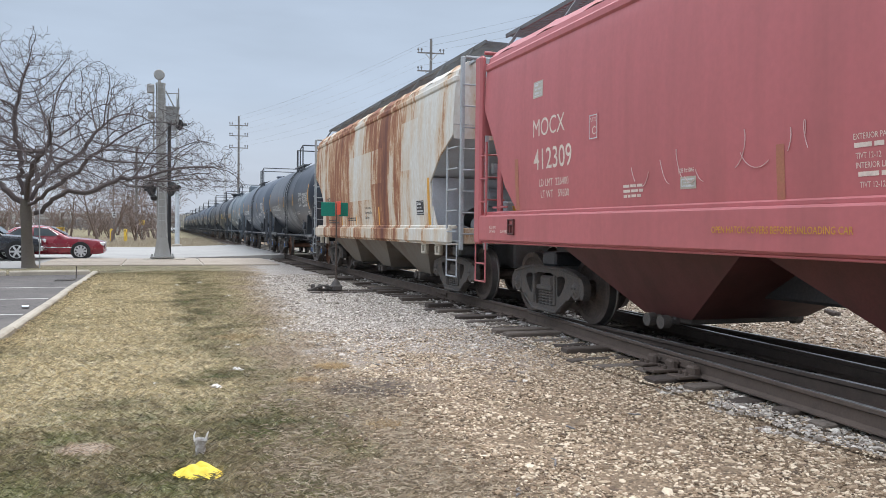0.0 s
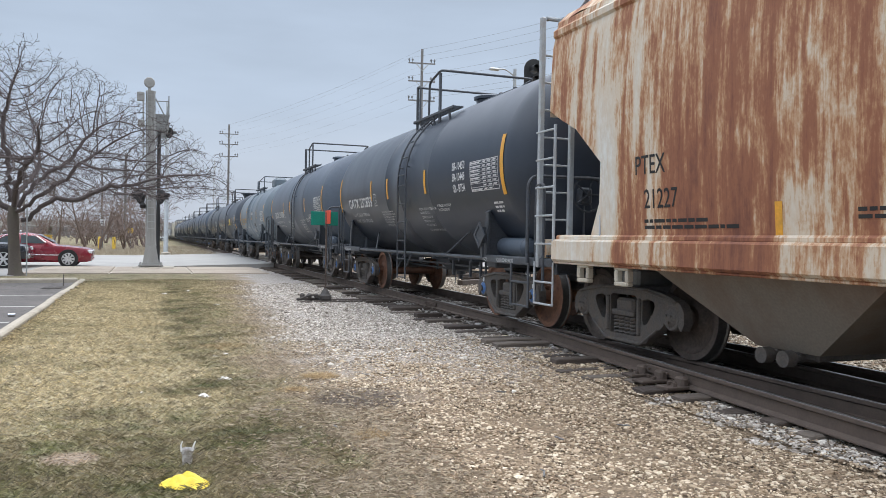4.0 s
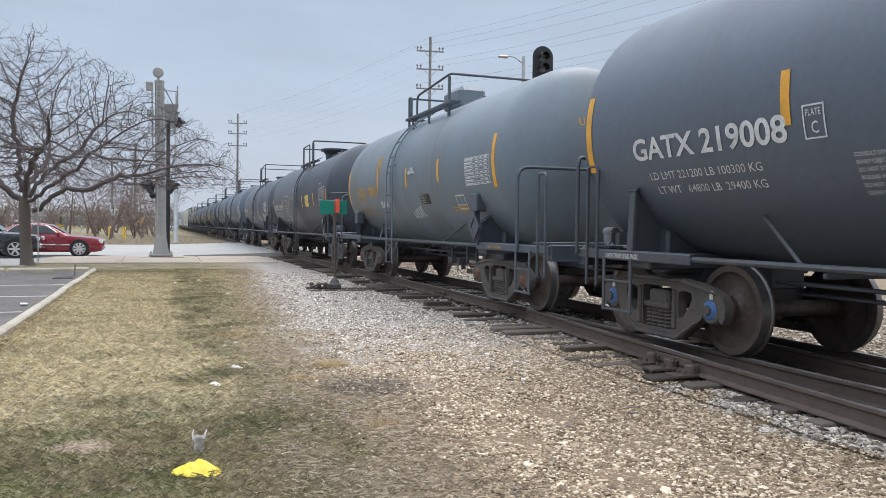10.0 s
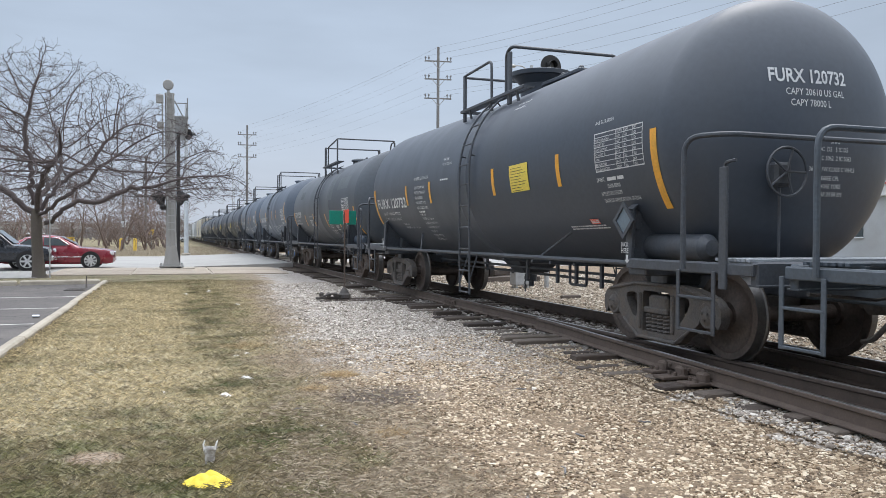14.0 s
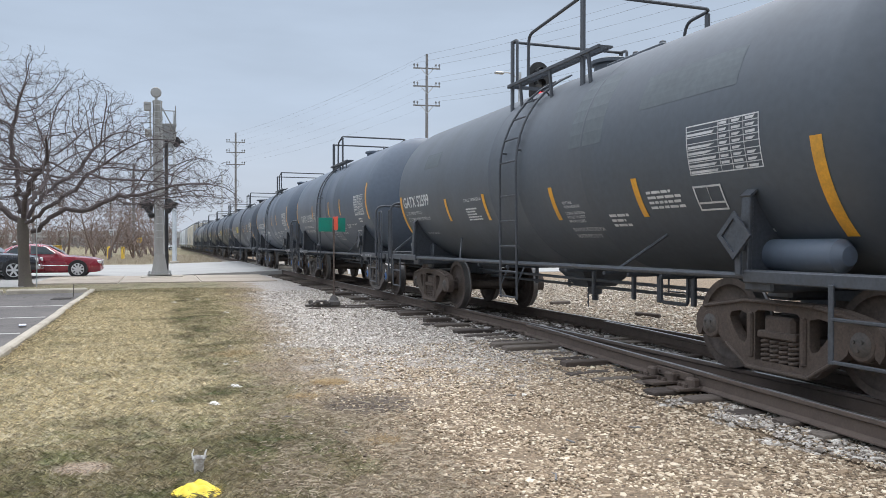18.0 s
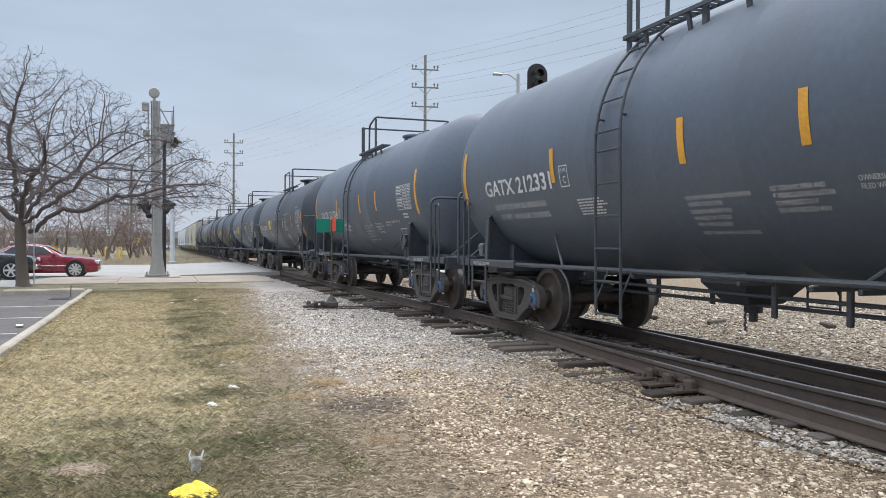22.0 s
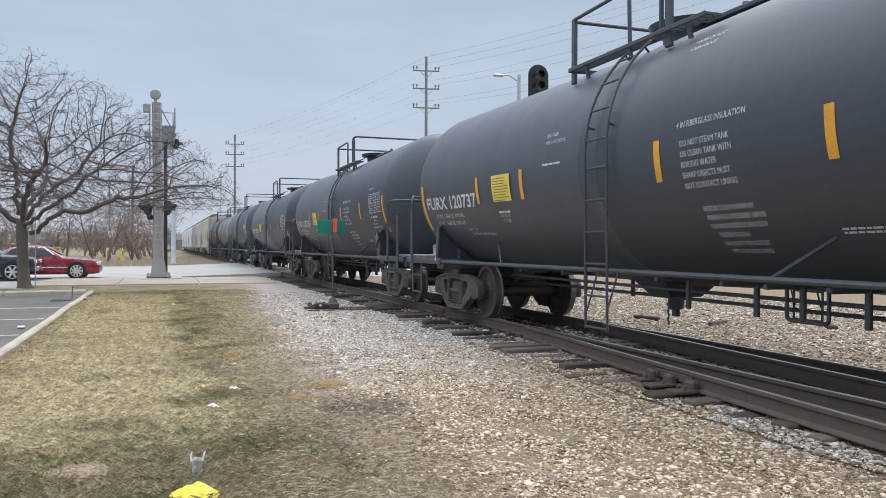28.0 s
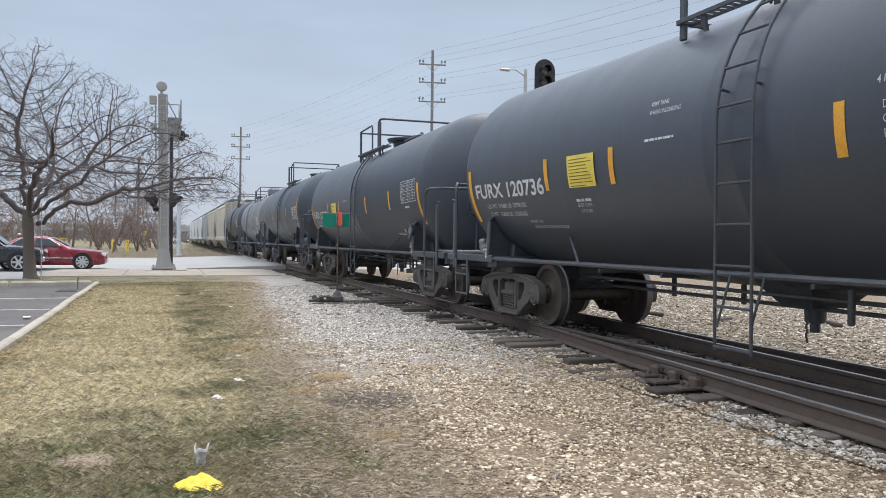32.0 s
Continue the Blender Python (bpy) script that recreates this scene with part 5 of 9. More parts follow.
        return mesh_of("brake_wheel", bm, FRAME_BLACK)

    if kind in ("long", "short") and spec.get("brake_wheel", True):
        part("brake_wheel", kept(("brake",) + key, brake), None, car)

    def valve():
        bm = bmesh.new()
        box(bm, (-0.75, half + 1.15, 1.12), (0.5, 0.28, 0.22), 0.03)
        box(bm, (-0.6, half + 1.2, 1.3), (0.22, 0.2, 0.2), 0.03)
        rod(bm, (-1.05, half + 1.15, 1.15), (-0.45, half + 1.15, 1.15), 0.09, seg=12)
        rod(bm, (-1.0, half + 1.05, 1.22), (-1.0, half + 1.25, 1.22), 0.06, seg=10)
        tube(bm, rounded([(-1.0, half + 1.1, 1.1), (-1.15, half + 0.9, 1.05), (-1.1, half + 0.4, 1.06)], 0.1, 4), 0.02, 6)
        return mesh_of("brake_valve", bm, HOPPER_SHADE)

    part("brake_valve", kept(("valve",) + key, valve), None, car)

    if kind == "utility":
        for sy, z in ((1, 1.47), (-1, 1.66)):
            bm = bmesh.new()
            box(bm, (-1.34, sy * (half - 0.12) + under, z), (0.18, 0.27, 0.29), 0.02)
            bar(bm, (-1.36, sy * (half - 0.12) + under, 1.0), (-1.36, sy * (half - 0.12) + under, z - 0.1), 0.1, 0.03, 0.006)
            part("saddle_box", bm, frame_mat, car, "grey box on the saddle")
        bm = bmesh.new()
        write(bm, "2 INCH HF COMP SHOES", 0.05, lambda u, v: (-1.414, -half - 0.35 - u, 0.94 + v), squeeze=0.7)
        part("lettering", bm, YELLOW_PAINT, car, "yellow stencil on the sill", smooth=False)

    # placard holder
    bm = bmesh.new()
    y, px, pz = under - half, -1.47, 1.32
    if kind == "long":
        px, pz = -1.43, 1.44
    elif kind == "utility":
        y, pz = y - 0.06, 1.26
    m = Matrix(((0, 0, -1, px), (-1, 0, 0, y), (0, 1, 0, pz), (0, 0, 0, 1)))
    d, di = 0.21, 0.15
    plate(bm, [[(0, -d), (d, 0), (0, d), (-d, 0)], [(0, -di), (di, 0), (0, di), (-di, 0)]], m, 0.02)
    if kind == "long":
        box(bm, (px + 0.1, y, pz), (0.2, 0.06, 0.2), 0.005)
    else:
        box(bm, (-1.43, y, 1.08), (0.03, 0.07, 0.2), 0.005)
        box(bm, (-1.42, y, pz), (0.08, 0.035, 0.25))
    holder = part("placard_holder", bm, spec.get("holder", frame_mat), car, "diamond placard holder")
    bm = bmesh.new()
    plate(bm, [[(0, -di * 1.1), (di * 1.1, 0), (0, di * 1.1), (-di * 1.1, 0)]], Matrix.Translation((0.004, 0, 0)) @ m, 0.008)
    part("panel", bm, HOLDER_GREY if kind == "long" else frame_mat, holder)

    # platform on top
    pa, pb, pz, rh = spec["deck"]

    def deck():
        bm = bmesh.new()
        for s in (-1, 1):
            bar(bm, (1.06 * s, pb, pz), (1.06 * s, pa, pz), 0.025, 0.05, 0.006)
            bar(bm, (0.88 * s, pb, pz), (0.88 * s, pa, pz), 0.02, 0.03)
            k = pb
            while k < pa:
                box(bm, (0.97 * s, k, pz), (0.18, 0.012, 0.025))
                k += 0.1
            for y in (pa - 0.4, (pa + pb) / 2, pb + 0.3):
                bar(bm, (1.04 * s, y, pz), (1.0 * s, y, zc + math.sqrt(R * R - 1.0) - 0.03), 0.05, 0.03)
        bar(bm, (-1.06, pa, pz), (1.06, pa, pz), 0.04, 0.05)
        return mesh_of("top_platform", bm, frame_mat)

    def deck_rails():
        bm = bmesh.new()
        w = 0.98
        top = pz + rh
        foot = zc + math.sqrt(R * R - w * w) - 0.04
        if kind == "long":
            yb = pa - 2.05
            for s in (-1, 1):
                box(bm, (w * s, pa, (foot + top) / 2), (0.05, 0.09, top - foot + 0.02), 0.01)
                tube(bm, rounded([(w * s, pa, top), (w * s, pa - 1.28, top + 0.02), (w * s, pa - 1.3, pz)], 0.1, 4), 0.024, 8)
                box(bm, (w * s, yb, (foot + top) / 2), (0.05, 0.11, top - foot), 0.01)
            tube(bm, [(-w, pa, top - 0.03), (w, pa, top - 0.03)], 0.024, 8)
            tube(bm, rounded([(-w, yb + 0.14, pz), (-w, yb + 0.14, top), (-w, yb - 0.05, top + 0.08), (w, yb - 0.05, top + 0.08), (w, yb + 0.3, top), (w, yb + 0.32, pz)], 0.12, 5), 0.027, 8)
        else:
            yb = pa - spec["hoop"]
            hb = 0.68 if spec["hoop"] < 1.6 else spec["hoop"] - 0.55
            for s in (-1, 1):
                box(bm, (w * s, pa, (foot + top) / 2), (0.04, 0.08, top - foot), 0.01)
                box(bm, (w * s, yb + 0.04, (foot + top) / 2), (0.04, 0.09, top - foot + 0.05), 0.01)
            tube(bm, rounded([(-w, pa - 0.17, pz), (-w, pa - 0.17, top - 0.02), (-w, pa, top - 0.02), (w, pa, top - 0.02), (w, pa - 0.17, top - 0.02), (w, pa - 0.17, pz)], 0.05, 3), 0.023, 8)
            tube(bm, rounded([(-w, yb + hb, pz), (-w, yb + hb - 0.02, top - 0.05), (-w, yb + 0.1, top + 0.06), (-w, yb - 0.05, top + 0.06), (w, yb - 0.05, top + 0.06), (w, yb + 0.5, top + 0.02), (w, yb + 0.68, pz)], 0.14, 5), 0.024, 8)
        return mesh_of("platform_railing", bm, frame_mat)

    part("top_platform", kept(("deck",) + key, deck), None, car)
    part("platform_railing", kept(("dr",) + key, deck_rails), None, car)

    top_y = spec["top_y"]

    def dome():
        bm = bmesh.new()
        top = zc + R
        if spec["dome"] == "flange":
            lathe(bm, [(top - 0.2, 0.34), (top + 0.06, 0.36), (top + 0.07, 0.5), (top + 0.14, 0.53), (top + 0.16, 0.48), (top + 0.18, 0.2), (top + 0.21, 0.001)], "z", 24, (0, top_y, 0))
        elif spec["dome"] == "funnel":
            lathe(bm, [(top - 0.2, 0.34), (top + 0.12, 0.36), (top + 0.24, 0.46), (top + 0.25, 0.54), (top + 0.32, 0.55), (top + 0.34, 0.48), (top + 0.36, 0.2), (top + 0.39, 0.001)], "z", 24, (0, top_y, 0))
        elif spec["dome"] == "drum":
            box(bm, (0, top_y - 0.3, top + 0.22), (0.62, 1.05, 0.5), 0.1)
            box(bm, (0, top_y - 0.3, top + 0.08), (0.45, 0.9, 0.3), 0.03)
        else:
            lathe(bm, [(top - 0.1, 0.26), (top + 0.10, 0.26), (top + 0.11, 0.31), (top + 0.16, 0.31), (top + 0.2, 0.2), (top + 0.21, 0.001)], "z", 20, (0, top_y - 0.3, 0))
        return mesh_of("manway", bm, mat)

    def top_valve():
        bm = bmesh.new()
        lathe(bm, [(-0.12, 0.09), (0.04, 0.09), (0.05, 0.05), (0.09, 0.04), (0.11, 0.001)], "z", 14)
        return mesh_of("valve", bm, FRAME_BLACK)

    def fitting_plate():
        bm = bmesh.new()
        box(bm, (0, top_y - 1.2, zc + R + 0.02), (0.5, 1.3, 0.06), 0.01)
        return mesh_of("fittings_plate", bm, mat)

    part("manway", kept(("dome", spec["dome"]) + key, dome), None, car, "round manway on top")
    VALVE = kept(("tv",), top_valve)
    part("fittings_plate", kept(("fp",) + key, fitting_plate), None, car)
    for k in range(4):
        part("valve", VALVE, None, car, "", (0.1 * (-1) ** k, top_y - 0.75 - 0.3 * k, zc + R + 0.03))
    part("valve", VALVE, None, car, "", (0.05, top_y - 2.9, zc + R))

    # piping and brake rods below
    def piping():
        bm = bmesh.new()
        lathe(bm, [(zc - R - 0.42, 0.001), (zc - R - 0.40, 0.1), (zc - R - 0.15, 0.11), (zc - R + 0.2, 0.13)], "z", 14, (0, off + 0.1, 0))
        rod(bm, (0, off + 0.1, zc - R - 0.5), (0, off + 0.1, zc - R - 0.3), 0.05, seg=10)
        ring = [[bm.verts.new((x * k, off + 0.1 + y * k, z)) for x, y in ((-0.42, -0.36), (0.42, -0.36), (0.42, 0.36), (-0.42, 0.36))] for k, z in ((1.0, 0.98), (1.0, 0.84), (0.55, 0.62))]
        for lo, hi in zip(ring, ring[1:]):
            for j in range(4):
                bm.faces.new((lo[j], lo[(j + 1) % 4], hi[(j + 1) % 4], hi[j]))
        bm.faces.new(ring[-1])
        for k in range(7):
            box(bm, (-0.14, off + 0.06 + 0.012 * (k % 2), zc - R - 0.3 - 0.045 * k), (0.022 if k % 2 else 0.012, 0.012 if k % 2 else 0.022, 0.05))
        for x, z in ((-0.35, 0.72), (0.3, 0.66), (-0.1, 0.6)):
            rod(bm, (x, -half + 0.9, z), (x, half - 0.9, z + 0.03), 0.022, seg=6)
        for y in (-2.6, -2.0, -1.5, -0.6, 1.2, 2.3):
            box(bm, (-0.5 if y < 0 else 0.2, y * half / 4.4, 0.72), (0.05, 0.06, 0.36), 0.01)
            box(bm, (-0.5, y * half / 4.4, 0.88), (0.9, 0.05, 0.05), 0.01)
        tube(bm, rounded([(-0.5, -2.7, 0.9), (-0.5, -2.7, 0.55), (-0.5, -2.2, 0.55), (-0.5, -2.2, 0.9)], 0.05, 3), 0.022, 6)
        return mesh_of("piping", bm, FRAME_BLACK)

    part("piping", kept(("pipe",) + key, piping), None, car, "brake rods and outlet piping")
    for y in (-half, half):
        railway_truck(car, y + under, spec.get("blue", False), spec.get("tint", ""), spec.get("wheels", "wheels"), kind == "utility")
    return car


MOVERS = []

G = dict(type="short", R=1.475, L=5.12, zc=2.39, head=0.64, half=4.34, end=6.35, seam=(-1.9, -0.1, 0.9), shift=0.16, under=0.17, tail=-0.77, mat=TANK_BLACK, coat="black painted tank",
         stripes=((-4.92, 0.38, -0.48, 0.115), (5.24, 0.38, -0.48, 0.115), (2.2, 0.15, -0.29, 0.1), (0.75, 0.12, -0.31, 0.1), (-2.16, 0.12, -0.31, 0.1)),
         blocks=((-4.43, -0.6, 3, 0.35, 0.035),),
         table=(-3.73, 0.08, 1.06, 0.47), ladder=(-0.12, 0.5), foot=0.46, rail_z=2.12, deck=(0.4, -1.9, 3.66, 0.76), hoop=1.4, top_y=-0.8, dome="low", plate_c=(2.03, -0.42, 0.27), blue=True)
FX = dict(type="long", R=1.475, L=5.94, zc=2.34, head=0.63, half=5.28, end=7.15, seam=(-0.4, 0.0), shift=0.08, under=0.12, mat=TANK_BLACK, coat="glossy black painted tank",
          stripes=((-5.76, 0.04, -0.78, 0.115), (5.92, 0.02, -0.78, 0.115), (3.25, 0.02, -0.39, 0.1), (1.66, 0.03, -0.38, 0.1), (-1.48, 0.03, -0.38, 0.1), (-3.63, 0.01, -0.4, 0.1)),
          blocks=((2.58, -0.55, 1, 0.42, 0.035), (-4.78, -0.42, 1, 0.4, 0.04), (-3.46, -0.92, 2, 1.2, 0.02), (1.0, 0.02, 1, 0.5, 0.025)),
          table=(-4.57, 0.14, 1.0, 0.45), ladder=(-0.2, 0.46), foot=0.3, rail_z=2.1, deck=(1.05, -1.7, 3.57, 0.68), top_y=-0.12, dome="flange", plate_c=None, placard=(2.66, -0.38, 0.64, 0.39))
UT = dict(G, type="utility", zc=2.31, R=1.46, half=4.15, end=6.5, L=4.88, head=0.64, shift=0.0, under=0.08, tail=-0.3, mat=TANK_SLATE, coat="slate grey painted tank", dome="drum", yellow_ink=True, grey_frame=True, blue=False, plate_c=None,
          stripes=((-4.8, 0.37, -0.44, 0.115), (4.78, 0.35, -0.47, 0.115), (1.92, 0.17, -0.24, 0.1), (-0.32, 0.14, -0.26, 0.1), (-2.27, 0.17, -0.24, 0.1)), table=(-3.61, 0.08, 1.02, 0.45), ladder=(0.9, 0.44), deck=(1.03, -1.9, 3.62, 0.5), hoop=2.6, top_y=0.5,
          blocks=((2.1, 0.52, 12, 0.45, 0.017), (-2.7, -0.72, 2, 0.8, 0.03)), boxed=(-2.99, -0.74, 0.4, 0.27), sheets=((-1.06, -0.61, 0.55, 0.2, ("OWNERSHIP SUBJECT TO A", "SECURITY AGREEMENT FILED", "WITH THE INTERSTATE", "COMMERCE COMMISSION")),),
          scrawl=((1.85, -0.62, 0.48, 0.16, 2), (-0.3, -0.87, 0.56, 0.34, 4), (-0.48, 0.0, 0.3, 0.14, 6)))
OLD = dict(G, type="old", R=1.41, zc=2.31, tint="_brown", half=4.75, end=6.75, L=5.62, head=0.54, shift=0.05, under=0.14, tail=0.0, mat=TANK_MATT, coat="matt worn black tank", dome="low", blue=False, plate_c=None, boxed=(-3.84, -0.74, 0.4, 0.26),
           stripes=((-5.42, -0.22, -1.0, 0.12), (5.6, -0.1, -0.95, 0.12), (2.97, -0.27, -0.66, 0.1), (1.25, -0.28, -0.69, 0.1), (-0.99, -0.33, -0.75, 0.1), (-2.9, -0.36, -0.77, 0.1)),
           blocks=((2.1, -0.5, 5, 0.6, 0.025), (-3.06, -0.54, 4, 0.6, 0.03), (-4.2, -0.95, 1, 0.5, 0.035), (-2.18, -0.75, 3, 0.4, 0.035)),
           table=(-3.86, 0.06, 0.97, 0.47), ladder=(0.36, 0.55), deck=(1.0, -1.7, 3.69, 0.72), hoop=2.2, top_y=0.0, patches=((-1.55, 0.1, 0.75, 0.95), (-3.0, 0.35, 1.5, 0.4), (4.2, 0.35, 0.8, 0.3)))

HEAD_WORDS = (("SPRG", 0.12, -0.13, 0.046), ("7 OC  D5   5 IC D5", -0.08, -0.21, 0.046), ("2 OC 5062  2 IC 5063", -0.08, -0.3, 0.046), ("36 IN  1W CLASS C WHLS", -0.14, -0.41, 0.046), ("SE60EE CPL", 0.0, -0.5, 0.046), ("Y40AE YOKE", 0.0, -0.58, 0.046), ("AAR 24 BR BM", 0.0, -0.66, 0.046))
LONG_WORDS = (("4 IN FIBERGLASS INSULATION", -1.8, 0.1, 0.06, 0.85), ("DO NOT STEAM TANK", -1.85, -0.08, 0.06, 0.8), ("OR CLEAN TANK WITH", -1.85, -0.18, 0.06, 0.8), ("BOILING WATER", -1.85, -0.28, 0.06, 0.8), ("SHARP OBJECTS MUST", -1.85, -0.38, 0.06, 0.8), ("NOT CONTACT LINING", -1.85, -0.48, 0.06, 0.8),
              ("HEATER COILS MAXIMUM", -2.0, -0.70, 0.055, 0.75), ("OPERATING PRESSURE 100 PSI", -2.0, -0.78, 0.055, 0.75), ("DO NOT EXCEED 340 DEG F", -2.0, -0.86, 0.055, 0.75), ("TESTED 07-2016", -2.04, -0.94, 0.055, 0.75), ("NO INLET OR OUTLET", -2.04, -1.02, 0.055, 0.75), ("PIPE CAPS REQUIRED", -2.06, -1.09, 0.055, 0.75),
              ("WATER CAPACITY", -1.58, 1.0, 0.05, 0.8), ("171894 POUNDS", -1.58, 0.92, 0.05, 0.8), ("VENT TANK", 0.96, 0.38, 0.05, 0.8), ("WHEN UNLOADING", 0.96, 0.29, 0.05, 0.8), ("50% EMPTY LOAD", 4.1, -0.80, 0.045, 0.8), ("EL-60 (ADJ SCREW 6 TURNS) NO ADJ BLOCK", 4.05, -0.87, 0.045, 0.8), ("GNGM  07-2016", 2.58, -0.61, 0.045, 0.8), ("LOT: RS1020", 2.55, -0.68, 0.045, 0.8),
              ("LINING:", -4.55, -0.42, 0.05, 0.75), ("15500-50900", -4.75, -0.5, 0.05, 0.75), ("APPLIED BY: GNGM", -4.57, -0.58, 0.05, 0.75), ("DATE OF APPLICATION: 07-2016", -4.59, -0.66, 0.05, 0.75), ("AAR 211A100W1", -4.56, 0.24, 0.05, 0.8))

G2 = dict(G, end_brace=True, brake_wheel=False, reservoir=False, ladder=(1.02, 0.5), deck=(1.21, -1.1, 3.66, 0.74), top_y=-0.01, mat=TANK_FADED, coat="faded black painted tank",
          stripes=((-4.89, 0.33, -0.54, 0.115), (5.17, 0.33, -0.54, 0.115), (2.2, 0.08, -0.35, 0.1), (-0.4, 0.08, -0.36, 0.1), (-1.92, 0.08, -0.36, 0.1)), blocks=((1.75, -0.6, 6, 0.7, 0.02), (-3.85, -0.53, 2, 0.4, 0.035)), boxed=(-3.24, -0.97, 0.46, 0.23),
          table=(-3.62, 0.08, 0.96, 0.5), seam=(-1.3, -0.1, 1.2))
G2_WORDS = tuple((body, y, z, 0.047, 0.8) for body, y, z in (("MAXIMUM OPERATING PRESSURE FOR", -0.28, -0.7), ("HEATER COILS 25 PSI", -0.28, -0.76), ("EXTERIOR HEATER PIPES", -0.27, -0.83), ("NO INLET OR OUTLET", -0.27, -0.89), ("PIPE CAPS REQUIRED", -0.27, -0.95), ("VENT TANK WHEN UNLOADING", -0.26, -1.03), ("0.5\" CERAMIC FIBER AND", -1.41, -0.68), ("4\" FIBERGLASS INSULATION", -1.41, -0.74), ("COMPRESSED TO 4\"", -1.41, -0.8), ("DO NOT EXCEED 450 F", -1.41, -0.86), ("OWNERSHIP SUBJECT TO SECURITY AGREEMENT", -2.3, -0.66), ("FILED WITH S.T.B.", -2.3, -0.72)))
G_WORDS = tuple((body, y, z, 0.05, 0.8) for body, y, z in (("MAXIMUM OPERATING PRESSURE FOR", -0.94, -0.60), ("HEATER COILS 25 PSI", -0.94, -0.67), ("EXTERIOR HEATER PIPES", -0.94, -0.75), ("NO INLET OR OUTLET", -0.94, -0.82), ("PIPE CAPS REQUIRED", -0.94, -0.89), ("VENT TANK WHEN UNLOADING", -0.94, -0.98), ("4\" FIBERGLASS INSULATION", -1.98, -0.57), ("DO NOT EXCEED 450 F", -1.98, -0.64)))
G_WORDS += tuple((body, 1.62, -0.58 - 0.055 * i, 0.036, 0.85) for i, body in enumerate(("CONSULT OWNER BEFORE REPAIRING TANK", "SHARP OBJECTS MUST NOT CONTACT LINING", "DO NOT STEAM TANK OR CLEAN TANK WITH", "BOILING WATER OR CAUSTIC SODA", "DO NOT ENTER CAR WITHOUT", "CLEAN RUBBER SOLE SHOES")))
OLD_WORDS = tuple((body, y, z, h, 0.8) for body, y, z, h in (("VENT TANK", -1.21, -0.56, 0.04), ("WHEN UNLOADING", -1.21, -0.61, 0.04), ("EXTERIOR HEATER PIPES", -1.19, -0.69, 0.04), ("NO INLET OR OUTLET", -1.19, -0.74, 0.04), ("PIPE CAPS REQUIRED", -1.19, -0.79, 0.04), ("MAXIMUM PRESSURE FOR", -1.16, -0.9, 0.06), ("HEATER PIPES 25 PSI", -1.16, -0.98, 0.06), ("CONSULT OWNER BEFORE", 2.1, -0.37, 0.055), ("LD LMT. 197800 LB  89750 KGS", 5.40, -0.48, 0.068), ("LT. WT. 65200 LB 29550 KGS SHRN 12.81", 5.36, -0.60, 0.068), ("2 INCH TREAD COND SHOES", 4.62, -0.87, 0.045)))


def short_words(mark, number, extra=(), load="221900 LB 100600 KG", light="64100 LB  29100 KG"):
    return ((f"{mark} {number}", 4.38, -0.41, 0.225, 1.17), (f"LD LMT {load}", 4.18, -0.62, 0.085, 1.07), (f"LT WT   {light}", 4.12, -0.76, 0.085, 1.07),) + tuple(extra)


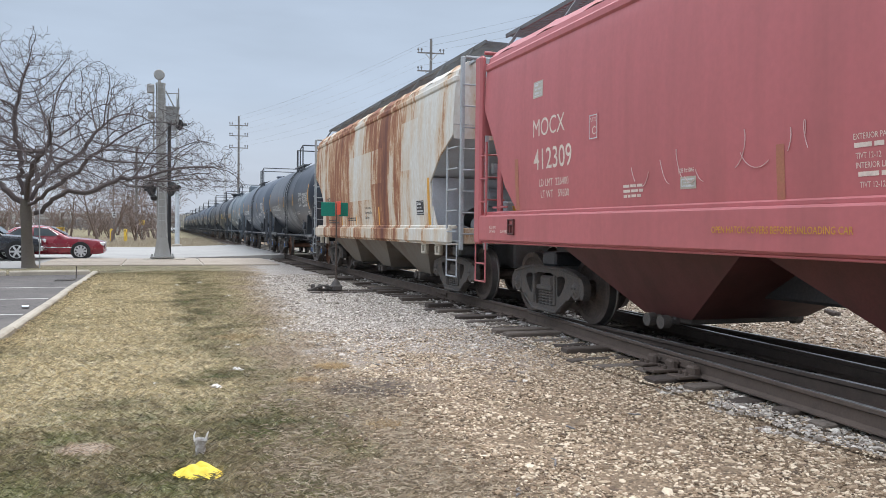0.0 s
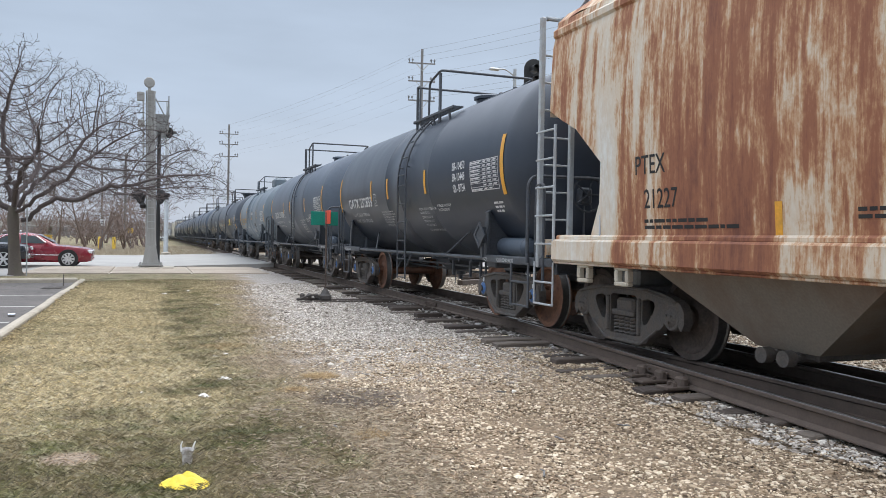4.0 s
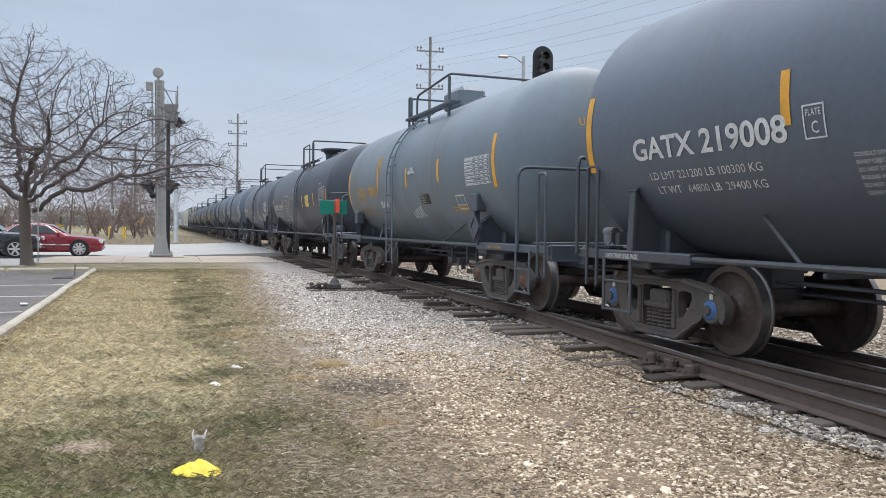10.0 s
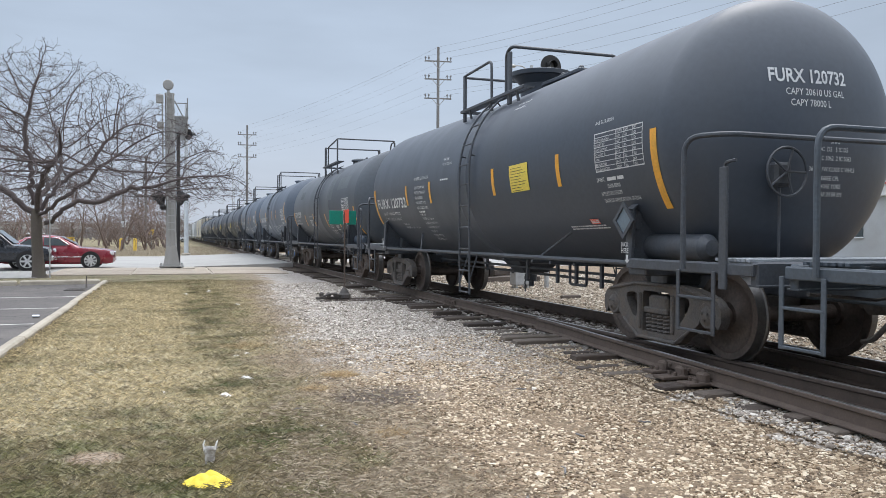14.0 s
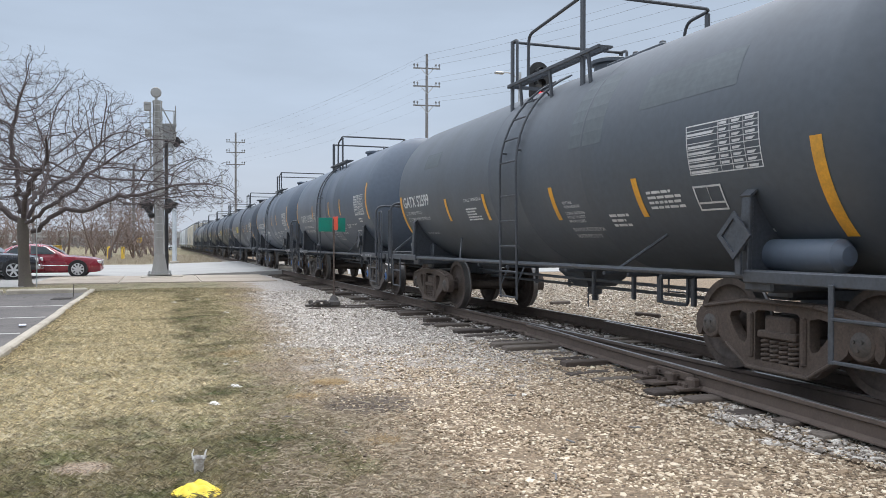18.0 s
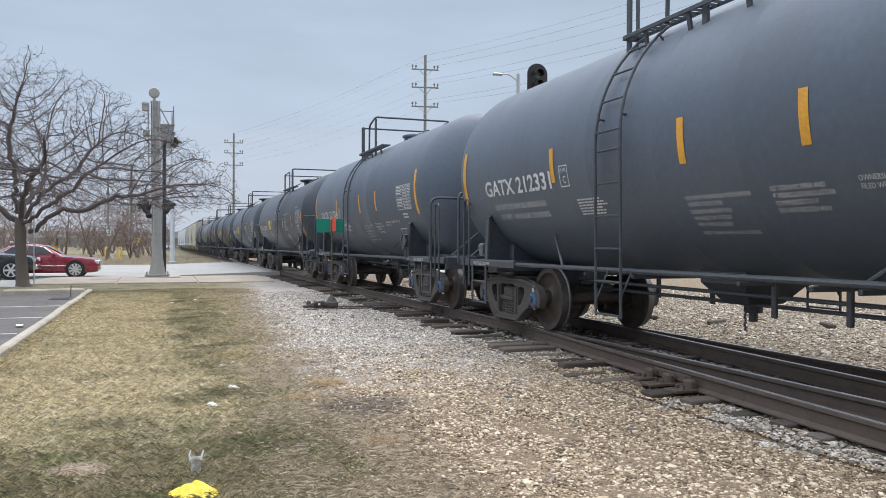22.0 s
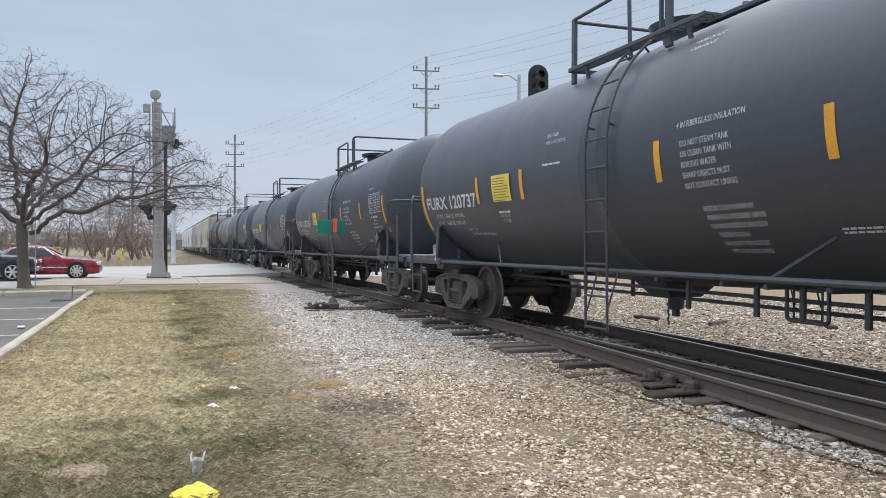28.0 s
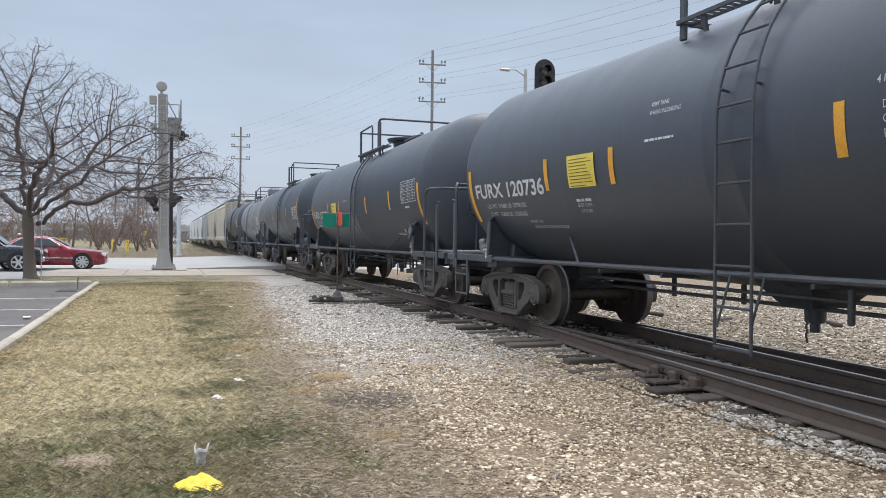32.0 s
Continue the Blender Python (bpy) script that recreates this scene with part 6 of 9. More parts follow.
CARS = [
    (31.85, dict(G, seed=1, mat=TANK_GLOSS, coat="glossy black painted tank", wheels="wheels_orange", stripes=((-4.92, 0.38, -0.48, 0.115), (5.24, 0.38, -0.48, 0.115), (2.2, 0.15, -0.29, 0.1), (0.9, 0.12, -0.31, 0.1), (-1.54, 0.12, -0.31, 0.1)), label="glossy black tank car with white stencils and blue bearing caps", words=short_words("GATX", "232833", (("SR-10450", -2.95, 0.0, 0.13, 0.8), ("SR-10449", -2.95, -0.18, 0.13, 0.8), ("SR- 8754", -2.95, -0.36, 0.13, 0.8), *G_WORDS), "220200   99850 KG", "65800   29850 KG"), head_words=(("GATX 232833", -0.55, 0.55, 0.15), ("CAPY 19640 US GAL", -0.45, 0.38, 0.078)))),
    (44.58, dict(G, seed=2, mat=TANK_FADED, coat="faded black painted tank", label="faded black tank car with white stencils and blue bearing caps", words=short_words("GATX", "219008", (("SR-8754 FRA AIP", -2.56, -0.55, 0.14, 0.78), ("FRA AIP 201901", -4.3, -0.5, 0.06, 0.8), *G_WORDS), "221200 LB 100300 KG", "64800 LB  29400 KG"), head_words=(("GATX 219008", -0.5, 0.48, 0.15), ("CAPY  19640  US GAL", -0.4, 0.32, 0.078), ("CAPY  74 343    L", -0.4, 0.17, 0.078)))),
    (57.46, dict(UT, seed=3, label="slate grey tank car with yellow stencils, rust stains and graffiti", words=(("UTLX", 3.86, -0.34, 0.22, 1.06), ("72074", 2.85, -0.34, 0.22, 1.06), ("THE TANK CAR PEOPLE", 3.88, -0.46, 0.07, 0.85), ("LD LMT 201200 LB 91 250 KG", 3.8, -0.64, 0.075, 0.85), ("LT WT    61800 LB 28 050 KG", 3.76, -0.76, 0.075, 0.85)), head_words=(("UTLX 72074", -0.38, 0.47, 0.12), ("CAPY 16771 GAL US", -0.3, 0.38, 0.05), ("63 485 LITERS", -0.22, 0.3, 0.05), ("SPRG D-2", -0.25, 0.2, 0.05), ("36\" WHLS", -0.25, 0.1, 0.05)))),
    (71.19, dict(FX, seed=4, dome="funnel", reservoir=True, placard=(-2.13, -0.38, 0.62, 0.39), label="black tank car with a yellow notice and white stencils", words=(("FURX 120732", 5.75, -0.42, 0.22, 1.37), ("LD LMT  215500 LB  97750 KG", 5.4, -0.58, 0.07, 1.1), ("LT WT   70500 LB  31980 KG", 5.4, -0.7, 0.07, 1.1)) + tuple((body, y + 4.5 if -2.1 < y < -1.7 else y, z, size, sq) for body, y, z, size, sq in LONG_WORDS), head_words=(("FURX 120732", -0.60, 0.47, 0.14), ("CAPY 20610 US GAL", -0.42, 0.34, 0.07), ("CAPY 78000 L", -0.37, 0.23, 0.07)) + HEAD_WORDS)),
    (85.36, dict(OLD, seed=5, label="matt worn black tank car with repainted patches on brown trucks", words=(("GATX 52599", 5.45, -0.33, 0.215, 0.98),) + OLD_WORDS, head_words=(("GATX 52599", -0.4, 0.50, 0.15), ("CAPY 14644 US GAL", -0.25, 0.36, 0.08), ("CAPY 66 790 L", -0.25, 0.24, 0.08)))),
    (98.6, dict(G2, seed=6, label="faded black tank car with white stencils and blue bearing caps", words=short_words("GATX", "212331", G2_WORDS), head_words=(("GATX 212331", -0.5, 0.38, 0.15), ("CAPY 19640 US GAL", -0.4, 0.22, 0.078), ("CAPY 74 343 L", -0.4, 0.07, 0.078)))),
    (111.3, dict(G2, seed=7, label="faded black tank car with white stencils and blue bearing caps", words=short_words("GATX", "212324", G2_WORDS), head_words=(("GATX 212324", -0.5, 0.38, 0.15), ("CAPY 19670 US GAL", -0.4, 0.22, 0.078), ("CAPY 74 457 L", -0.4, 0.07, 0.078)))),
    (125.15, dict(FX, seed=8, label="black tank car with a yellow notice and white stencils", words=(("FURX 120737", 5.75, -0.42, 0.22, 1.37), ("LD LMT  215400 LB  97700 KG", 5.4, -0.58, 0.07, 1.1), ("LT WT   70600 LB  32000 KG", 5.4, -0.7, 0.07, 1.1)) + LONG_WORDS, head_words=(("FURX 120737", -0.60, 0.47, 0.14), ("CAPY 20590 US GAL", -0.42, 0.34, 0.07), ("CAPY 77900 L", -0.37, 0.23, 0.07)) + HEAD_WORDS)),
    (139.7, dict(FX, seed=9, brake_wheel=False, label="black tank car with a yellow notice and white stencils", words=(("FURX 120736", 5.75, -0.42, 0.22, 1.37), ("LD LMT  215400 LB  97700 KG", 5.4, -0.58, 0.07, 1.1), ("LT WT   70600 LB  32000 KG", 5.4, -0.7, 0.07, 1.1)) + LONG_WORDS, head_words=(("FURX 120736", -0.60, 0.47, 0.14), ("CAPY 20590 US GAL", -0.42, 0.34, 0.07), ("CAPY 77900 L", -0.37, 0.23, 0.07)) + HEAD_WORDS)),
    (154.2, dict(FX, seed=10, label="black tank car with a yellow notice and white stencils", words=(("FURX 120732", 5.75, -0.42, 0.22, 1.37), ("LD LMT  215600 LB  97750 KG", 5.4, -0.58, 0.07, 1.1), ("LT WT   70400 LB  31950 KG", 5.4, -0.7, 0.07, 1.1),), head_words=())),
    (168.4, dict(G, type="short", seed=11, label="black tank car with white stencils", words=(), head_words=())),
    (181.3, dict(UT, type="utility_grey", seed=12, mat=TANK_GREY, yellow_ink=False, scrawl=(), label="pale grey tank car streaked with dirt", words=(), head_words=())),
    (194.2, dict(G, type="short", seed=13, label="black tank car with white stencils", words=(), head_words=())),
]
for S, spec in CARS:
    tank_car(S, spec)

# ---- covered hopper cars ----
def rust_streaks(name="rusted_white_paint", less=0.0):
    """Off-white paint eaten by rust that runs down in streaks."""
    m, n, l, b = material(name)
    tc = n.new("ShaderNodeTexCoord")

    def noise_at(scale, detail, stretch):
        mp, nz = n.new("ShaderNodeMapping"), n.new("ShaderNodeTexNoise")
        mp.inputs["Scale"].default_value = stretch
        nz.inputs["Scale"].default_value, nz.inputs["Detail"].default_value, nz.inputs["Roughness"].default_value = scale, detail, 0.68
        l.new(tc.outputs["Object"], mp.inputs[0])
        l.new(mp.outputs[0], nz.inputs["Vector"])
        return nz.outputs["Fac"]

    def span(v, lo, hi):
        k = n.new("ShaderNodeMapRange")
        k.inputs["From Min"].default_value, k.inputs["From Max"].default_value = lo, hi
        l.new(v, k.inputs["Value"])
        return k.outputs[0]

    def blend(f, a, c):
        k = n.new("ShaderNodeMixRGB")
        for i, v in enumerate((f, a, c)):
            if isinstance(v, tuple):
                k.inputs[i].default_value = (*v, 1)
            else:
                l.new(v, k.inputs[i])
        return k.outputs[0]

    def calc(op, a, c):
        k = n.new("ShaderNodeMath")
        k.operation = op
        for i, v in enumerate((a, c)):
            if isinstance(v, (int, float)):
                k.inputs[i].default_value = v
            else:
                l.new(v, k.inputs[i])
        return k.outputs[0]

    streak = noise_at(1.15, 7, (1, 1.7, 0.16))
    patch = noise_at(0.62, 6, (1, 1.1, 0.42))
    grain = noise_at(14, 6, (1, 1, 0.5))
    drip = noise_at(7.5, 5, (1, 2.0, 0.14))
    speck = noise_at(34, 3, (1, 1, 0.6))
    v = calc("ADD", calc("ADD", calc("MULTIPLY", streak, 0.46), calc("MULTIPLY", patch, 0.40)), calc("MULTIPLY", grain, 0.08))
    v = calc("ADD", v, calc("ADD", calc("MULTIPLY", drip, 0.12), calc("MULTIPLY", speck, 0.05)))
    v = calc("SUBTRACT", v, 0.015)
    sep = n.new("ShaderNodeSeparateXYZ")
    l.new(tc.outputs["Object"], sep.inputs[0])

    def hump(c, w):
        q = calc("DIVIDE", calc("SUBTRACT", sep.outputs["Y"], c), w)
        return calc("DIVIDE", 1.0, calc("ADD", 1.0, calc("MULTIPLY", q, q)))

    v = calc("ADD", v, calc("SUBTRACT", calc("ADD", calc("MULTIPLY", hump(-2.0, 0.85), 0.105), calc("MULTIPLY", hump(2.8, 1.6), 0.035)), 0.03))
    v = calc("SUBTRACT", v, calc("MULTIPLY", span(calc("MULTIPLY", sep.outputs["Y"], -1.0), 3.6, 5.2), 0.045))
    v = calc("SUBTRACT", v, less)
    base = blend(span(grain, 0.35, 0.7), (0.70, 0.69, 0.645), (0.60, 0.57, 0.505))
    stain = blend(span(v, 0.43, 0.55), base, (0.60, 0.46, 0.31))
    orange = blend(span(v, 0.515, 0.55), stain, (0.46, 0.25, 0.13))
    rust = blend(span(v, 0.545, 0.575), orange, (0.29, 0.115, 0.06))
    deep = blend(span(v, 0.585, 0.65), rust, (0.16, 0.06, 0.04))
    l.new(deep, b.inputs["Base Color"])
    b.inputs["Roughness"].default_value = 0.75
    bp = n.new("ShaderNodeBump")
    bp.inputs["Strength"].default_value, bp.inputs["Distance"].default_value = 0.25, 0.01
    l.new(grain, bp.inputs["Height"])
    l.new(bp.outputs[0], b.inputs["Normal"])
    return m


RUSTED = rust_streaks()
RUSTED_LESS = rust_streaks("rusted_repaint", 0.04)
SCRAWL = paint("scrawl_paint", (0.66, 0.5, 0.48), 0.7, grime=(0.5, 0.2, 0.2), dirt=0.7, scale=3)
BAY_DIRTY = paint("bay_dirty_paint", (0.22, 0.195, 0.165), 0.75, grime=(0.16, 0.09, 0.055), dirt=0.8, scale=1.2, streak=2)
FADED_TAPE = paint("faded_reflective_tape", (0.42, 0.17, 0.10), 0.6, grime=(0.4, 0.12, 0.11), dirt=0.8, scale=5)
LADDER_GREY = paint("ladder_pale_grey", (0.40, 0.43, 0.45), 0.55, grime=(0.25, 0.2, 0.16), dirt=0.5, scale=4)


def hopper_car(S, sp):
    """A covered hopper: bowed sides cut back at the ends, sill, slope sheets, bays, roof walk and end ladders."""
    car = thing("hopper_car", (TRACK, S, RAIL), sp["label"], "hopper car", "hopper cars of the train")
    MOVERS.append((car, S))
    side, frame, shade = sp["side"], sp["frame"], sp["shade"]
    e, zt, zs, half = sp["e"], sp["zt"], sp["zs"], sp["half"]
    w = 1.44
    cut = sp["cut"]            # (y from the end, z) going down
    key = ("hop", sp["type"])

    def end_at(z):
        pts = [(0.0, zt + 1)] + list(cut)
        for (a, za), (b, zb) in zip(pts, pts[1:]):
            if zb <= z <= za:
                return e - (a + (b - a) * (za - z) / (za - zb))
        return e - pts[-1][0]

    def side_x(z):
        k = (z - zs) / (zt - zs)
        return w - sp["bow"] * (2 * k - 1) ** 2 - 0.05 * max(0, k - 0.88) / 0.12

    def side_mesh(s):
        bm = bmesh.new()
        rows = sorted(set([zs + (zt - zs) * i / 26 for i in range(27)] + [z for _, z in cut if zs < z < zt]))
        rings = []
        for z in rows:
            ye = end_at(z)
            ys = [-ye + 2 * ye * j / 40 for j in range(41)]
            rings.append([bm.verts.new((s * side_x(z), y, z)) for y in ys] + [bm.verts.new((s * (side_x(z) - 0.03), y, z)) for y in ys[::-1]])
        m = len(rings[0])
        for a, b in zip(rings, rings[1:]):
            for j in range(m):
                bm.faces.new((a[j], a[(j + 1) % m], b[(j + 1) % m], b[j]))
        return mesh_of("side_sheet", bm, side)

    for s in (-1, 1):
        part("side_sheet", kept(key + ("side", s), lambda: side_mesh(s)), None, car, sp["coat"])

    def top_mesh():
        bm = bmesh.new()
        for s in (-1, 1):
            bar(bm, (s * (w - sp["bow"] - 0.02), -e, zt - 0.16), (s * (w - sp["bow"] - 0.02), e, zt - 0.16), 0.1, 0.13, 0.03)
        secs = [(-(w - sp["bow"] - 0.05), zt), (-(w - 0.25), zt + 0.14), (-0.6, zt + 0.27), (0, zt + 0.31), (0.6, zt + 0.27), (w - 0.25, zt + 0.14), (w - sp["bow"] - 0.05, zt)]
        grid = []
        n = 48
        for i in range(n + 1):
            y = -e + 2 * e * i / n
            lift = 0.02 if i % 4 == 2 else 0.0
            grid.append([bm.verts.new((x, y, z + lift)) for x, z in secs])
        for a, b in zip(grid, grid[1:]):
            for j in range(len(secs) - 1):
                bm.faces.new((a[j], a[j + 1], b[j + 1], b[j]))
        for s in (-1, 1):
            v = [bm.verts.new((x, s * e, z)) for x, z in secs]
            down = [(side_x(zt - 0.2 * k) - 0.012, zt - 0.2 * k) for k in range(1, 7)]
            v += [bm.verts.new((x, s * (e - 0.012), z)) for x, z in down] + [bm.verts.new((-x, s * (e - 0.012), z)) for x, z in down[::-1]]
            bm.faces.new(v)
        return mesh_of("roof", bm, side if sp["type"] != "rusty" else RUSTED)

    part("roof", kept(key + ("roof",), top_mesh), None, car)

    def walk_mesh():
        bm = bmesh.new()
        for s in (-1, 1):
            for x in (0.35, 0.95):
                bar(bm, (s * x, -e - 0.25, zt + 0.45), (s * x, e + 0.25, zt + 0.45), 0.03, 0.06)
            y = -e - 0.2
            while y < e + 0.2:
                box(bm, (s * 0.65, y, zt + 0.45), (0.6, 0.022, 0.04))
                y += 0.09
            for k in range(9):
                y = -e + 0.3 + (2 * e - 0.6) * k / 8
                bar(bm, (s * 0.95, y, zt + 0.45), (s * 1.18, y, zt + 0.12), 0.04, 0.04)
        for k in range(6):
            y = -e + 1.2 + (2 * e - 2.4) * k / 5
            rod(bm, (0, y, zt + 0.25), (0, y, zt + 0.43), 0.26, seg=16)
        return mesh_of("roof_walk", bm, sp["walk"])

    part("roof_walk", kept(key + ("walk",), walk_mesh), None, car, "open grating roof walk with round hatches")

    def sill_mesh(s):
        bm = bmesh.new()
        se = sp["sill_e"]
        se = sp.get("sill_side", se)
        box(bm, (s * (w - 0.02), 0, (zs + sp["zb"]) / 2), (0.12, 2 * se, zs - sp["zb"]), 0.025)
        return mesh_of("side_sill", bm, sp["sill_mat"])

    def ledge_mesh(s):
        bm = bmesh.new()
        box(bm, (s * (w - 0.10), 0, zs + 0.02), (0.14, 2 * sp.get("sill_side", sp["sill_e"]), 0.07), 0.02)
        return mesh_of("sill_ledge", bm, sp["sill_mat"])

    def flange_mesh(s):
        bm = bmesh.new()
        box(bm, (s * (w - 0.12), 0, sp["zb"] - 0.015), (0.24, 2 * sp.get("sill_side", sp["sill_e"]), 0.03), 0.008)
        return mesh_of("sill_flange", bm, sp["sill_mat"])

    def end_sill_mesh():
        bm = bmesh.new()
        box(bm, (0, sp["sill_e"] - 0.05, (zs + sp["zb"]) / 2), (2 * w - 0.2, 0.1, zs - sp["zb"]), 0.02)
        return mesh_of("end_sill", bm, sp["sill_mat"])

    for s in (-1, 1):
        part("side_sill", kept(key + ("sill", s), lambda: sill_mesh(s)), None, car)
        part("sill_ledge", kept(key + ("ledge", s), lambda: ledge_mesh(s)), None, car)
        part("sill_flange", kept(key + ("flange", s), lambda: flange_mesh(s)), None, car)
        part("end_sill", kept(key + ("esill",), end_sill_mesh), None, car).rotation_euler = (0, 0, 0 if s > 0 else math.pi)

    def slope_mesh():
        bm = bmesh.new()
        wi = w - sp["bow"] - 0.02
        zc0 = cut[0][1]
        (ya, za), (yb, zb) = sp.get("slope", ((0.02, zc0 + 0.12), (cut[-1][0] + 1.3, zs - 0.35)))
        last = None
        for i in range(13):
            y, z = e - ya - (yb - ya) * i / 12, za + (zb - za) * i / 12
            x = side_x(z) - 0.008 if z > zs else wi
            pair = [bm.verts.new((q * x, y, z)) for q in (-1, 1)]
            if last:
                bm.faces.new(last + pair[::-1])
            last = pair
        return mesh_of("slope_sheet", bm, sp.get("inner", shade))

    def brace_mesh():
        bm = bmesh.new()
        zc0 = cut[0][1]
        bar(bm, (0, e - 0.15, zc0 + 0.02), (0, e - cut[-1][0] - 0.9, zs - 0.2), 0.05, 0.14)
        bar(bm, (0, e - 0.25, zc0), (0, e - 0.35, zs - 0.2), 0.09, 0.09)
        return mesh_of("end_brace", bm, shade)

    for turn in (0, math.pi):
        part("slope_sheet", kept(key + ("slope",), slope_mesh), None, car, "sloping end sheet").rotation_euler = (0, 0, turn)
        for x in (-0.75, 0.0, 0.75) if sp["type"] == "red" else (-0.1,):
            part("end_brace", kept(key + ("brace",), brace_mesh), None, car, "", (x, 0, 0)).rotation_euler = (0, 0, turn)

    if sp["type"] == "rusty":
        def bulkhead():
            """The upright plate below the slope sheet, with an arched hole for the air tank."""
            bm = bmesh.new()
            x1 = side_x(1.7) - 0.01
            arch = [(0.28 * math.cos(a) + 0.5, 1.4 + 0.28 * math.sin(a)) for a in [math.pi * k / 10 for k in range(11)]]
            plate(bm, [[(-x1, 1.02), (-x1, 2.21), (x1, 2.21), (x1, 1.02), (0.78, 1.02)] + arch + [(0.22, 1.02)]], Matrix(((1, 0, 0, 0), (0, 0, 1, e - 1.2), (0, 1, 0, 0), (0, 0, 0, 1))), 0.02)
            box(bm, (0, e - 0.5, 1.03), (2 * w - 0.3, 1.3, 0.03), 0.006)
            return mesh_of("bulkhead", bm, sp["inner"])

        def air_tank():
            bm = bmesh.new()
            lathe(bm, [(-0.5, 0.001), (-0.49, 0.05), (-0.45, 0.06), (-0.44, 0.2), (-0.40, 0.2), (-0.39, 0.185), (0.12, 0.185), (0.14, 0.001)], "y", 20, (-0.55, -5.65, 1.32))
            lathe(bm, [(-0.75, 0.001), (-0.73, 0.1), (-0.66, 0.17), (0.66, 0.17), (0.73, 0.1), (0.75, 0.001)], "x", 20, (0.28, -5.45, 1.86))
            box(bm, (-0.35, -6.2, 2.35), (0.5, 0.1, 0.2), 0.02)
            box(bm, (-0.15, -6.15, 1.62), (0.42, 0.25, 0.3), 0.04)
            tube(bm, rounded([(-1.3, -6.3, 1.32), (-1.05, -6.2, 1.28), (-0.8, -6.25, 1.12), (-0.1, -6.3, 1.12)], 0.08, 4), 0.016, 6)
            return mesh_of("brake_tank", bm, HOPPER_GREY)

        def coil():
            bm = bmesh.new()
            tube(bm, [(-0.22 + 0.035 * math.cos(1.2 * k) + 0.0006 * k, -6.35 + 0.035 * math.sin(1.2 * k), 1.68 - 0.0056 * k) for k in range(75)], 0.009, 5)
            return mesh_of("hose_coil", bm, YELLOW_PAINT)

        for turn in (0, math.pi):
            part("bulkhead", kept(key + ("bulkhead",), bulkhead), None, car, "pale blue-grey upright end plate").rotation_euler = (0, 0, turn)
        for me, nm, lb in ((kept(key + ("airtank",), air_tank), "brake_tank", "grey air tanks and valves of the brake"), (kept(key + ("coil",), coil), "hose_coil", "yellow coiled hose")):
            part(nm, me, None, car, lb)

    span = 2 * (half - 0.75)
    hw = span / sp["bays"] / 2
    wi = w - 0.16

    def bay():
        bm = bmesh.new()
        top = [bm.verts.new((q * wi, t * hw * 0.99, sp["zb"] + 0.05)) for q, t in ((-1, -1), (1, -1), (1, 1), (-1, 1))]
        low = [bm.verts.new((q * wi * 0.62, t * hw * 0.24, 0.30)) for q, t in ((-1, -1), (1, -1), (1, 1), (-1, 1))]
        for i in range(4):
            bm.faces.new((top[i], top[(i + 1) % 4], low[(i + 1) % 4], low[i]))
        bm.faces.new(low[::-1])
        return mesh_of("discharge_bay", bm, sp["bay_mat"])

    def gate():
        bm = bmesh.new()
        box(bm, (0, 0, 0.27), (wi * 1.16, hw * 0.4, 0.07), 0.015)
        for d in (-0.13, 0.13):
            rod(bm, (-wi * 0.72, d, 0.25), (wi * 0.72, d, 0.25), 0.035, seg=10)
            for q in (-1, 1):
                rod(bm, (q * wi * 0.68, d, 0.25), (q * wi * 0.76, d, 0.25), 0.075, seg=14)
                box(bm, (q * wi * 0.6, d, 0.31), (0.06, 0.05, 0.2), 0.01)
        return mesh_of("outlet_gate", bm, TRUCK_IRON)

    for k in range(sp["bays"]):
        c = -span / 2 + span * (k + 0.5) / sp["bays"]
        b = part("discharge_bay", kept(key + ("bay",), bay), None, car, "tapering discharge bay", (0, c, 0))
        part("outlet_gate", kept(key + ("gate",), gate), None, b, "outlet gate with round shafts")

    def centre_sill():
        bm = bmesh.new()
        box(bm, (0, 0, 0.81), (0.5, 2 * half + 2.2, 0.5), 0.03)
        for t in (-1, 1):
            box(bm, (0, t * half, 0.84), (1.9, 0.4, 0.2), 0.03)
        return mesh_of("centre_sill", bm, FRAME_BLACK if sp["type"] == "red" else shade)

    part("centre_sill", kept(key + ("csill",), centre_sill), None, car)
    LUG = kept(key + ("lug",), lambda: mesh_of("jacking_lug", (lambda b: ([box(b, c, d, 0.012) for c, d in (((0, 0, 0.085), (0.08, 0.26, 0.05)), ((0, 0, -0.085), (0.08, 0.26, 0.05)), ((0, 0.1, 0), (0.08, 0.06, 0.13)), ((0, -0.1, 0), (0.08, 0.06, 0.13)))], b)[1])(bmesh.new()), HOPPER_BEIGE))
    for t in (-1, 1) if sp["type"] != "red" else ():
        for q in (-1, 1):
            for d in (-0.55, 0.25):
                part("jacking_lug", LUG, None, car, "", (q * (w - 0.06), t * (half + d), sp["zb"] - 0.12))

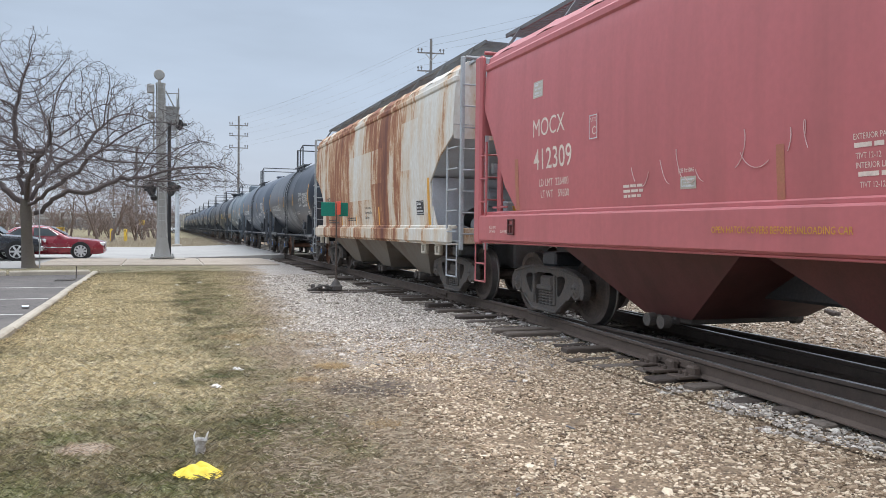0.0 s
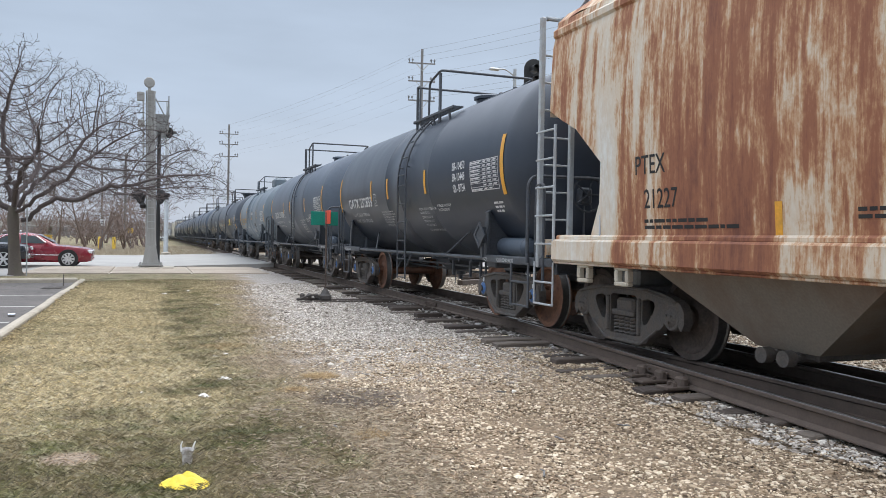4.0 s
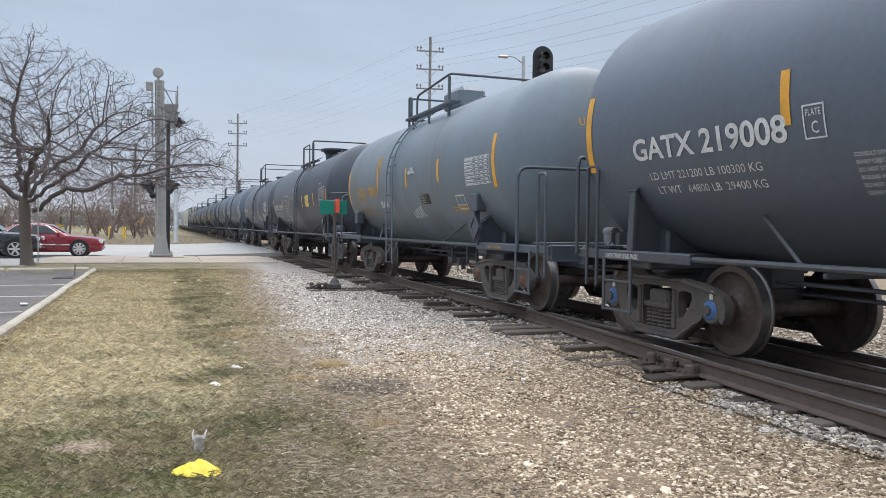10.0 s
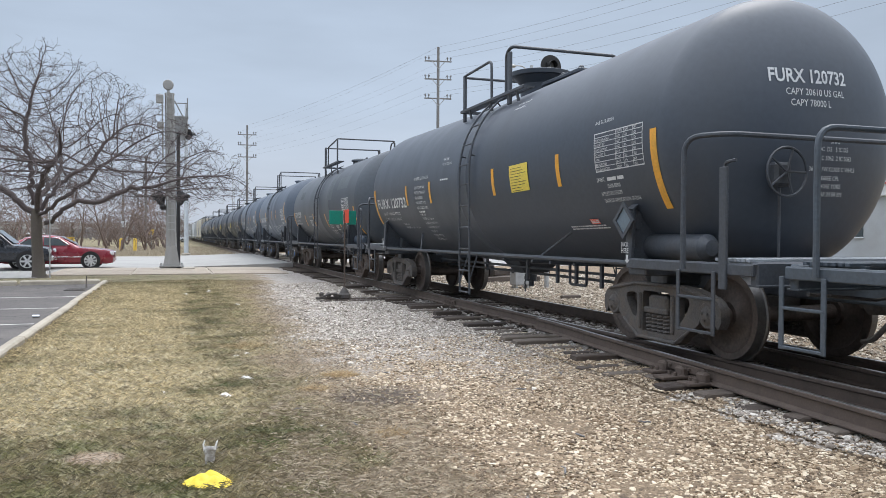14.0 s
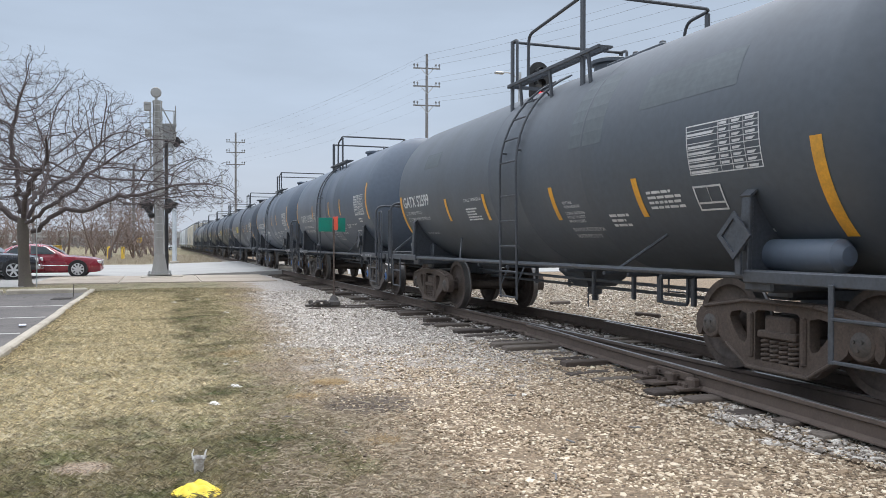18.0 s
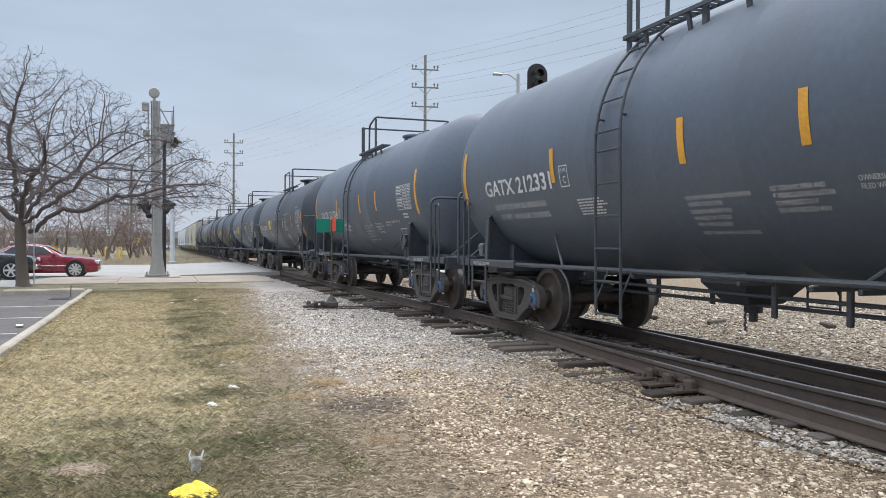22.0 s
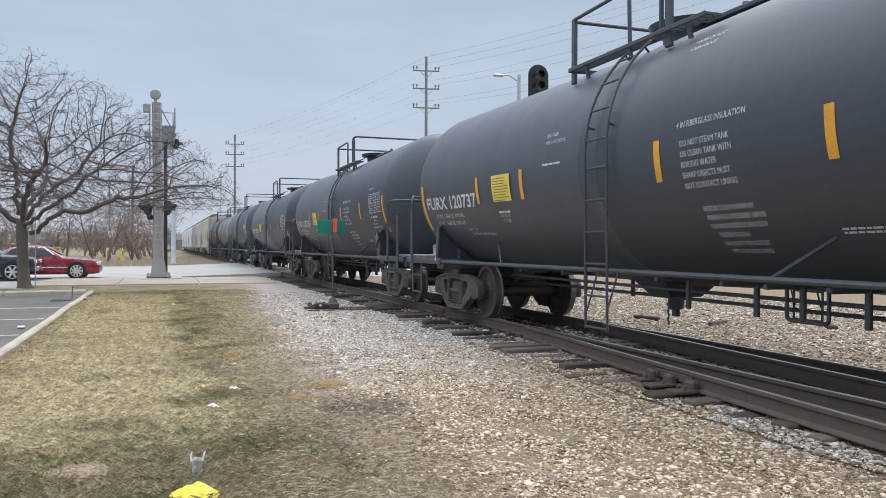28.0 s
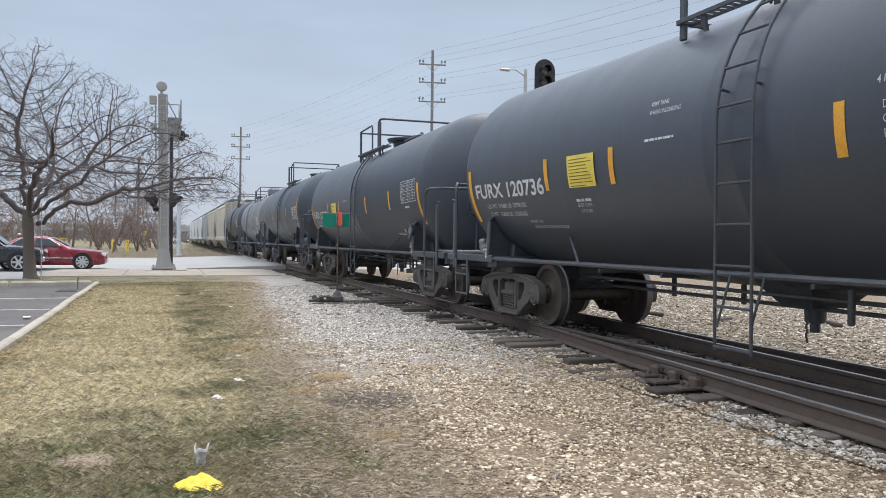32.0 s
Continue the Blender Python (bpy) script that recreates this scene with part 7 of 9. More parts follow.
    def ladders(s):
        bm = bmesh.new()
        se = sp["sill_e"]
        for t in (1,):
            for s in (s,):
                y0, y1 = t * (se - 0.02), t * (se - (0.42 if sp["type"] == "red" else 0.52))
                xs = s * (w + 0.02)
                lad_top = sp["lad"]
                rod(bm, (xs, y1, zs - 0.18), (xs, y1, lad_top), 0.02, seg=6)
                z = zs - (0.15 if sp["type"] == "red" else 0.06)
                while z < lad_top:
                    rod(bm, (xs, y0, z), (xs, y1, z + 0.0), 0.014, seg=6)
                    z += 0.36
                if sp["type"] == "red":
                    # a broad flanged corner post
                    box(bm, (s * (w - 0.0), t * (se - 0.1), (sp["zb"] + zt) / 2), (0.10, 0.24, zt + 0.1 - sp["zb"]), 0.035)
                    box(bm, (s * (w - 0.16), t * (se - 0.55), (zs + 2.9) / 2), (0.05, 0.14, 2.9 - zs), 0.012)
                    rod(bm, (s * (w - 0.1), t * (se - 0.42), zs + 0.12), (s * (w - 0.1), t * (se - 0.95), zs + 0.12), 0.014, seg=6)
                for x in (s * (w - 0.05), s * (w - 0.5)) if sp["type"] != "red" else ():
                    box(bm, (x, t * se, (sp["zb"] - 0.1 + zt + 0.15) / 2), (0.07, 0.07, zt + 0.15 - sp["zb"] + 0.1), 0.012)
                z = zs - 0.1
                while z < zt:
                    rod(bm, (s * (w - 0.05), t * (se + 0.05), z), (s * (w - 0.5), t * (se + 0.05), z), 0.014, seg=6)
                    z += 0.36
                for yy in (y0, y1):
                    rod(bm, (xs, yy, sp["zb"] - 0.02), (xs, yy, 0.44), 0.013, seg=6)
                for z in (0.44, 0.72):
                    rod(bm, (xs, y0, z), (xs, y1, z), 0.014, seg=6)
                bar(bm, (s * (w - 0.3), t * (e - 0.05), zt + 0.1), (s * (w - 0.3), t * se, zt + 0.12), 0.05, 0.05)
            rod(bm, (0, t * se, zt + 0.14), (s * (w - 0.1), t * se, zt + 0.14), 0.03, seg=8)
        return mesh_of("end_ladder", bm, sp["lad_mat"])

    for s in (-1, 1):
        for turn in (0, math.pi):
            part("end_ladder", kept(key + ("lad", s), lambda: ladders(s)), None, car, "end ladder, corner post and step").rotation_euler = (0, 0, turn)

    if sp["type"] == "red":
        bm = bmesh.new()
        for a, b, c, d in ((0, 0, 0.2, 0.02), (0, 0.2, 0.2, 0.22), (0, 0, 0.02, 0.22), (0.18, 0, 0.2, 0.22), (0, 0.13, 0.2, 0.145), (0.09, 0, 0.105, 0.14)):
            box(bm, (-(w + 0.055), 6.5 - (a + c) / 2, 1.18 + (b + d) / 2), (0.03, c - a, d - b), 0.004)
        part("card_holder", bm, RED_DARK, car, "small card holder on the sill")

    def brake():
        bm = bmesh.new()
        t = 1 if sp["type"] == "red" else -1
        y = t * (sp["sill_e"] - 0.25)
        bx = -0.45 if sp["type"] == "red" else 0.15
        pts = [(bx + 0.27 * math.cos(a), y, 2.1 + 0.27 * math.sin(a)) for a in [2 * math.pi * k / 20 for k in range(21)]]
        tube(bm, pts, 0.018, 6)
        for k in range(5):
            a = 2 * math.pi * k / 5
            rod(bm, (bx, y, 2.1), (bx + 0.27 * math.cos(a), y, 2.1 + 0.27 * math.sin(a)), 0.012, seg=6)
        box(bm, (bx, y - 0.15 * t, 2.05), (0.3, 0.2, 0.4), 0.03)
        if sp["type"] == "red":
            rod(bm, (-1.15, y - 0.3 * t, 1.3), (-0.35, y - 0.3 * t, 1.3), 0.16, seg=16)
        tube(bm, rounded([(-1.2, y, 1.05), (-0.6, y, 1.1), (-0.2, y + 0.1 * t, 1.3), (0.3, y, 1.2)], 0.1, 4), 0.02, 6)
        return mesh_of("brake_gear", bm, shade)

    part("brake_gear", kept(key + ("brake",), brake), None, car, "brake wheel and cylinder")

    def coupler():
        bm = bmesh.new()
        box(bm, (0, 0, 0.7), (0.16, 0.7, 0.2), 0.03)
        box(bm, (0.05, 0.36, 0.7), (0.3, 0.2, 0.26), 0.05)
        return mesh_of("coupler", bm, TRUCK_IRON)

    for turn in (0, math.pi):
        part("coupler", kept(key + ("coupler",), coupler), None, car, "", (0, (1 if turn == 0 else -1) * (sp["sill_e"] + 0.12), 0)).rotation_euler = (0, 0, turn)

    def on_side(y0, z0, lift=0.0035):
        return lambda u, v: (-(side_x(z0 + v) + lift), y0 - u, z0 + v)

    rng = random.Random(sp["seed"])
    for body, y0, z0, size, sq in sp.get("words", ()):
        bm = bmesh.new()
        write(bm, body, size, on_side(y0, z0), bold=0.008, squeeze=sq)
        part("lettering", bm, sp["ink"], car, "stencilled lettering", smooth=False)
    for body, y0, z0, size, sq in sp.get("sill_words", ()):
        bm = bmesh.new()
        write(bm, body, size, lambda u, v: (-(w + 0.052), y0 - u, z0 + v), squeeze=sq)
        part("lettering", bm, CREAM_PAINT if y0 > 4 else YELLOW_PAINT, car, "faded sill lettering", smooth=False)
    for y0, z0, rows, width, h in sp.get("blocks", ()):
        bm = bmesh.new()
        bars(bm, on_side(y0, z0), rows, width, h, h * 0.8, rng)
        part("small_print", bm, sp["ink"], car, "small stencilled print", smooth=False)
    for y0, z0, pw, ph in sp.get("patches", ()):
        bm = bmesh.new()
        put = on_side(y0, z0, 0.0015)
        for i in range(6):
            bm.faces.new([bm.verts.new(put(u, v)) for u, v in ((0, ph * i / 6), (pw, ph * i / 6), (pw, ph * (i + 1) / 6), (0, ph * (i + 1) / 6))])
        part("repainted_patch", bm, RUSTED_LESS, car, "paler repainted patch with less rust")
    for y0, za, zb, wd in sp.get("stripes", ()):
        bm = bmesh.new()
        k = 8
        put = on_side(y0, zb)
        for i in range(k):
            bm.faces.new([bm.verts.new(put(u, v)) for u, v in ((0, (za - zb) * i / k), (wd, (za - zb) * i / k), (wd, (za - zb) * (i + 1) / k), (0, (za - zb) * (i + 1) / k))])
        worn = sp["type"] == "red"
        part("reflective_stripe", bm, FADED_TAPE if worn else YELLOW_TAPE, car, "faded orange reflective stripe" if worn else "yellow reflective stripe")
    for y0, z0, pw, ph, mt in sp.get("sheets", ()):
        bm = bmesh.new()
        put = on_side(y0, z0, 0.0035)
        for i in range(4):
            bm.faces.new([bm.verts.new(put(u, v)) for u, v in ((0, ph * i / 4), (pw, ph * i / 4), (pw, ph * (i + 1) / 4), (0, ph * (i + 1) / 4))])
        sh = part("notice", bm, mt, car, "small pasted notice")
        bm = bmesh.new()
        outline(bm, on_side(y0 - 0.02, z0 + 0.02, 0.006), pw - 0.04, ph - 0.04, 0.012)
        if mt != side:
            bars(bm, on_side(y0 - 0.05, z0 + ph * 0.7, 0.006), 3, pw - 0.1, ph * 0.12, ph * 0.12, rng)
        part("small_print", bm, sp.get("sheet_ink", BLACK_PAINT), sh, "frame and rows of small print", smooth=False)
    for y0, z0, gw, gh, seed in sp.get("scrawl", ()):
        r2 = random.Random(seed)
        bm = bmesh.new()
        put = on_side(y0, z0, 0.010)
        u = 0.0
        while u < gw:
            wide, high, start = gh * r2.uniform(0.08, 0.35), gh * r2.uniform(0.3, 0.5), r2.uniform(0, 6.28)
            turns = r2.choice((0.2, 0.25, 0.35, 0.5))
            pts = [put(u + wide * math.cos(start + q) + 0.05 * q, high + high * math.sin(start + q)) for q in [turns * 6.28 * k / 20 for k in range(21)]]
            tube(bm, pts, 0.004, 4)
            u += gh * r2.uniform(0.35, 0.8)
        part("graffiti", bm, SCRAWL, car, "pale spray-paint scrawl")
    for y in (-half, half):
        railway_truck(car, y)
    return car


# RED_DARK paints shade onto the red bays, slope sheets, braces and brake gear.
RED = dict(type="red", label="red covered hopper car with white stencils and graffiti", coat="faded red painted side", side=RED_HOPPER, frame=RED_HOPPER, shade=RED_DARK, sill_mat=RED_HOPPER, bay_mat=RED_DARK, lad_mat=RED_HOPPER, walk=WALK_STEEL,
           e=7.6, sill_e=7.82, zt=3.92, zs=1.47, zb=1.07, half=6.27, bow=0.05, cut=((0.05, 3.1), (0.42, 2.6), (0.8, 1.9), (1.2, 1.5)), bays=3, lad=2.6, ink=CREAM_PAINT, seed=21,
           words=(("MOCX", 5.85, 2.5, 0.24, 0.9), ("412309", 5.82, 2.06, 0.28, 0.91), ("LD LMT  226400", 5.68, 1.83, 0.1, 0.85), ("LT WT    59600", 5.64, 1.68, 0.1, 0.85), ("PLATE", 4.34, 2.52, 0.05, 0.72), ("C", 4.29, 2.37, 0.1, 0.9), ("JOB F#1046", 2.68, 1.82, 0.045, 0.8), ("EXTERIOR PAINT", 0.62, 1.93, 0.045, 0.75), ("TIVT 12-12", 0.6, 1.79, 0.045, 0.75), ("INTERIOR LINING", 0.6, 1.72, 0.045, 0.75), ("TIVT 12-12", 0.57, 1.58, 0.045, 0.75)),
           sill_words=(("OPEN HATCH COVERS BEFORE UNLOADING CAR", 2.08, 1.24, 0.062, 0.8), ("JACK HERE", 6.78, 1.2, 0.045, 0.8), ("PULL HERE", 7.18, 1.26, 0.045, 0.8), ("LIFT HERE", 7.18, 1.2, 0.045, 0.8)),
           blocks=((3.65, 1.72, 3, 0.4, 0.03), (0.61, 1.87, 1, 0.3, 0.035), (0.58, 1.66, 1, 0.3, 0.035)), stripes=((6.42, 2.25, 1.53, 0.11), (1.38, 1.97, 1.5, 0.09)), sheets=((5.85, 3.02, 0.28, 0.22, HOPPER_BEIGE), (2.65, 1.66, 0.24, 0.12, HOPPER_BEIGE), (4.37, 2.3, 0.22, 0.32, RED_HOPPER)), sheet_ink=WHITE_PAINT,
           scrawl=((3.45, 1.72, 1.3, 0.4, 31), (1.9, 1.8, 1.0, 0.42, 33)))
RUSTY = dict(type="rusty", label="off-white covered hopper car heavily streaked with rust", coat="off-white paint eaten by rust streaks", side=RUSTED, frame=HOPPER_GREY, shade=HOPPER_SHADE, sill_mat=RUSTED, bay_mat=BAY_DIRTY, lad_mat=LADDER_GREY, walk=WALK_STEEL, inner=HOPPER_INNER, slope=((0.0, 3.07), (2.75, 1.2)),
             e=6.45, sill_e=6.75, sill_side=6.27, zt=4.02, zs=1.27, zb=1.0, half=5.34, bow=0.06, cut=((0.03, 2.89), (0.35, 2.73), (0.69, 2.58), (1.24, 2.14), (1.19, 1.69), (0.97, 1.3)), bays=3, lad=2.7, ink=BLACK_PAINT, seed=22,
             words=(("PTEX", 4.55, 1.95, 0.2, 0.8), ("21227", 4.4, 1.6, 0.2, 0.8), ("Do Not Operate", -0.1, 1.72, 0.07, 0.9), ("With Hatches Open", -0.1, 1.6, 0.07, 0.9), ("Gates Open", -0.1, 1.48, 0.07, 0.9)),
             patches=((1.55, 1.95, 2.3, 1.15), (-0.85, 2.3, 0.9, 0.8), (-3.3, 2.45, 1.1, 1.0)), blocks=((4.4, 1.45, 2, 1.5, 0.035), (1.8, 1.5, 2, 1.1, 0.03)), stripes=((-5.03, 2.22, 1.31, 0.13), (-1.4, 1.75, 1.3, 0.1), (0.9, 1.6, 1.3, 0.09), (2.6, 1.6, 1.3, 0.08)),
             sheets=((-4.33, 1.52, 0.45, 0.28, BLACK_PAINT),), sheet_ink=WHITE_PAINT)
FAR = dict(RUSTY, words=(), patches=(), blocks=(), scrawl=(), sheets=(), stripes=())
hopper_car(3.75, RED)
hopper_car(19.14, RUSTY)
for S, kindname, mt, lab in ((208.3, "beige", HOPPER_BEIGE, "beige covered hopper car"), (222.6, "beige", HOPPER_BEIGE, "beige covered hopper car"), (236.9, "brown", HOPPER_GREY, "grey covered hopper car"), (251.2, "white", HOPPER_WHITE, "white covered hopper car"), (265.5, "white", HOPPER_WHITE, "white covered hopper car"), (279.8, "white", HOPPER_WHITE, "white covered hopper car"), (294.1, "white", HOPPER_WHITE, "white covered hopper car")):
    hopper_car(S, dict(FAR, type=kindname, side=mt, sill_mat=mt, bay_mat=mt, coat="dirty pale paint", label=lab + " far down the train"))

# ---- bare tree by the pavement ----
def limb(bm, a, d, ln, r, depth, rng, droop, out, spread=0.62, segs=5, kids=(3, 5), tip=0.0035):
    """A bent tapering limb with side limbs; out collects its tips."""
    pts, rad = [Vector(a)], [r]
    d = d.normalized()
    side = Vector((rng.uniform(-1, 1), rng.uniform(-1, 1), rng.uniform(-0.4, 0.6)))
    for i in range(segs):
        d = (d + 0.16 * Vector((rng.gauss(0, 1), rng.gauss(0, 1), rng.gauss(0, 0.8))) + side * 0.05 + Vector((0, 0, -droop))).normalized()
        pts.append(pts[-1] + d * ln / segs)
        rad.append(max(tip, r * (1 - 0.72 * (i + 1) / segs)))
    tube(bm, pts, rad, 8 if r > 0.06 else (5 if r > 0.015 else 3))
    if depth <= 0:
        return
    n = rng.randint(*kids)
    for k in range(n):
        f = 0.25 + 0.75 * (k + rng.random() * 0.8) / n
        i = min(segs - 1, int(f * segs))
        p = pts[i].lerp(pts[i + 1], f * segs - i) if f < 1 else pts[-1]
        base = (pts[i + 1] - pts[i]).normalized()
        w = Vector((rng.gauss(0, 1), rng.gauss(0, 1), rng.gauss(0.1, 0.7))).normalized()
        nd = (base * (1 - spread * 0.45) + w * spread).normalized()
        limb(bm, p, nd, ln * rng.uniform(0.45, 0.72), max(tip, rad[i] * rng.uniform(0.45, 0.7)), depth - 1, rng, droop * 1.1, out, spread, segs, kids, tip)


def street_tree():
    """The crown grows towards points scattered through a wide, flat dome; limbs thicken by what they carry."""
    rng = np.random.default_rng(12)
    tree = thing("bare_tree", (-4.35, 30.0, 0), "bare leafless tree with a forked trunk and wide drooping branches", "tree")
    bm = bmesh.new()
    trunk = [(0.03, 0, -0.05), (0.0, 0, 0.12), (-0.04, 0.02, 0.8), (-0.06, 0, 1.4), (-0.07, 0.0, 1.9), (-0.1, 0.0, 2.35)]
    tube(bm, trunk, [0.30, 0.22, 0.185, 0.175, 0.185, 0.14], 14)
    part("trunk", bm, BARK, tree, "grey-brown bark with a green tinge")
    mains = [((-0.05, 0, 1.75), (0.4, -0.05, 1.97), (0.8, -0.1, 2.38), (1.25, -0.1, 2.66), (1.75, -0.05, 2.62), (2.3, 0.1, 2.84), (2.9, 0.15, 3.2), (3.6, 0.0, 3.22)),
             ((-0.08, 0, 2.1), (0.3, 0.1, 2.8), (0.8, 0.2, 3.4), (1.6, 0.5, 4.1), (2.2, 0.7, 5.0)),
             ((-0.1, 0, 2.3), (-0.25, -0.1, 3.1), (-0.2, -0.2, 4.0), (-0.45, -0.1, 4.9), (-0.3, 0.1, 5.8)),
             ((-0.1, 0, 2.1), (-0.7, 0.15, 2.7), (-1.5, 0.3, 3.2), (-2.6, 0.2, 3.7)),
             ((-0.08, 0, 2.2), (0.1, -0.7, 2.9), (0.4, -1.5, 3.5), (0.9, -2.4, 4.0)),
             ((-0.08, 0, 2.2), (0.0, 0.8, 2.9), (0.3, 1.7, 3.5), (0.4, 2.6, 4.1)),
             ((-0.06, 0, 2.0), (0.6, -0.5, 2.6), (1.4, -1.1, 3.1), (2.3, -1.5, 3.9))]
    pos, parent, branch = [], [], []
    for bi, line in enumerate(mains):
        last = -1
        for a, b in zip(line, line[1:]):
            a, b = np.array(a), np.array(b)
            n = max(1, int(np.linalg.norm(b - a) / 0.18))
            for k in range(n):
                pos.append(a + (b - a) * (k + 1) / n + rng.normal(0, 0.035, 3))
                parent.append(last)
                branch.append(bi)
                last = len(pos) - 1
    want = []
    while len(want) < 12500:
        p = rng.uniform(-1, 1, 3)
        q = math.hypot(p[0], p[1])
        if q > 1 or p[2] < 0 or p[2] > (1 - q) ** 0.62 or rng.random() > 0.3 + 0.7 * max(q, p[2]):
            continue
        want.append((p[0] * 7.3 + 0.1, p[1] * 6.4, 2.55 + 0.35 * q * q + p[2] * 5.9))
    want = np.array(want)
    near, best = np.full(len(want), 1e9), np.zeros(len(want), int)
    done = 0
    for _ in range(72):
        P = np.array(pos)
        for k in range(done, len(P)):
            d = np.linalg.norm(want - P[k], axis=1)
            m = d < near
            near[m], best[m] = d[m], k
        done = len(P)
        live = (near > 0.2) & (near < 2.6)
        if not live.any():
            break
        pull = {}
        for i in np.nonzero(live)[0]:
            v = want[i] - P[best[i]]
            pull.setdefault(best[i], []).append(v / np.linalg.norm(v))
        for k, vs in pull.items():
            d = np.sum(vs, axis=0) / len(vs) ** 0.5 + rng.normal(0, 0.6, 3) - (0, 0, 0.3 * min(1.0, math.hypot(P[k][0], P[k][1]) / 5))
            if parent[k] >= 0:
                d = d / (np.linalg.norm(d) + 1e-6) + 0.45 * (P[k] - P[parent[k]]) / 0.18
            ln = np.linalg.norm(d)
            if ln > 0.2:
                pos.append(P[k] + 0.18 * d / ln)
                parent.append(k)
                branch.append(branch[k])
        keep = near > 0.2
        want, near, best = want[keep], near[keep], best[keep]
        if len(pos) > 24000 or not len(want):
            break
    for k in range(len(pos)):                     # short spurs
        if rng.random() < 0.5 and pos[k][2] > 2.7:
            d = rng.normal(0, 1, 3) + (0, 0, -0.25)
            pos.append(pos[k] + d / np.linalg.norm(d) * rng.uniform(0.1, 0.28))
            parent.append(k)
            branch.append(branch[k])
    n = len(pos)
    load, kids = np.zeros(n), [[] for _ in range(n)]
    for k in range(n - 1, -1, -1):
        load[k] = load[k] or 1.0
        if parent[k] >= 0:
            load[parent[k]] += load[k]
            kids[parent[k]].append(k)
    rad = 0.0040 * load ** 0.415
    for bi in range(len(mains)):
        bm = bmesh.new()
        starts = [(k, -1) for k in range(n) if branch[k] == bi and parent[k] < 0]
        while starts:
            k, frm = starts.pop()
            chain = [frm, k] if frm >= 0 else [k]
            while kids[k]:
                ordered = sorted(kids[k], key=lambda c: -load[c])
                starts += [(c, k) for c in ordered[1:]]
                k = ordered[0]
                chain.append(k)
            r0 = min(0.15, rad[chain[1] if len(chain) > 1 else chain[0]])
            rr = [float(min(r0 * 1.02, 0.15, rad[c])) for c in chain]
            if len(chain) > 1:
                tube(bm, [pos[c] for c in chain], rr, 8 if r0 > 0.06 else (5 if r0 > 0.02 else 3))
        part("branch", bm, TWIG, tree)


street_tree()


def bush_mesh(name, seed, height, stems, depth, spread, tip):
    rng = random.Random(seed)
    bm = bmesh.new()
    for k in range(stems):
        a = rng.uniform(0, 6.28)
        limb(bm, (rng.uniform(-0.15, 0.15) * stems * 0.3, rng.uniform(-0.15, 0.15), -0.05), Vector((0.35 * math.cos(a), 0.35 * math.sin(a), 1.0)), height * rng.uniform(0.6, 0.8), 0.018 * height, depth, rng, 0.004, [], spread, 4, (3, 4), tip)
    return mesh_of(name, bm, TWIG_FAR)


TWIG_FAR = paint("far_twigs", (0.19, 0.14, 0.12), 0.9, dirt=0.3, scale=2)
BUSH_A, BUSH_B, BUSH_C = bush_mesh("bare_shrub", 3, 5.5, 2, 3, 0.6, 0.014), bush_mesh("bare_shrub", 5, 4.2, 5, 3, 0.55, 0.013), bush_mesh("bare_shrub", 8, 8.0, 1, 4, 0.55, 0.017)
rng_b = random.Random(77)
for i in range(46):
    y = rng_b.uniform(66, 135)
    k = rng_b.random()
    if k < 0.6:
        x = rng_b.uniform(-0.16, 0.005) * y
    elif k < 0.75:
        x = rng_b.uniform(-0.32, -0.16) * y
    else:
        x = rng_b.uniform(-0.3, -0.05) * y
    me = rng_b.choice((BUSH_A, BUSH_B, BUSH_B, BUSH_C))
    ob = solid("bare_shrub", me, None, "bare leafless shrub standing in dead grass", "shrub", at=(x, y, 0), group="bare shrubs beyond the road")
    ob.rotation_euler = (0, 0, rng_b.uniform(0, 6.28))
    ob.scale = [rng_b.uniform(0.7, 1.15)] * 3
for x, y, s in ((22, 44, 0.9), (27, 60, 1.0), (33, 52, 0.8), (18, 75, 1.0), (13, 110, 1.1), (15, 95, 0.9), (40, 70, 1.0)):
    ob = solid("bare_shrub", BUSH_B, None, "bare leafless shrub standing in dead grass", "shrub", at=(x, y, 0), group="bare shrubs beyond the road")
    ob.scale = [s] * 3

# ---- far woods and dead grass ----
WOODS = varied("far_woods", [(0, (0.17, 0.155, 0.15)), (0.6, (0.25, 0.23, 0.22)), (1, (0.34, 0.315, 0.30))], 0.95, bump=0)
rng_w = np.random.default_rng(3)
verts, faces, k = [], [], 0
for _ in range(9000):
    x = rng_w.uniform(-330, 330)
    y = rng_w.uniform(240, 330)
    hh = (5 + 5.5 * (0.5 + 0.5 * noise.noise((x * 0.02, 3, 1))) + rng_w.normal(0, 1.2)) * (0.75 + 0.25 * rng_w.random())
    w = rng_w.uniform(0.15, 0.9)
    b = rng_w.uniform(0, 0.2) * hh
    lean = rng_w.normal(0, 0.8)
    hh *= 0.62
    verts += [(x - w * 0.3, y, b), (x + w * 0.3, y, b), (x + lean + w, y, hh * 0.8), (x + lean, y + 0.4, hh), (x + lean - w, y, hh * 0.75)]
    faces += [(k, k + 1, k + 2, k + 3, k + 4)]
    k += 5
tagged(new("far_woods", from_arrays("far_woods", verts, faces, WOODS)), "grey-brown line of bare woods on the horizon", "woods", kind="stuff")
DEAD = varied("dead_grass", [(0, (0.23, 0.18, 0.12)), (0.5, (0.38, 0.315, 0.225)), (1, (0.52, 0.45, 0.345))], 0.9, bump=0)
verts, faces, k = [], [], 0
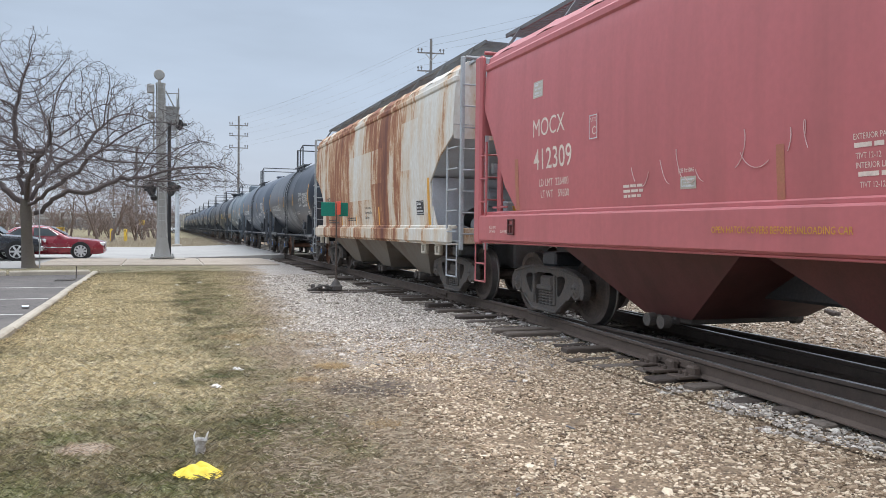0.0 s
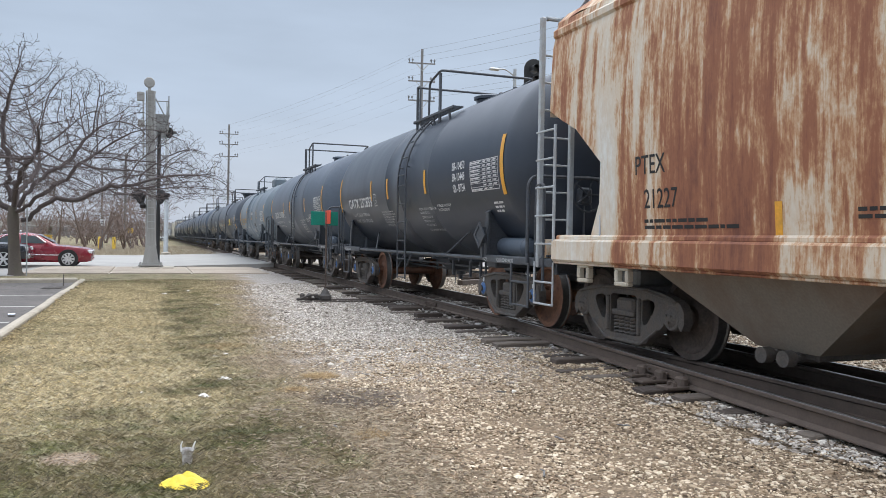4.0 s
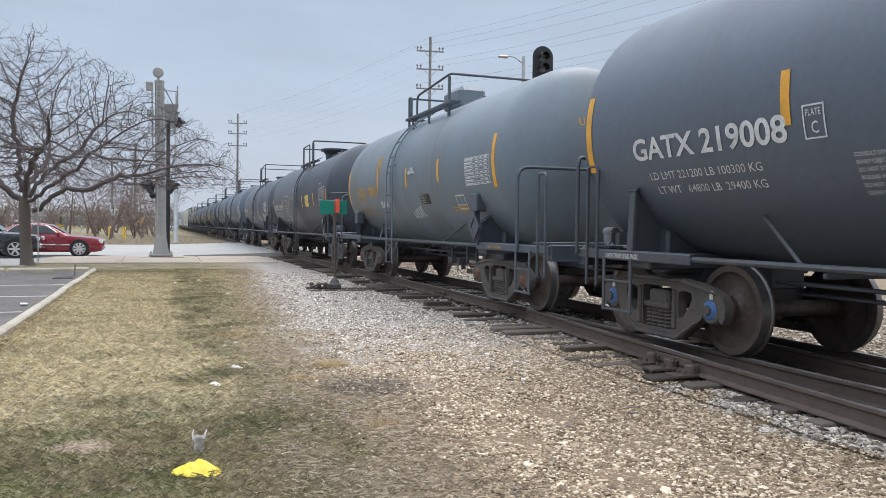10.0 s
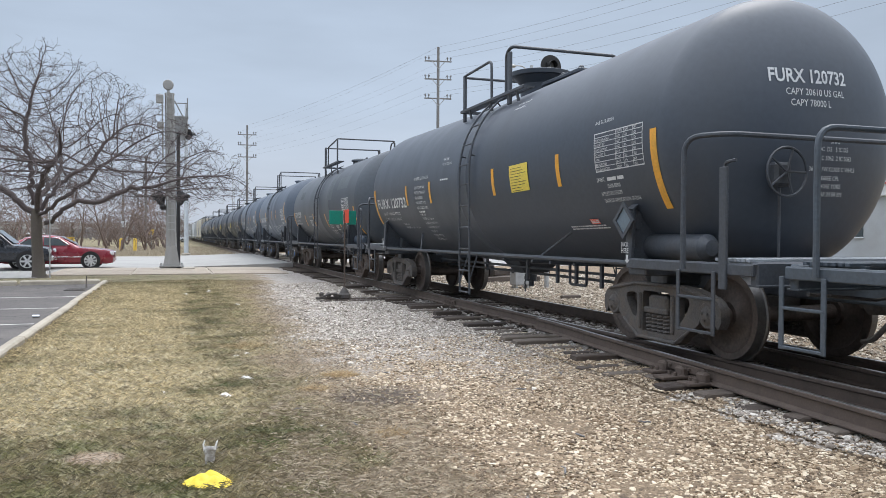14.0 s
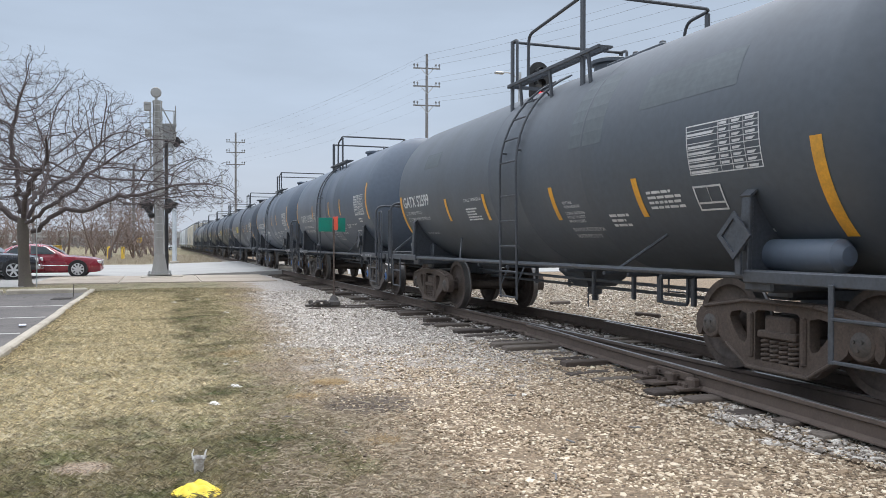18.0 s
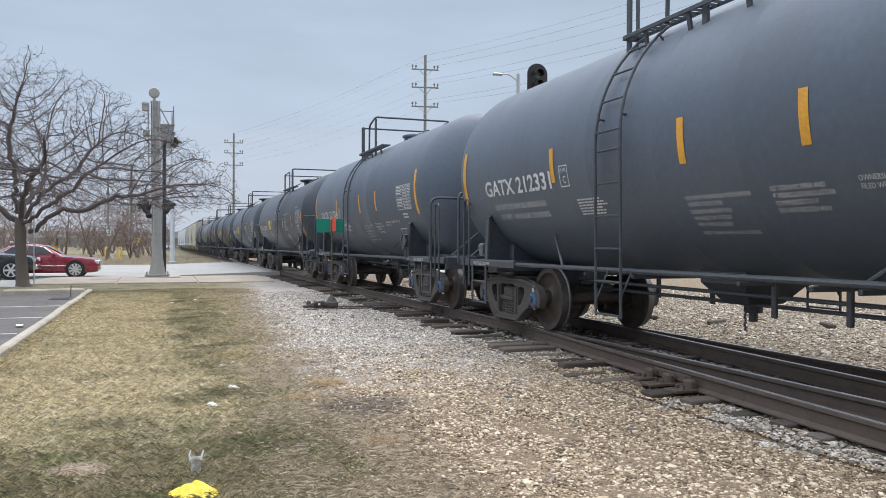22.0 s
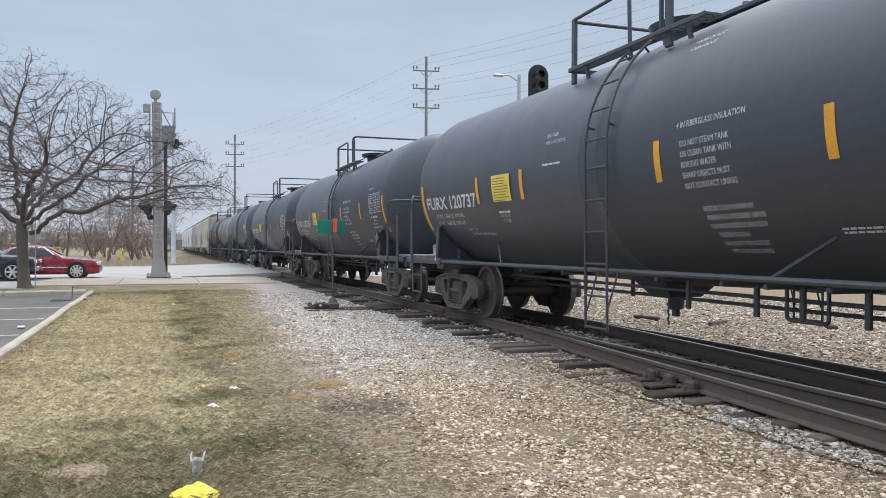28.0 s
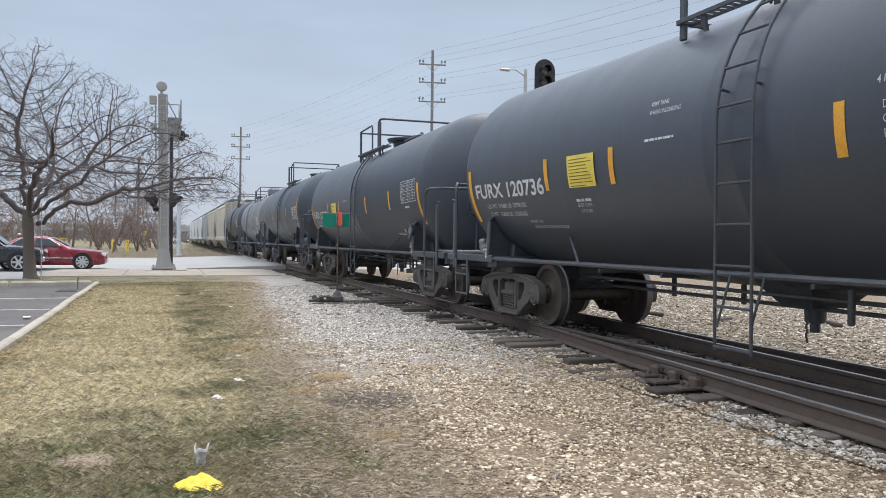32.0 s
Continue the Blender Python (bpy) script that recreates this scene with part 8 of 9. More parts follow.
for _ in range(30000):
    y = 58.6 + 45 * rng_w.random() ** 1.4
    x = rng_w.uniform(-0.36 * y, 4.6) if rng_w.random() < 0.8 else rng_w.uniform(11, 40)
    if y < 59.6 and x > 3:
        continue
    hh, w, a = rng_w.uniform(0.06, 0.4) * (0.5 + 0.8 * abs(noise.noise((x * 0.15, y * 0.15, 2)))), rng_w.uniform(0.01, 0.03), rng_w.normal(0, 0.2)
    verts += [(x - w, y, -0.01), (x + w, y, -0.01), (x + a, y + 0.05, hh)]
    faces += [(k, k + 1, k + 2)]
    k += 3
for _ in range(5000):
    x, y = rng_w.uniform(22, 48), rng_w.uniform(14, 60)
    hh, w, a = rng_w.uniform(0.08, 0.35), rng_w.uniform(0.01, 0.04), rng_w.normal(0, 0.12)
    verts += [(x - w, y, -0.01), (x + w, y, -0.01), (x + a, y + 0.05, hh)]
    faces += [(k, k + 1, k + 2)]
    k += 3
tagged(new("dead_grass", from_arrays("dead_grass", verts, faces, DEAD)), "tall pale dead grass beyond the road", "grass", kind="stuff")

# ---- overpass and its bank ----
BRIDGE = paint("bridge_concrete", (0.44, 0.43, 0.41), 0.85, grime=(0.24, 0.23, 0.22), dirt=0.6, scale=0.4)
BANK = paint("bank_turf", (0.30, 0.24, 0.16), 0.95, grime=(0.2, 0.17, 0.11), dirt=0.7, scale=0.5, fine=6, spread=0.3)
bridge = thing("overpass", (0, 0, 0), "long low concrete road overpass on piers, in the distance", "bridge")
bm = bmesh.new()
box(bm, (-6, 215, 3.3), (112, 8, 0.8), 0.05)
part("deck", bm, BRIDGE, bridge, "concrete deck")
for y in (211.1, 218.9):
    bm = bmesh.new()
    box(bm, (-6, y, 4.1), (112, 0.25, 0.85), 0.04)
    part("parapet", bm, BRIDGE, bridge)
for x in (-37, -24, -11, 2, 15, 28):
    bm = bmesh.new()
    for y in (212, 215, 218):
        rod(bm, (x, y, 0), (x, y, 2.5), 0.42, seg=12)
    box(bm, (x, 215, 2.66), (1.0, 8, 0.45), 0.05)
    part("pier", bm, BRIDGE, bridge)
bm = bmesh.new()
for s, x0, x1 in ((-1, -62, -300), (1, 50, 300)):
    for a, b in ((x0 * 0.66 if s < 0 else 40, x0), (x0, x1)):
        za, zb = (0.2 if abs(a) < 45 else 3.7), 3.7
        top = [(a, 211, za), (b, 211, zb), (b, 219, zb), (a, 219, za)]
        low = [(a, 202, 0), (b, 202, 0), (b, 228, 0), (a, 228, 0)]
        tv, lv = [bm.verts.new(p) for p in top], [bm.verts.new(p) for p in low]
        bm.faces.new(tv)
        bm.faces.new((lv[0], lv[1], tv[1], tv[0]))
        bm.faces.new((lv[2], lv[3], tv[3], tv[2]))
solid("embankment", bm, BANK, "grassy bank carrying the road up to the overpass", "bank", "structure")
rail_t = thing("guard_rail", (0, 0, 0), "galvanised guard rail along the bank", "guard rail")
bm = bmesh.new()
bar(bm, (-230, 210.6, 4.25), (-62, 210.6, 4.25), 0.1, 0.4)
part("beam", bm, GALV, rail_t)
POST = mesh_of("post", (lambda b: (box(b, (0, 0, 0.5), (0.15, 0.15, 1.0)), b)[1])(bmesh.new()), GALV)
for k in range(42):
    part("post", POST, None, rail_t, "", (-63 - 4 * k, 210.8, 3.5))

# ---- crossing signal mast ----
ARM_STEEL = paint("arm_steel", (0.3, 0.31, 0.31), 0.6, metal=0.2, grime=(0.18, 0.17, 0.16), dirt=0.5, scale=4)
mast = thing("crossing_signal_mast", (-0.03, 36.0, 0.03), "tall grey metal crossing-signal mast with a walkway arm and black lamps", "signal mast")
mast.rotation_euler = (0, radians(-0.7), 0)
bm = bmesh.new()
lathe(bm, [(0.95, 0.235), (1.2, 0.216), (4.0, 0.205), (7.5, 0.19), (7.55, 0.205), (7.61, 0.205), (7.63, 0.001)], "z", 8)
part("column", bm, MAST_PAINT, mast, "eight-sided grey column")
for k in range(14):
    bm = bmesh.new()
    z = 1.5 + 0.45 * k
    r = 0.216 - 0.0041 * (z - 1.2)
    lathe(bm, [(z - 0.02, r), (z - 0.02, r + 0.006), (z + 0.02, r + 0.006), (z + 0.02, r)], "z", 8)
    part("band", bm, MAST_PAINT, mast)
bm = bmesh.new()
secs = [(0.16, 0.50), (0.3, 0.45), (0.95, 0.30), (1.0, 0.29)]
lathe(bm, secs, "z", 4)
bmesh.ops.rotate(bm, cent=(0, 0, 0), matrix=Matrix.Rotation(radians(45), 3, "Z"), verts=bm.verts)
box(bm, (0, 0, 0.12), (1.0, 1.0, 0.06), 0.01)
part("flared_base", bm, MAST_PAINT, mast)
for sx in (-0.42, 0.42):
    for sy in (-0.42, 0.42):
        bm = bmesh.new()
        rod(bm, (sx, sy, 0.0), (sx, sy, 0.25), 0.045, seg=6)
        part("anchor_bolt", bm, GALV, mast)
bm = bmesh.new()
box(bm, (0.1, -0.05, 0.0), (1.7, 1.4, 0.1), 0.02)
part("footing", bm, CONCRETE, mast)
bm = bmesh.new()
lathe(bm, [(-0.1, 0.001), (-0.09, 0.19), (-0.05, 0.225), (0.05, 0.225), (0.09, 0.19), (0.1, 0.001)], "y", 20, (-0.05, 0, 7.97))
rod(bm, (-0.05, 0, 7.55), (-0.05, 0, 7.8), 0.06, seg=8)
part("bell", bm, MAST_PAINT, mast, "round grey bell on top")
bm = bmesh.new()
box(bm, (-0.4, 0, 7.35), (0.3, 0.3, 0.36), 0.02)
box(bm, (-0.4, -0.16, 7.45), (0.2, 0.03, 0.06))
rod(bm, (-0.3, -0.1, 4.7), (-0.3, -0.1, 7.2), 0.03, seg=8)
part("junction_box", bm, MAST_PAINT, mast)
bm = bmesh.new()
box(bm, (-0.38, 0, 6.2), (0.26, 0.3, 0.3), 0.02)
part("junction_box", bm, MAST_PAINT, mast)
bm = bmesh.new()
for x in (-0.13, 0.13):
    rod(bm, (x, -0.30, 1.6), (x, -0.27, 7.6), 0.012, seg=6)
for k in range(20):
    rod(bm, (-0.13, -0.29, 1.7 + 0.3 * k), (0.13, -0.29, 1.7 + 0.3 * k), 0.01, seg=6)
part("climbing_ladder", bm, GALV, mast)
bm = bmesh.new()
for x in (0.16, 0.74):
    for z in (6.28, 6.62):
        bar(bm, (x, 0.05, z), (x, 9.0, z + 0.15), 0.06, 0.07)
for k in range(24):
    y = 0.1 + 0.37 * k
    bar(bm, (0.16, y, 6.63), (0.74, y, 6.63), 0.16, 0.03)
    if k % 2 == 0:
        for x in (0.16, 0.74):
            bar(bm, (x, y, 6.3), (x, y + 0.37, 6.62), 0.03, 0.03)
        bar(bm, (0.16, y, 6.3), (0.74, y + 0.3, 6.3), 0.03, 0.03)
part("cantilever_arm", bm, ARM_STEEL, mast, "latticed arm with a walkway over the road")
bm = bmesh.new()
for x in (0.16, 0.74):
    for k in range(5):
        rod(bm, (x, 0.1 + 2.2 * k, 6.62), (x, 0.1 + 2.2 * k, 7.3 + (0.15 if x > 0.5 and k == 0 else 0)), 0.028, seg=6)
    rod(bm, (x, 0.1, 7.25), (x, 9.0, 7.4), 0.022, seg=6)
rod(bm, (0.16, 0.1, 7.22), (0.74, 0.1, 7.22), 0.022, seg=6)
bar(bm, (0.2, -0.02, 7.3), (0.55, -0.02, 6.6), 0.05, 0.05)
part("walkway_rail", bm, ARM_STEEL, mast)


def crossing_lamp(x, z, parent, face, y=0.0):
    turn = Matrix.Rotation(radians(-38 * face if y < 0.2 else 38 * face), 3, "Z")
    bm = bmesh.new()
    lathe(bm, [(-0.03, 0.001), (-0.03, 0.26), (0.0, 0.26), (0.02, 0.12), (0.14, 0.1), (0.16, 0.001)], "x", 20, (x, y, z))
    bmesh.ops.rotate(bm, cent=(x, y, z), matrix=turn, verts=bm.verts)
    part("backing_disc", bm, BLACK_PAINT, parent)
    bm = bmesh.new()
    n = 12
    inner = []
    for i in range(n + 1):
        a = math.pi * (-0.1 + 1.2 * i / n)
        inner.append([bm.verts.new((x + face * d, y + r * math.cos(a), z + r * math.sin(a))) for d, r in ((0.02, 0.13), (0.34, 0.105), (0.34, 0.115), (0.02, 0.14))])
    for a, b in zip(inner, inner[1:]):
        for j in range(4):
            bm.faces.new((a[j], a[(j + 1) % 4], b[(j + 1) % 4], b[j]))
    bmesh.ops.rotate(bm, cent=(x, y, z), matrix=turn, verts=bm.verts)
    part("hood", bm, BLACK_PAINT, parent)


for x, face, z, y in ((-0.46, -1, 3.12, 0.0), (0.46, 1, 3.12, 0.0), (0.85, 1, 6.35, 4.0), (-0.4, -1, 3.02, 0.35), (0.4, 1, 3.02, 0.35)):
    crossing_lamp(x, z, mast, face, y)
bm = bmesh.new()
rod(bm, (-0.5, 0.1, 3.12), (0.5, 0.1, 3.12), 0.05, seg=8)
lathe(bm, [(2.55, 0.001), (2.56, 0.1), (2.7, 0.14), (2.8, 0.06), (2.85, 0.001)], "z", 12, (-0.32, -0.1, 0))
part("crossarm", bm, BLACK_PAINT, mast)

pole_dark = thing("utility_post", (0.27, 40.0, 0), "slim black post behind the signal mast", "post")
bm = bmesh.new()
rod(bm, (0, 0, 0), (0, 0, 6.4), 0.1, 0.085, seg=10)
lathe(bm, [(6.38, 0.1), (6.45, 0.1), (6.5, 0.001)], "z", 10)
part("shaft", bm, BLACK_PAINT, pole_dark)
pole_light = thing("lamp_post", (0.93, 58.6, 0), "pale galvanised lamp post on the far side of the road", "lamp post")
bm = bmesh.new()
rod(bm, (0, 0, 0), (0, 0, 10.8), 0.17, 0.1, seg=12)
part("shaft", bm, paint("pale_steel", (0.55, 0.58, 0.6), 0.5, metal=0.3, scale=2), pole_light)
bm = bmesh.new()
lathe(bm, [(0, 0.32), (0.2, 0.32), (0.24, 0.2)], "z", 12)
part("base", bm, CONCRETE, pole_light)

# ---- power poles and wires ----
POLES = ((31.4, 26.0, 16.4, (15.3, 13.9, 12.4)), (19.6, 58.0, 16.3, (15.2, 13.8, 12.3)), (8.25, 94.0, 14.4, (13.3, 12.1, 10.7)))
for px, py, ph, arms in POLES:
    pole = thing("power_pole", (px, py, 0), "weathered wooden power pole with three crossarms and insulators", "power pole", "power poles along the line")
    bm = bmesh.new()
    rod(bm, (0, 0, -0.1), (0, 0, ph), 0.15, 0.10, seg=12)
    part("shaft", bm, POLE_WOOD, pole)
    for az in arms:
        bm = bmesh.new()
        bar(bm, (-1.05, 0.2, az), (1.05, -0.15, az), 0.08, 0.10, 0.01)
        arm = part("crossarm", bm, POLE_WOOD, pole)
        bm = bmesh.new()
        for s in (-1, 1):
            bar(bm, (0.5 * s, -0.02, az - 0.05), (0, -0.12, az - 0.62), 0.03, 0.05)
        part("brace", bm, GALV, pole)
        for s in (-0.98, -0.72, 0.72, 0.98):
            bm = bmesh.new()
            lathe(bm, [(az + 0.06, 0.03), (az + 0.18, 0.03), (az + 0.2, 0.075), (az + 0.27, 0.085), (az + 0.34, 0.05), (az + 0.38, 0.001)], "z", 10, (s, 0.025 - 0.175 * s, 0))
            part("insulator", bm, HOPPER_SHADE, arm)
WIRE = paint("wire", (0.13, 0.13, 0.135), 0.6)
for a, b in zip(POLES, POLES[1:]):
    for k in range(3):
        for s in (-0.98, 0.98):
            p, q = Vector((a[0] + s, a[1] + 0.025 - 0.175 * s, a[3][k] + 0.36)), Vector((b[0] + s, b[1] + 0.025 - 0.175 * s, b[3][k] + 0.36))
            pts = []
            for i in range(17):
                f = i / 16
                c = p.lerp(q, f)
                c.z -= 4 * 0.55 * f * (1 - f)
                pts.append(c)
            bm = bmesh.new()
            tube(bm, pts, 0.0065 if a[1] < 50 else 0.0035, 4)
            solid("power_line", bm, WIRE, "thin sagging overhead wire between power poles", "wire", group="overhead wires")
    p, q = Vector((a[0], a[1], a[2])), Vector((b[0], b[1], b[2]))
    bm = bmesh.new()
    tube(bm, [p.lerp(q, i / 12) - Vector((0, 0, 4 * 0.5 * (i / 12) * (1 - i / 12))) for i in range(13)], 0.006, 4)
    solid("power_line", bm, WIRE, "thin sagging overhead wire between power poles", "wire", group="overhead wires")

# ---- railway signal and street lamp beyond the track ----
sig = thing("railway_signal", (10.42, 20.6, 0), "black railway signal head with a round top and a red light", "signal")
bm = bmesh.new()
rod(bm, (0, 0.15, 0), (0, 0.15, 5.9), 0.07, seg=10)
part("mast", bm, GALV, sig)
bm = bmesh.new()
w, h0, h1 = 0.325, 5.83, 6.48
loop = [(w * math.cos(a), (h1 if math.sin(a) >= 0 else h0) + w * math.sin(a)) for a in [2 * math.pi * (i + 0.5) / 28 for i in range(28)]]
plate(bm, [loop], Matrix(((1, 0, 0, 0), (0, 0, -1, 0), (0, 1, 0, 0), (0, 0, 0, 1))), 0.03)
part("backboard", bm, BLACK_PAINT, sig)
DARK_LENS = paint("dark_lens", (0.14, 0.15, 0.16), 0.12, dirt=0.0)
RED_LENS = plain_glow("red_signal_light", (1.0, 0.05, 0.06), 2.2)
for z, mt in ((6.48, DARK_LENS), (6.16, DARK_LENS), (5.84, RED_LENS)):
    bm = bmesh.new()
    lathe(bm, [(-0.06, 0.001), (-0.055, 0.08), (-0.035, 0.12), (-0.03, 0.125)], "y", 16, (-0.02, 0, z))
    part("lens", bm, mt, sig)
    bm = bmesh.new()
    rings = []
    for i in range(11):
        a = math.pi * (-0.1 + 1.2 * i / 10)
        rings.append([bm.verts.new((-0.02 + r * math.cos(a), d, z + r * math.sin(a))) for d, r in ((-0.03, 0.128), (-0.26, 0.122), (-0.26, 0.135), (-0.03, 0.14))])
    for a, b in zip(rings, rings[1:]):
        for j in range(4):
            bm.faces.new((a[j], a[(j + 1) % 4], b[(j + 1) % 4], b[j]))
    part("hood", bm, BLACK_PAINT, sig)
lamp = thing("street_lamp", (15.9, 33.4, 0), "pale street lamp with a curved arm beyond the track", "street lamp")
bm = bmesh.new()
rod(bm, (0, 0, 0), (0, 0, 9.55), 0.11, 0.075, seg=10)
part("shaft", bm, GALV, lamp)
bm = bmesh.new()
tube(bm, rounded([(0, 0, 9.2), (-0.5, 0, 9.5), (-0.85, 0, 9.48)], 0.2, 4), 0.03, 8)
part("arm", bm, GALV, lamp)
bm = bmesh.new()
box(bm, (-1.05, 0, 9.45), (0.5, 0.2, 0.13), 0.05)
part("lamp_head", bm, GALV, lamp)

# ---- switch stand ----
GREEN_T = paint("target_green", (0.0, 0.20, 0.14), 0.45, grime=(0.03, 0.12, 0.09), dirt=0.4, scale=8)
stand = thing("switch_stand", (3.76, 17.9, 0), "railway switch stand with green and red targets on a thin rod", "switch stand")
bm = bmesh.new()
box(bm, (0.02, 0, 0.1), (0.26, 0.26, 0.16), 0.04)
lathe(bm, [(0.16, 0.11), (0.22, 0.09), (0.28, 0.05), (0.3, 0.03)], "z", 12, (0.02, 0, 0))
part("base", bm, TRUCK_IRON, stand)
bm = bmesh.new()
bar(bm, (-0.02, 0.05, 0.06), (-0.62, 0.1, 0.05), 0.09, 0.06, 0.01)
for k in range(3):
    box(bm, (-0.2 - 0.15 * k, 0.08 * (k - 1), 0.13), (0.1, 0.12, 0.12), 0.03)
tube(bm, rounded([(-0.1, -0.1, 0.12), (-0.3, -0.14, 0.18), (-0.6, -0.12, 0.07)], 0.1, 4), 0.025, 6)
part("throw_lever", bm, TRUCK_IRON, stand)
bm = bmesh.new()
rod(bm, (0.02, 0, 0.28), (0.02, 0, 2.06), 0.019, seg=8)
part("rod", bm, RAIL_RUST, stand)
for x0, x1 in ((-0.36, -0.035), (0.065, 0.27)):
    bm = bmesh.new()
    box(bm, ((x0 + x1) / 2 + 0.02, 0.0, 1.92), (x1 - x0, 0.012, 0.32), 0.004)
    part("green_target", bm, GREEN_T, stand, "green target plate")
bm = bmesh.new()
box(bm, (0.035, -0.1, 1.95), (0.012, 0.34, 0.31), 0.004, Matrix.Rotation(radians(7), 3, "Z"))
part("red_target", bm, RED_T, stand, "red target plate")
bm = bmesh.new()
for k in range(2):
    box(bm, (1.0, 0.25 - 0.5 * k, -0.03), (3.2, 0.2, 0.12), 0.015)
part("headblock", bm, TIE_WOOD, stand, "long wooden ties under the stand")

# ---- vehicles on the road ----
GLASS = bpy.data.materials.new("tinted_glass")
GLASS.use_nodes = True
gb = GLASS.node_tree.nodes["Principled BSDF"]
gb.inputs["Base Color"].default_value = (0.07, 0.085, 0.09, 1)
gb.inputs["Roughness"].default_value = 0.05
CAR_RED = paint("car_red_paint", (0.24, 0.012, 0.026), 0.25, grime=(0.25, 0.05, 0.05), dirt=0.2, scale=2, spread=0.04, coat=0.8)
CAR_BLACK = paint("car_dark_paint", (0.016, 0.018, 0.024), 0.25, grime=(0.06, 0.06, 0.06), dirt=0.25, scale=2, spread=0.05, coat=0.8)
TYRE = paint("tyre_rubber", (0.02, 0.02, 0.02), 0.85, grime=(0.07, 0.065, 0.06), dirt=0.4, scale=6)
CHROME = paint("chrome", (0.7, 0.7, 0.72), 0.18, metal=1.0, dirt=0.15, scale=5)
RIM_SILVER = paint("rim_silver", (0.62, 0.62, 0.62), 0.3, metal=0.4, grime=(0.3, 0.3, 0.3), dirt=0.4, scale=8)
LAMP_CLEAR = paint("headlamp", (0.75, 0.76, 0.78), 0.12, dirt=0.1, coat=1.0)


def loft(bm, stations, ring):
    rows = []
    for st in stations:
        half = ring(*st[1:])
        rows.append([bm.verts.new((st[0], -w, z)) for w, z in half] + [bm.verts.new((st[0], w, z)) for w, z in half[::-1]])
    m = len(rows[0])
    for a, b in zip(rows, rows[1:]):
        for j in range(m):
            bm.faces.new((a[j], a[(j + 1) % m], b[(j + 1) % m], b[j]))
    bm.faces.new(rows[0])
    bm.faces.new(rows[-1][::-1])


def body_ring(zb, zh, w):
    m = zb + (zh - zb) * 0.45
    return [(0.001, zb), (w * 0.86, zb), (w * 0.97, zb + 0.09), (w, m), (w * 0.985, zh - 0.12), (w * 0.94, zh - 0.03), (w * 0.8, zh), (0.001, zh + 0.03)]


def cabin_ring(zt, wt):
    base = 0.8
    return [(0.001, base), (0.83, base), (0.83 - (0.83 - wt) * 0.45, base + (zt - base) * 0.55), (wt + 0.03, zt - 0.07), (wt - 0.05, zt - 0.01), (0.001, zt + 0.012)]


def road_wheel(car, x, y, r, spokes):
    bm = bmesh.new()
    lathe(bm, [(-0.1, r * 0.74), (-0.105, r * 0.78), (-0.09, r * 0.96), (-0.06, r), (0.06, r), (0.09, r * 0.96), (0.1, r * 0.74)], "y", 28)
    wheel = part("wheel", bm, TYRE, car, "black tyre", (x, y, r))
    bm = bmesh.new()
    side = -1 if y < 0 else 1
    lathe(bm, [(0.085 * side, r * 0.76), (0.108 * side, r * 0.76), (0.108 * side, r * 0.69), (0.06 * side, r * 0.67)], "y", 28)
    for k in range(spokes):
        a = 2 * math.pi * k / spokes
        bar(bm, (0.03 * math.cos(a), 0.09 * side, 0.03 * math.sin(a)), (r * 0.7 * math.cos(a), 0.095 * side, r * 0.7 * math.sin(a)), 0.05, 0.075, 0.01)
    rod(bm, (0, 0.06 * side, 0), (0, 0.105 * side, 0), 0.05, seg=12)
    rod(bm, (0, 0.03 * side, 0), (0, 0.05 * side, 0), r * 0.69, seg=24)
    part("rim", bm, RIM_SILVER, wheel, "bright alloy rim")
    bm = bmesh.new()
    lathe(bm, [(-0.02, r * 1.0), (-0.02, r * 1.17), (0.02, r * 1.17), (0.02, r * 1.0)], "y", 28, (0, -0.07 * -side, 0.01))
    part("wheel_arch", bm, BLACK_PAINT, wheel)


def side_glass(car, pts, lift=0.02, lean=0.30):
    """A side window on the near flank of the cabin."""
    for s in (-1, 1):
        bm = bmesh.new()
        vs = [bm.verts.new((x, s * (0.83 - (z - 0.8) * lean + lift), z)) for x, z in pts]
        bm.faces.new(vs)
        got = bmesh.ops.extrude_face_region(bm, geom=bm.faces[:])
        bmesh.ops.translate(bm, verts=[v for v in got["geom"] if isinstance(v, bmesh.types.BMVert)], vec=(0, -0.02 * s, 0))
        part("side_window", bm, GLASS, car, "dark side window")


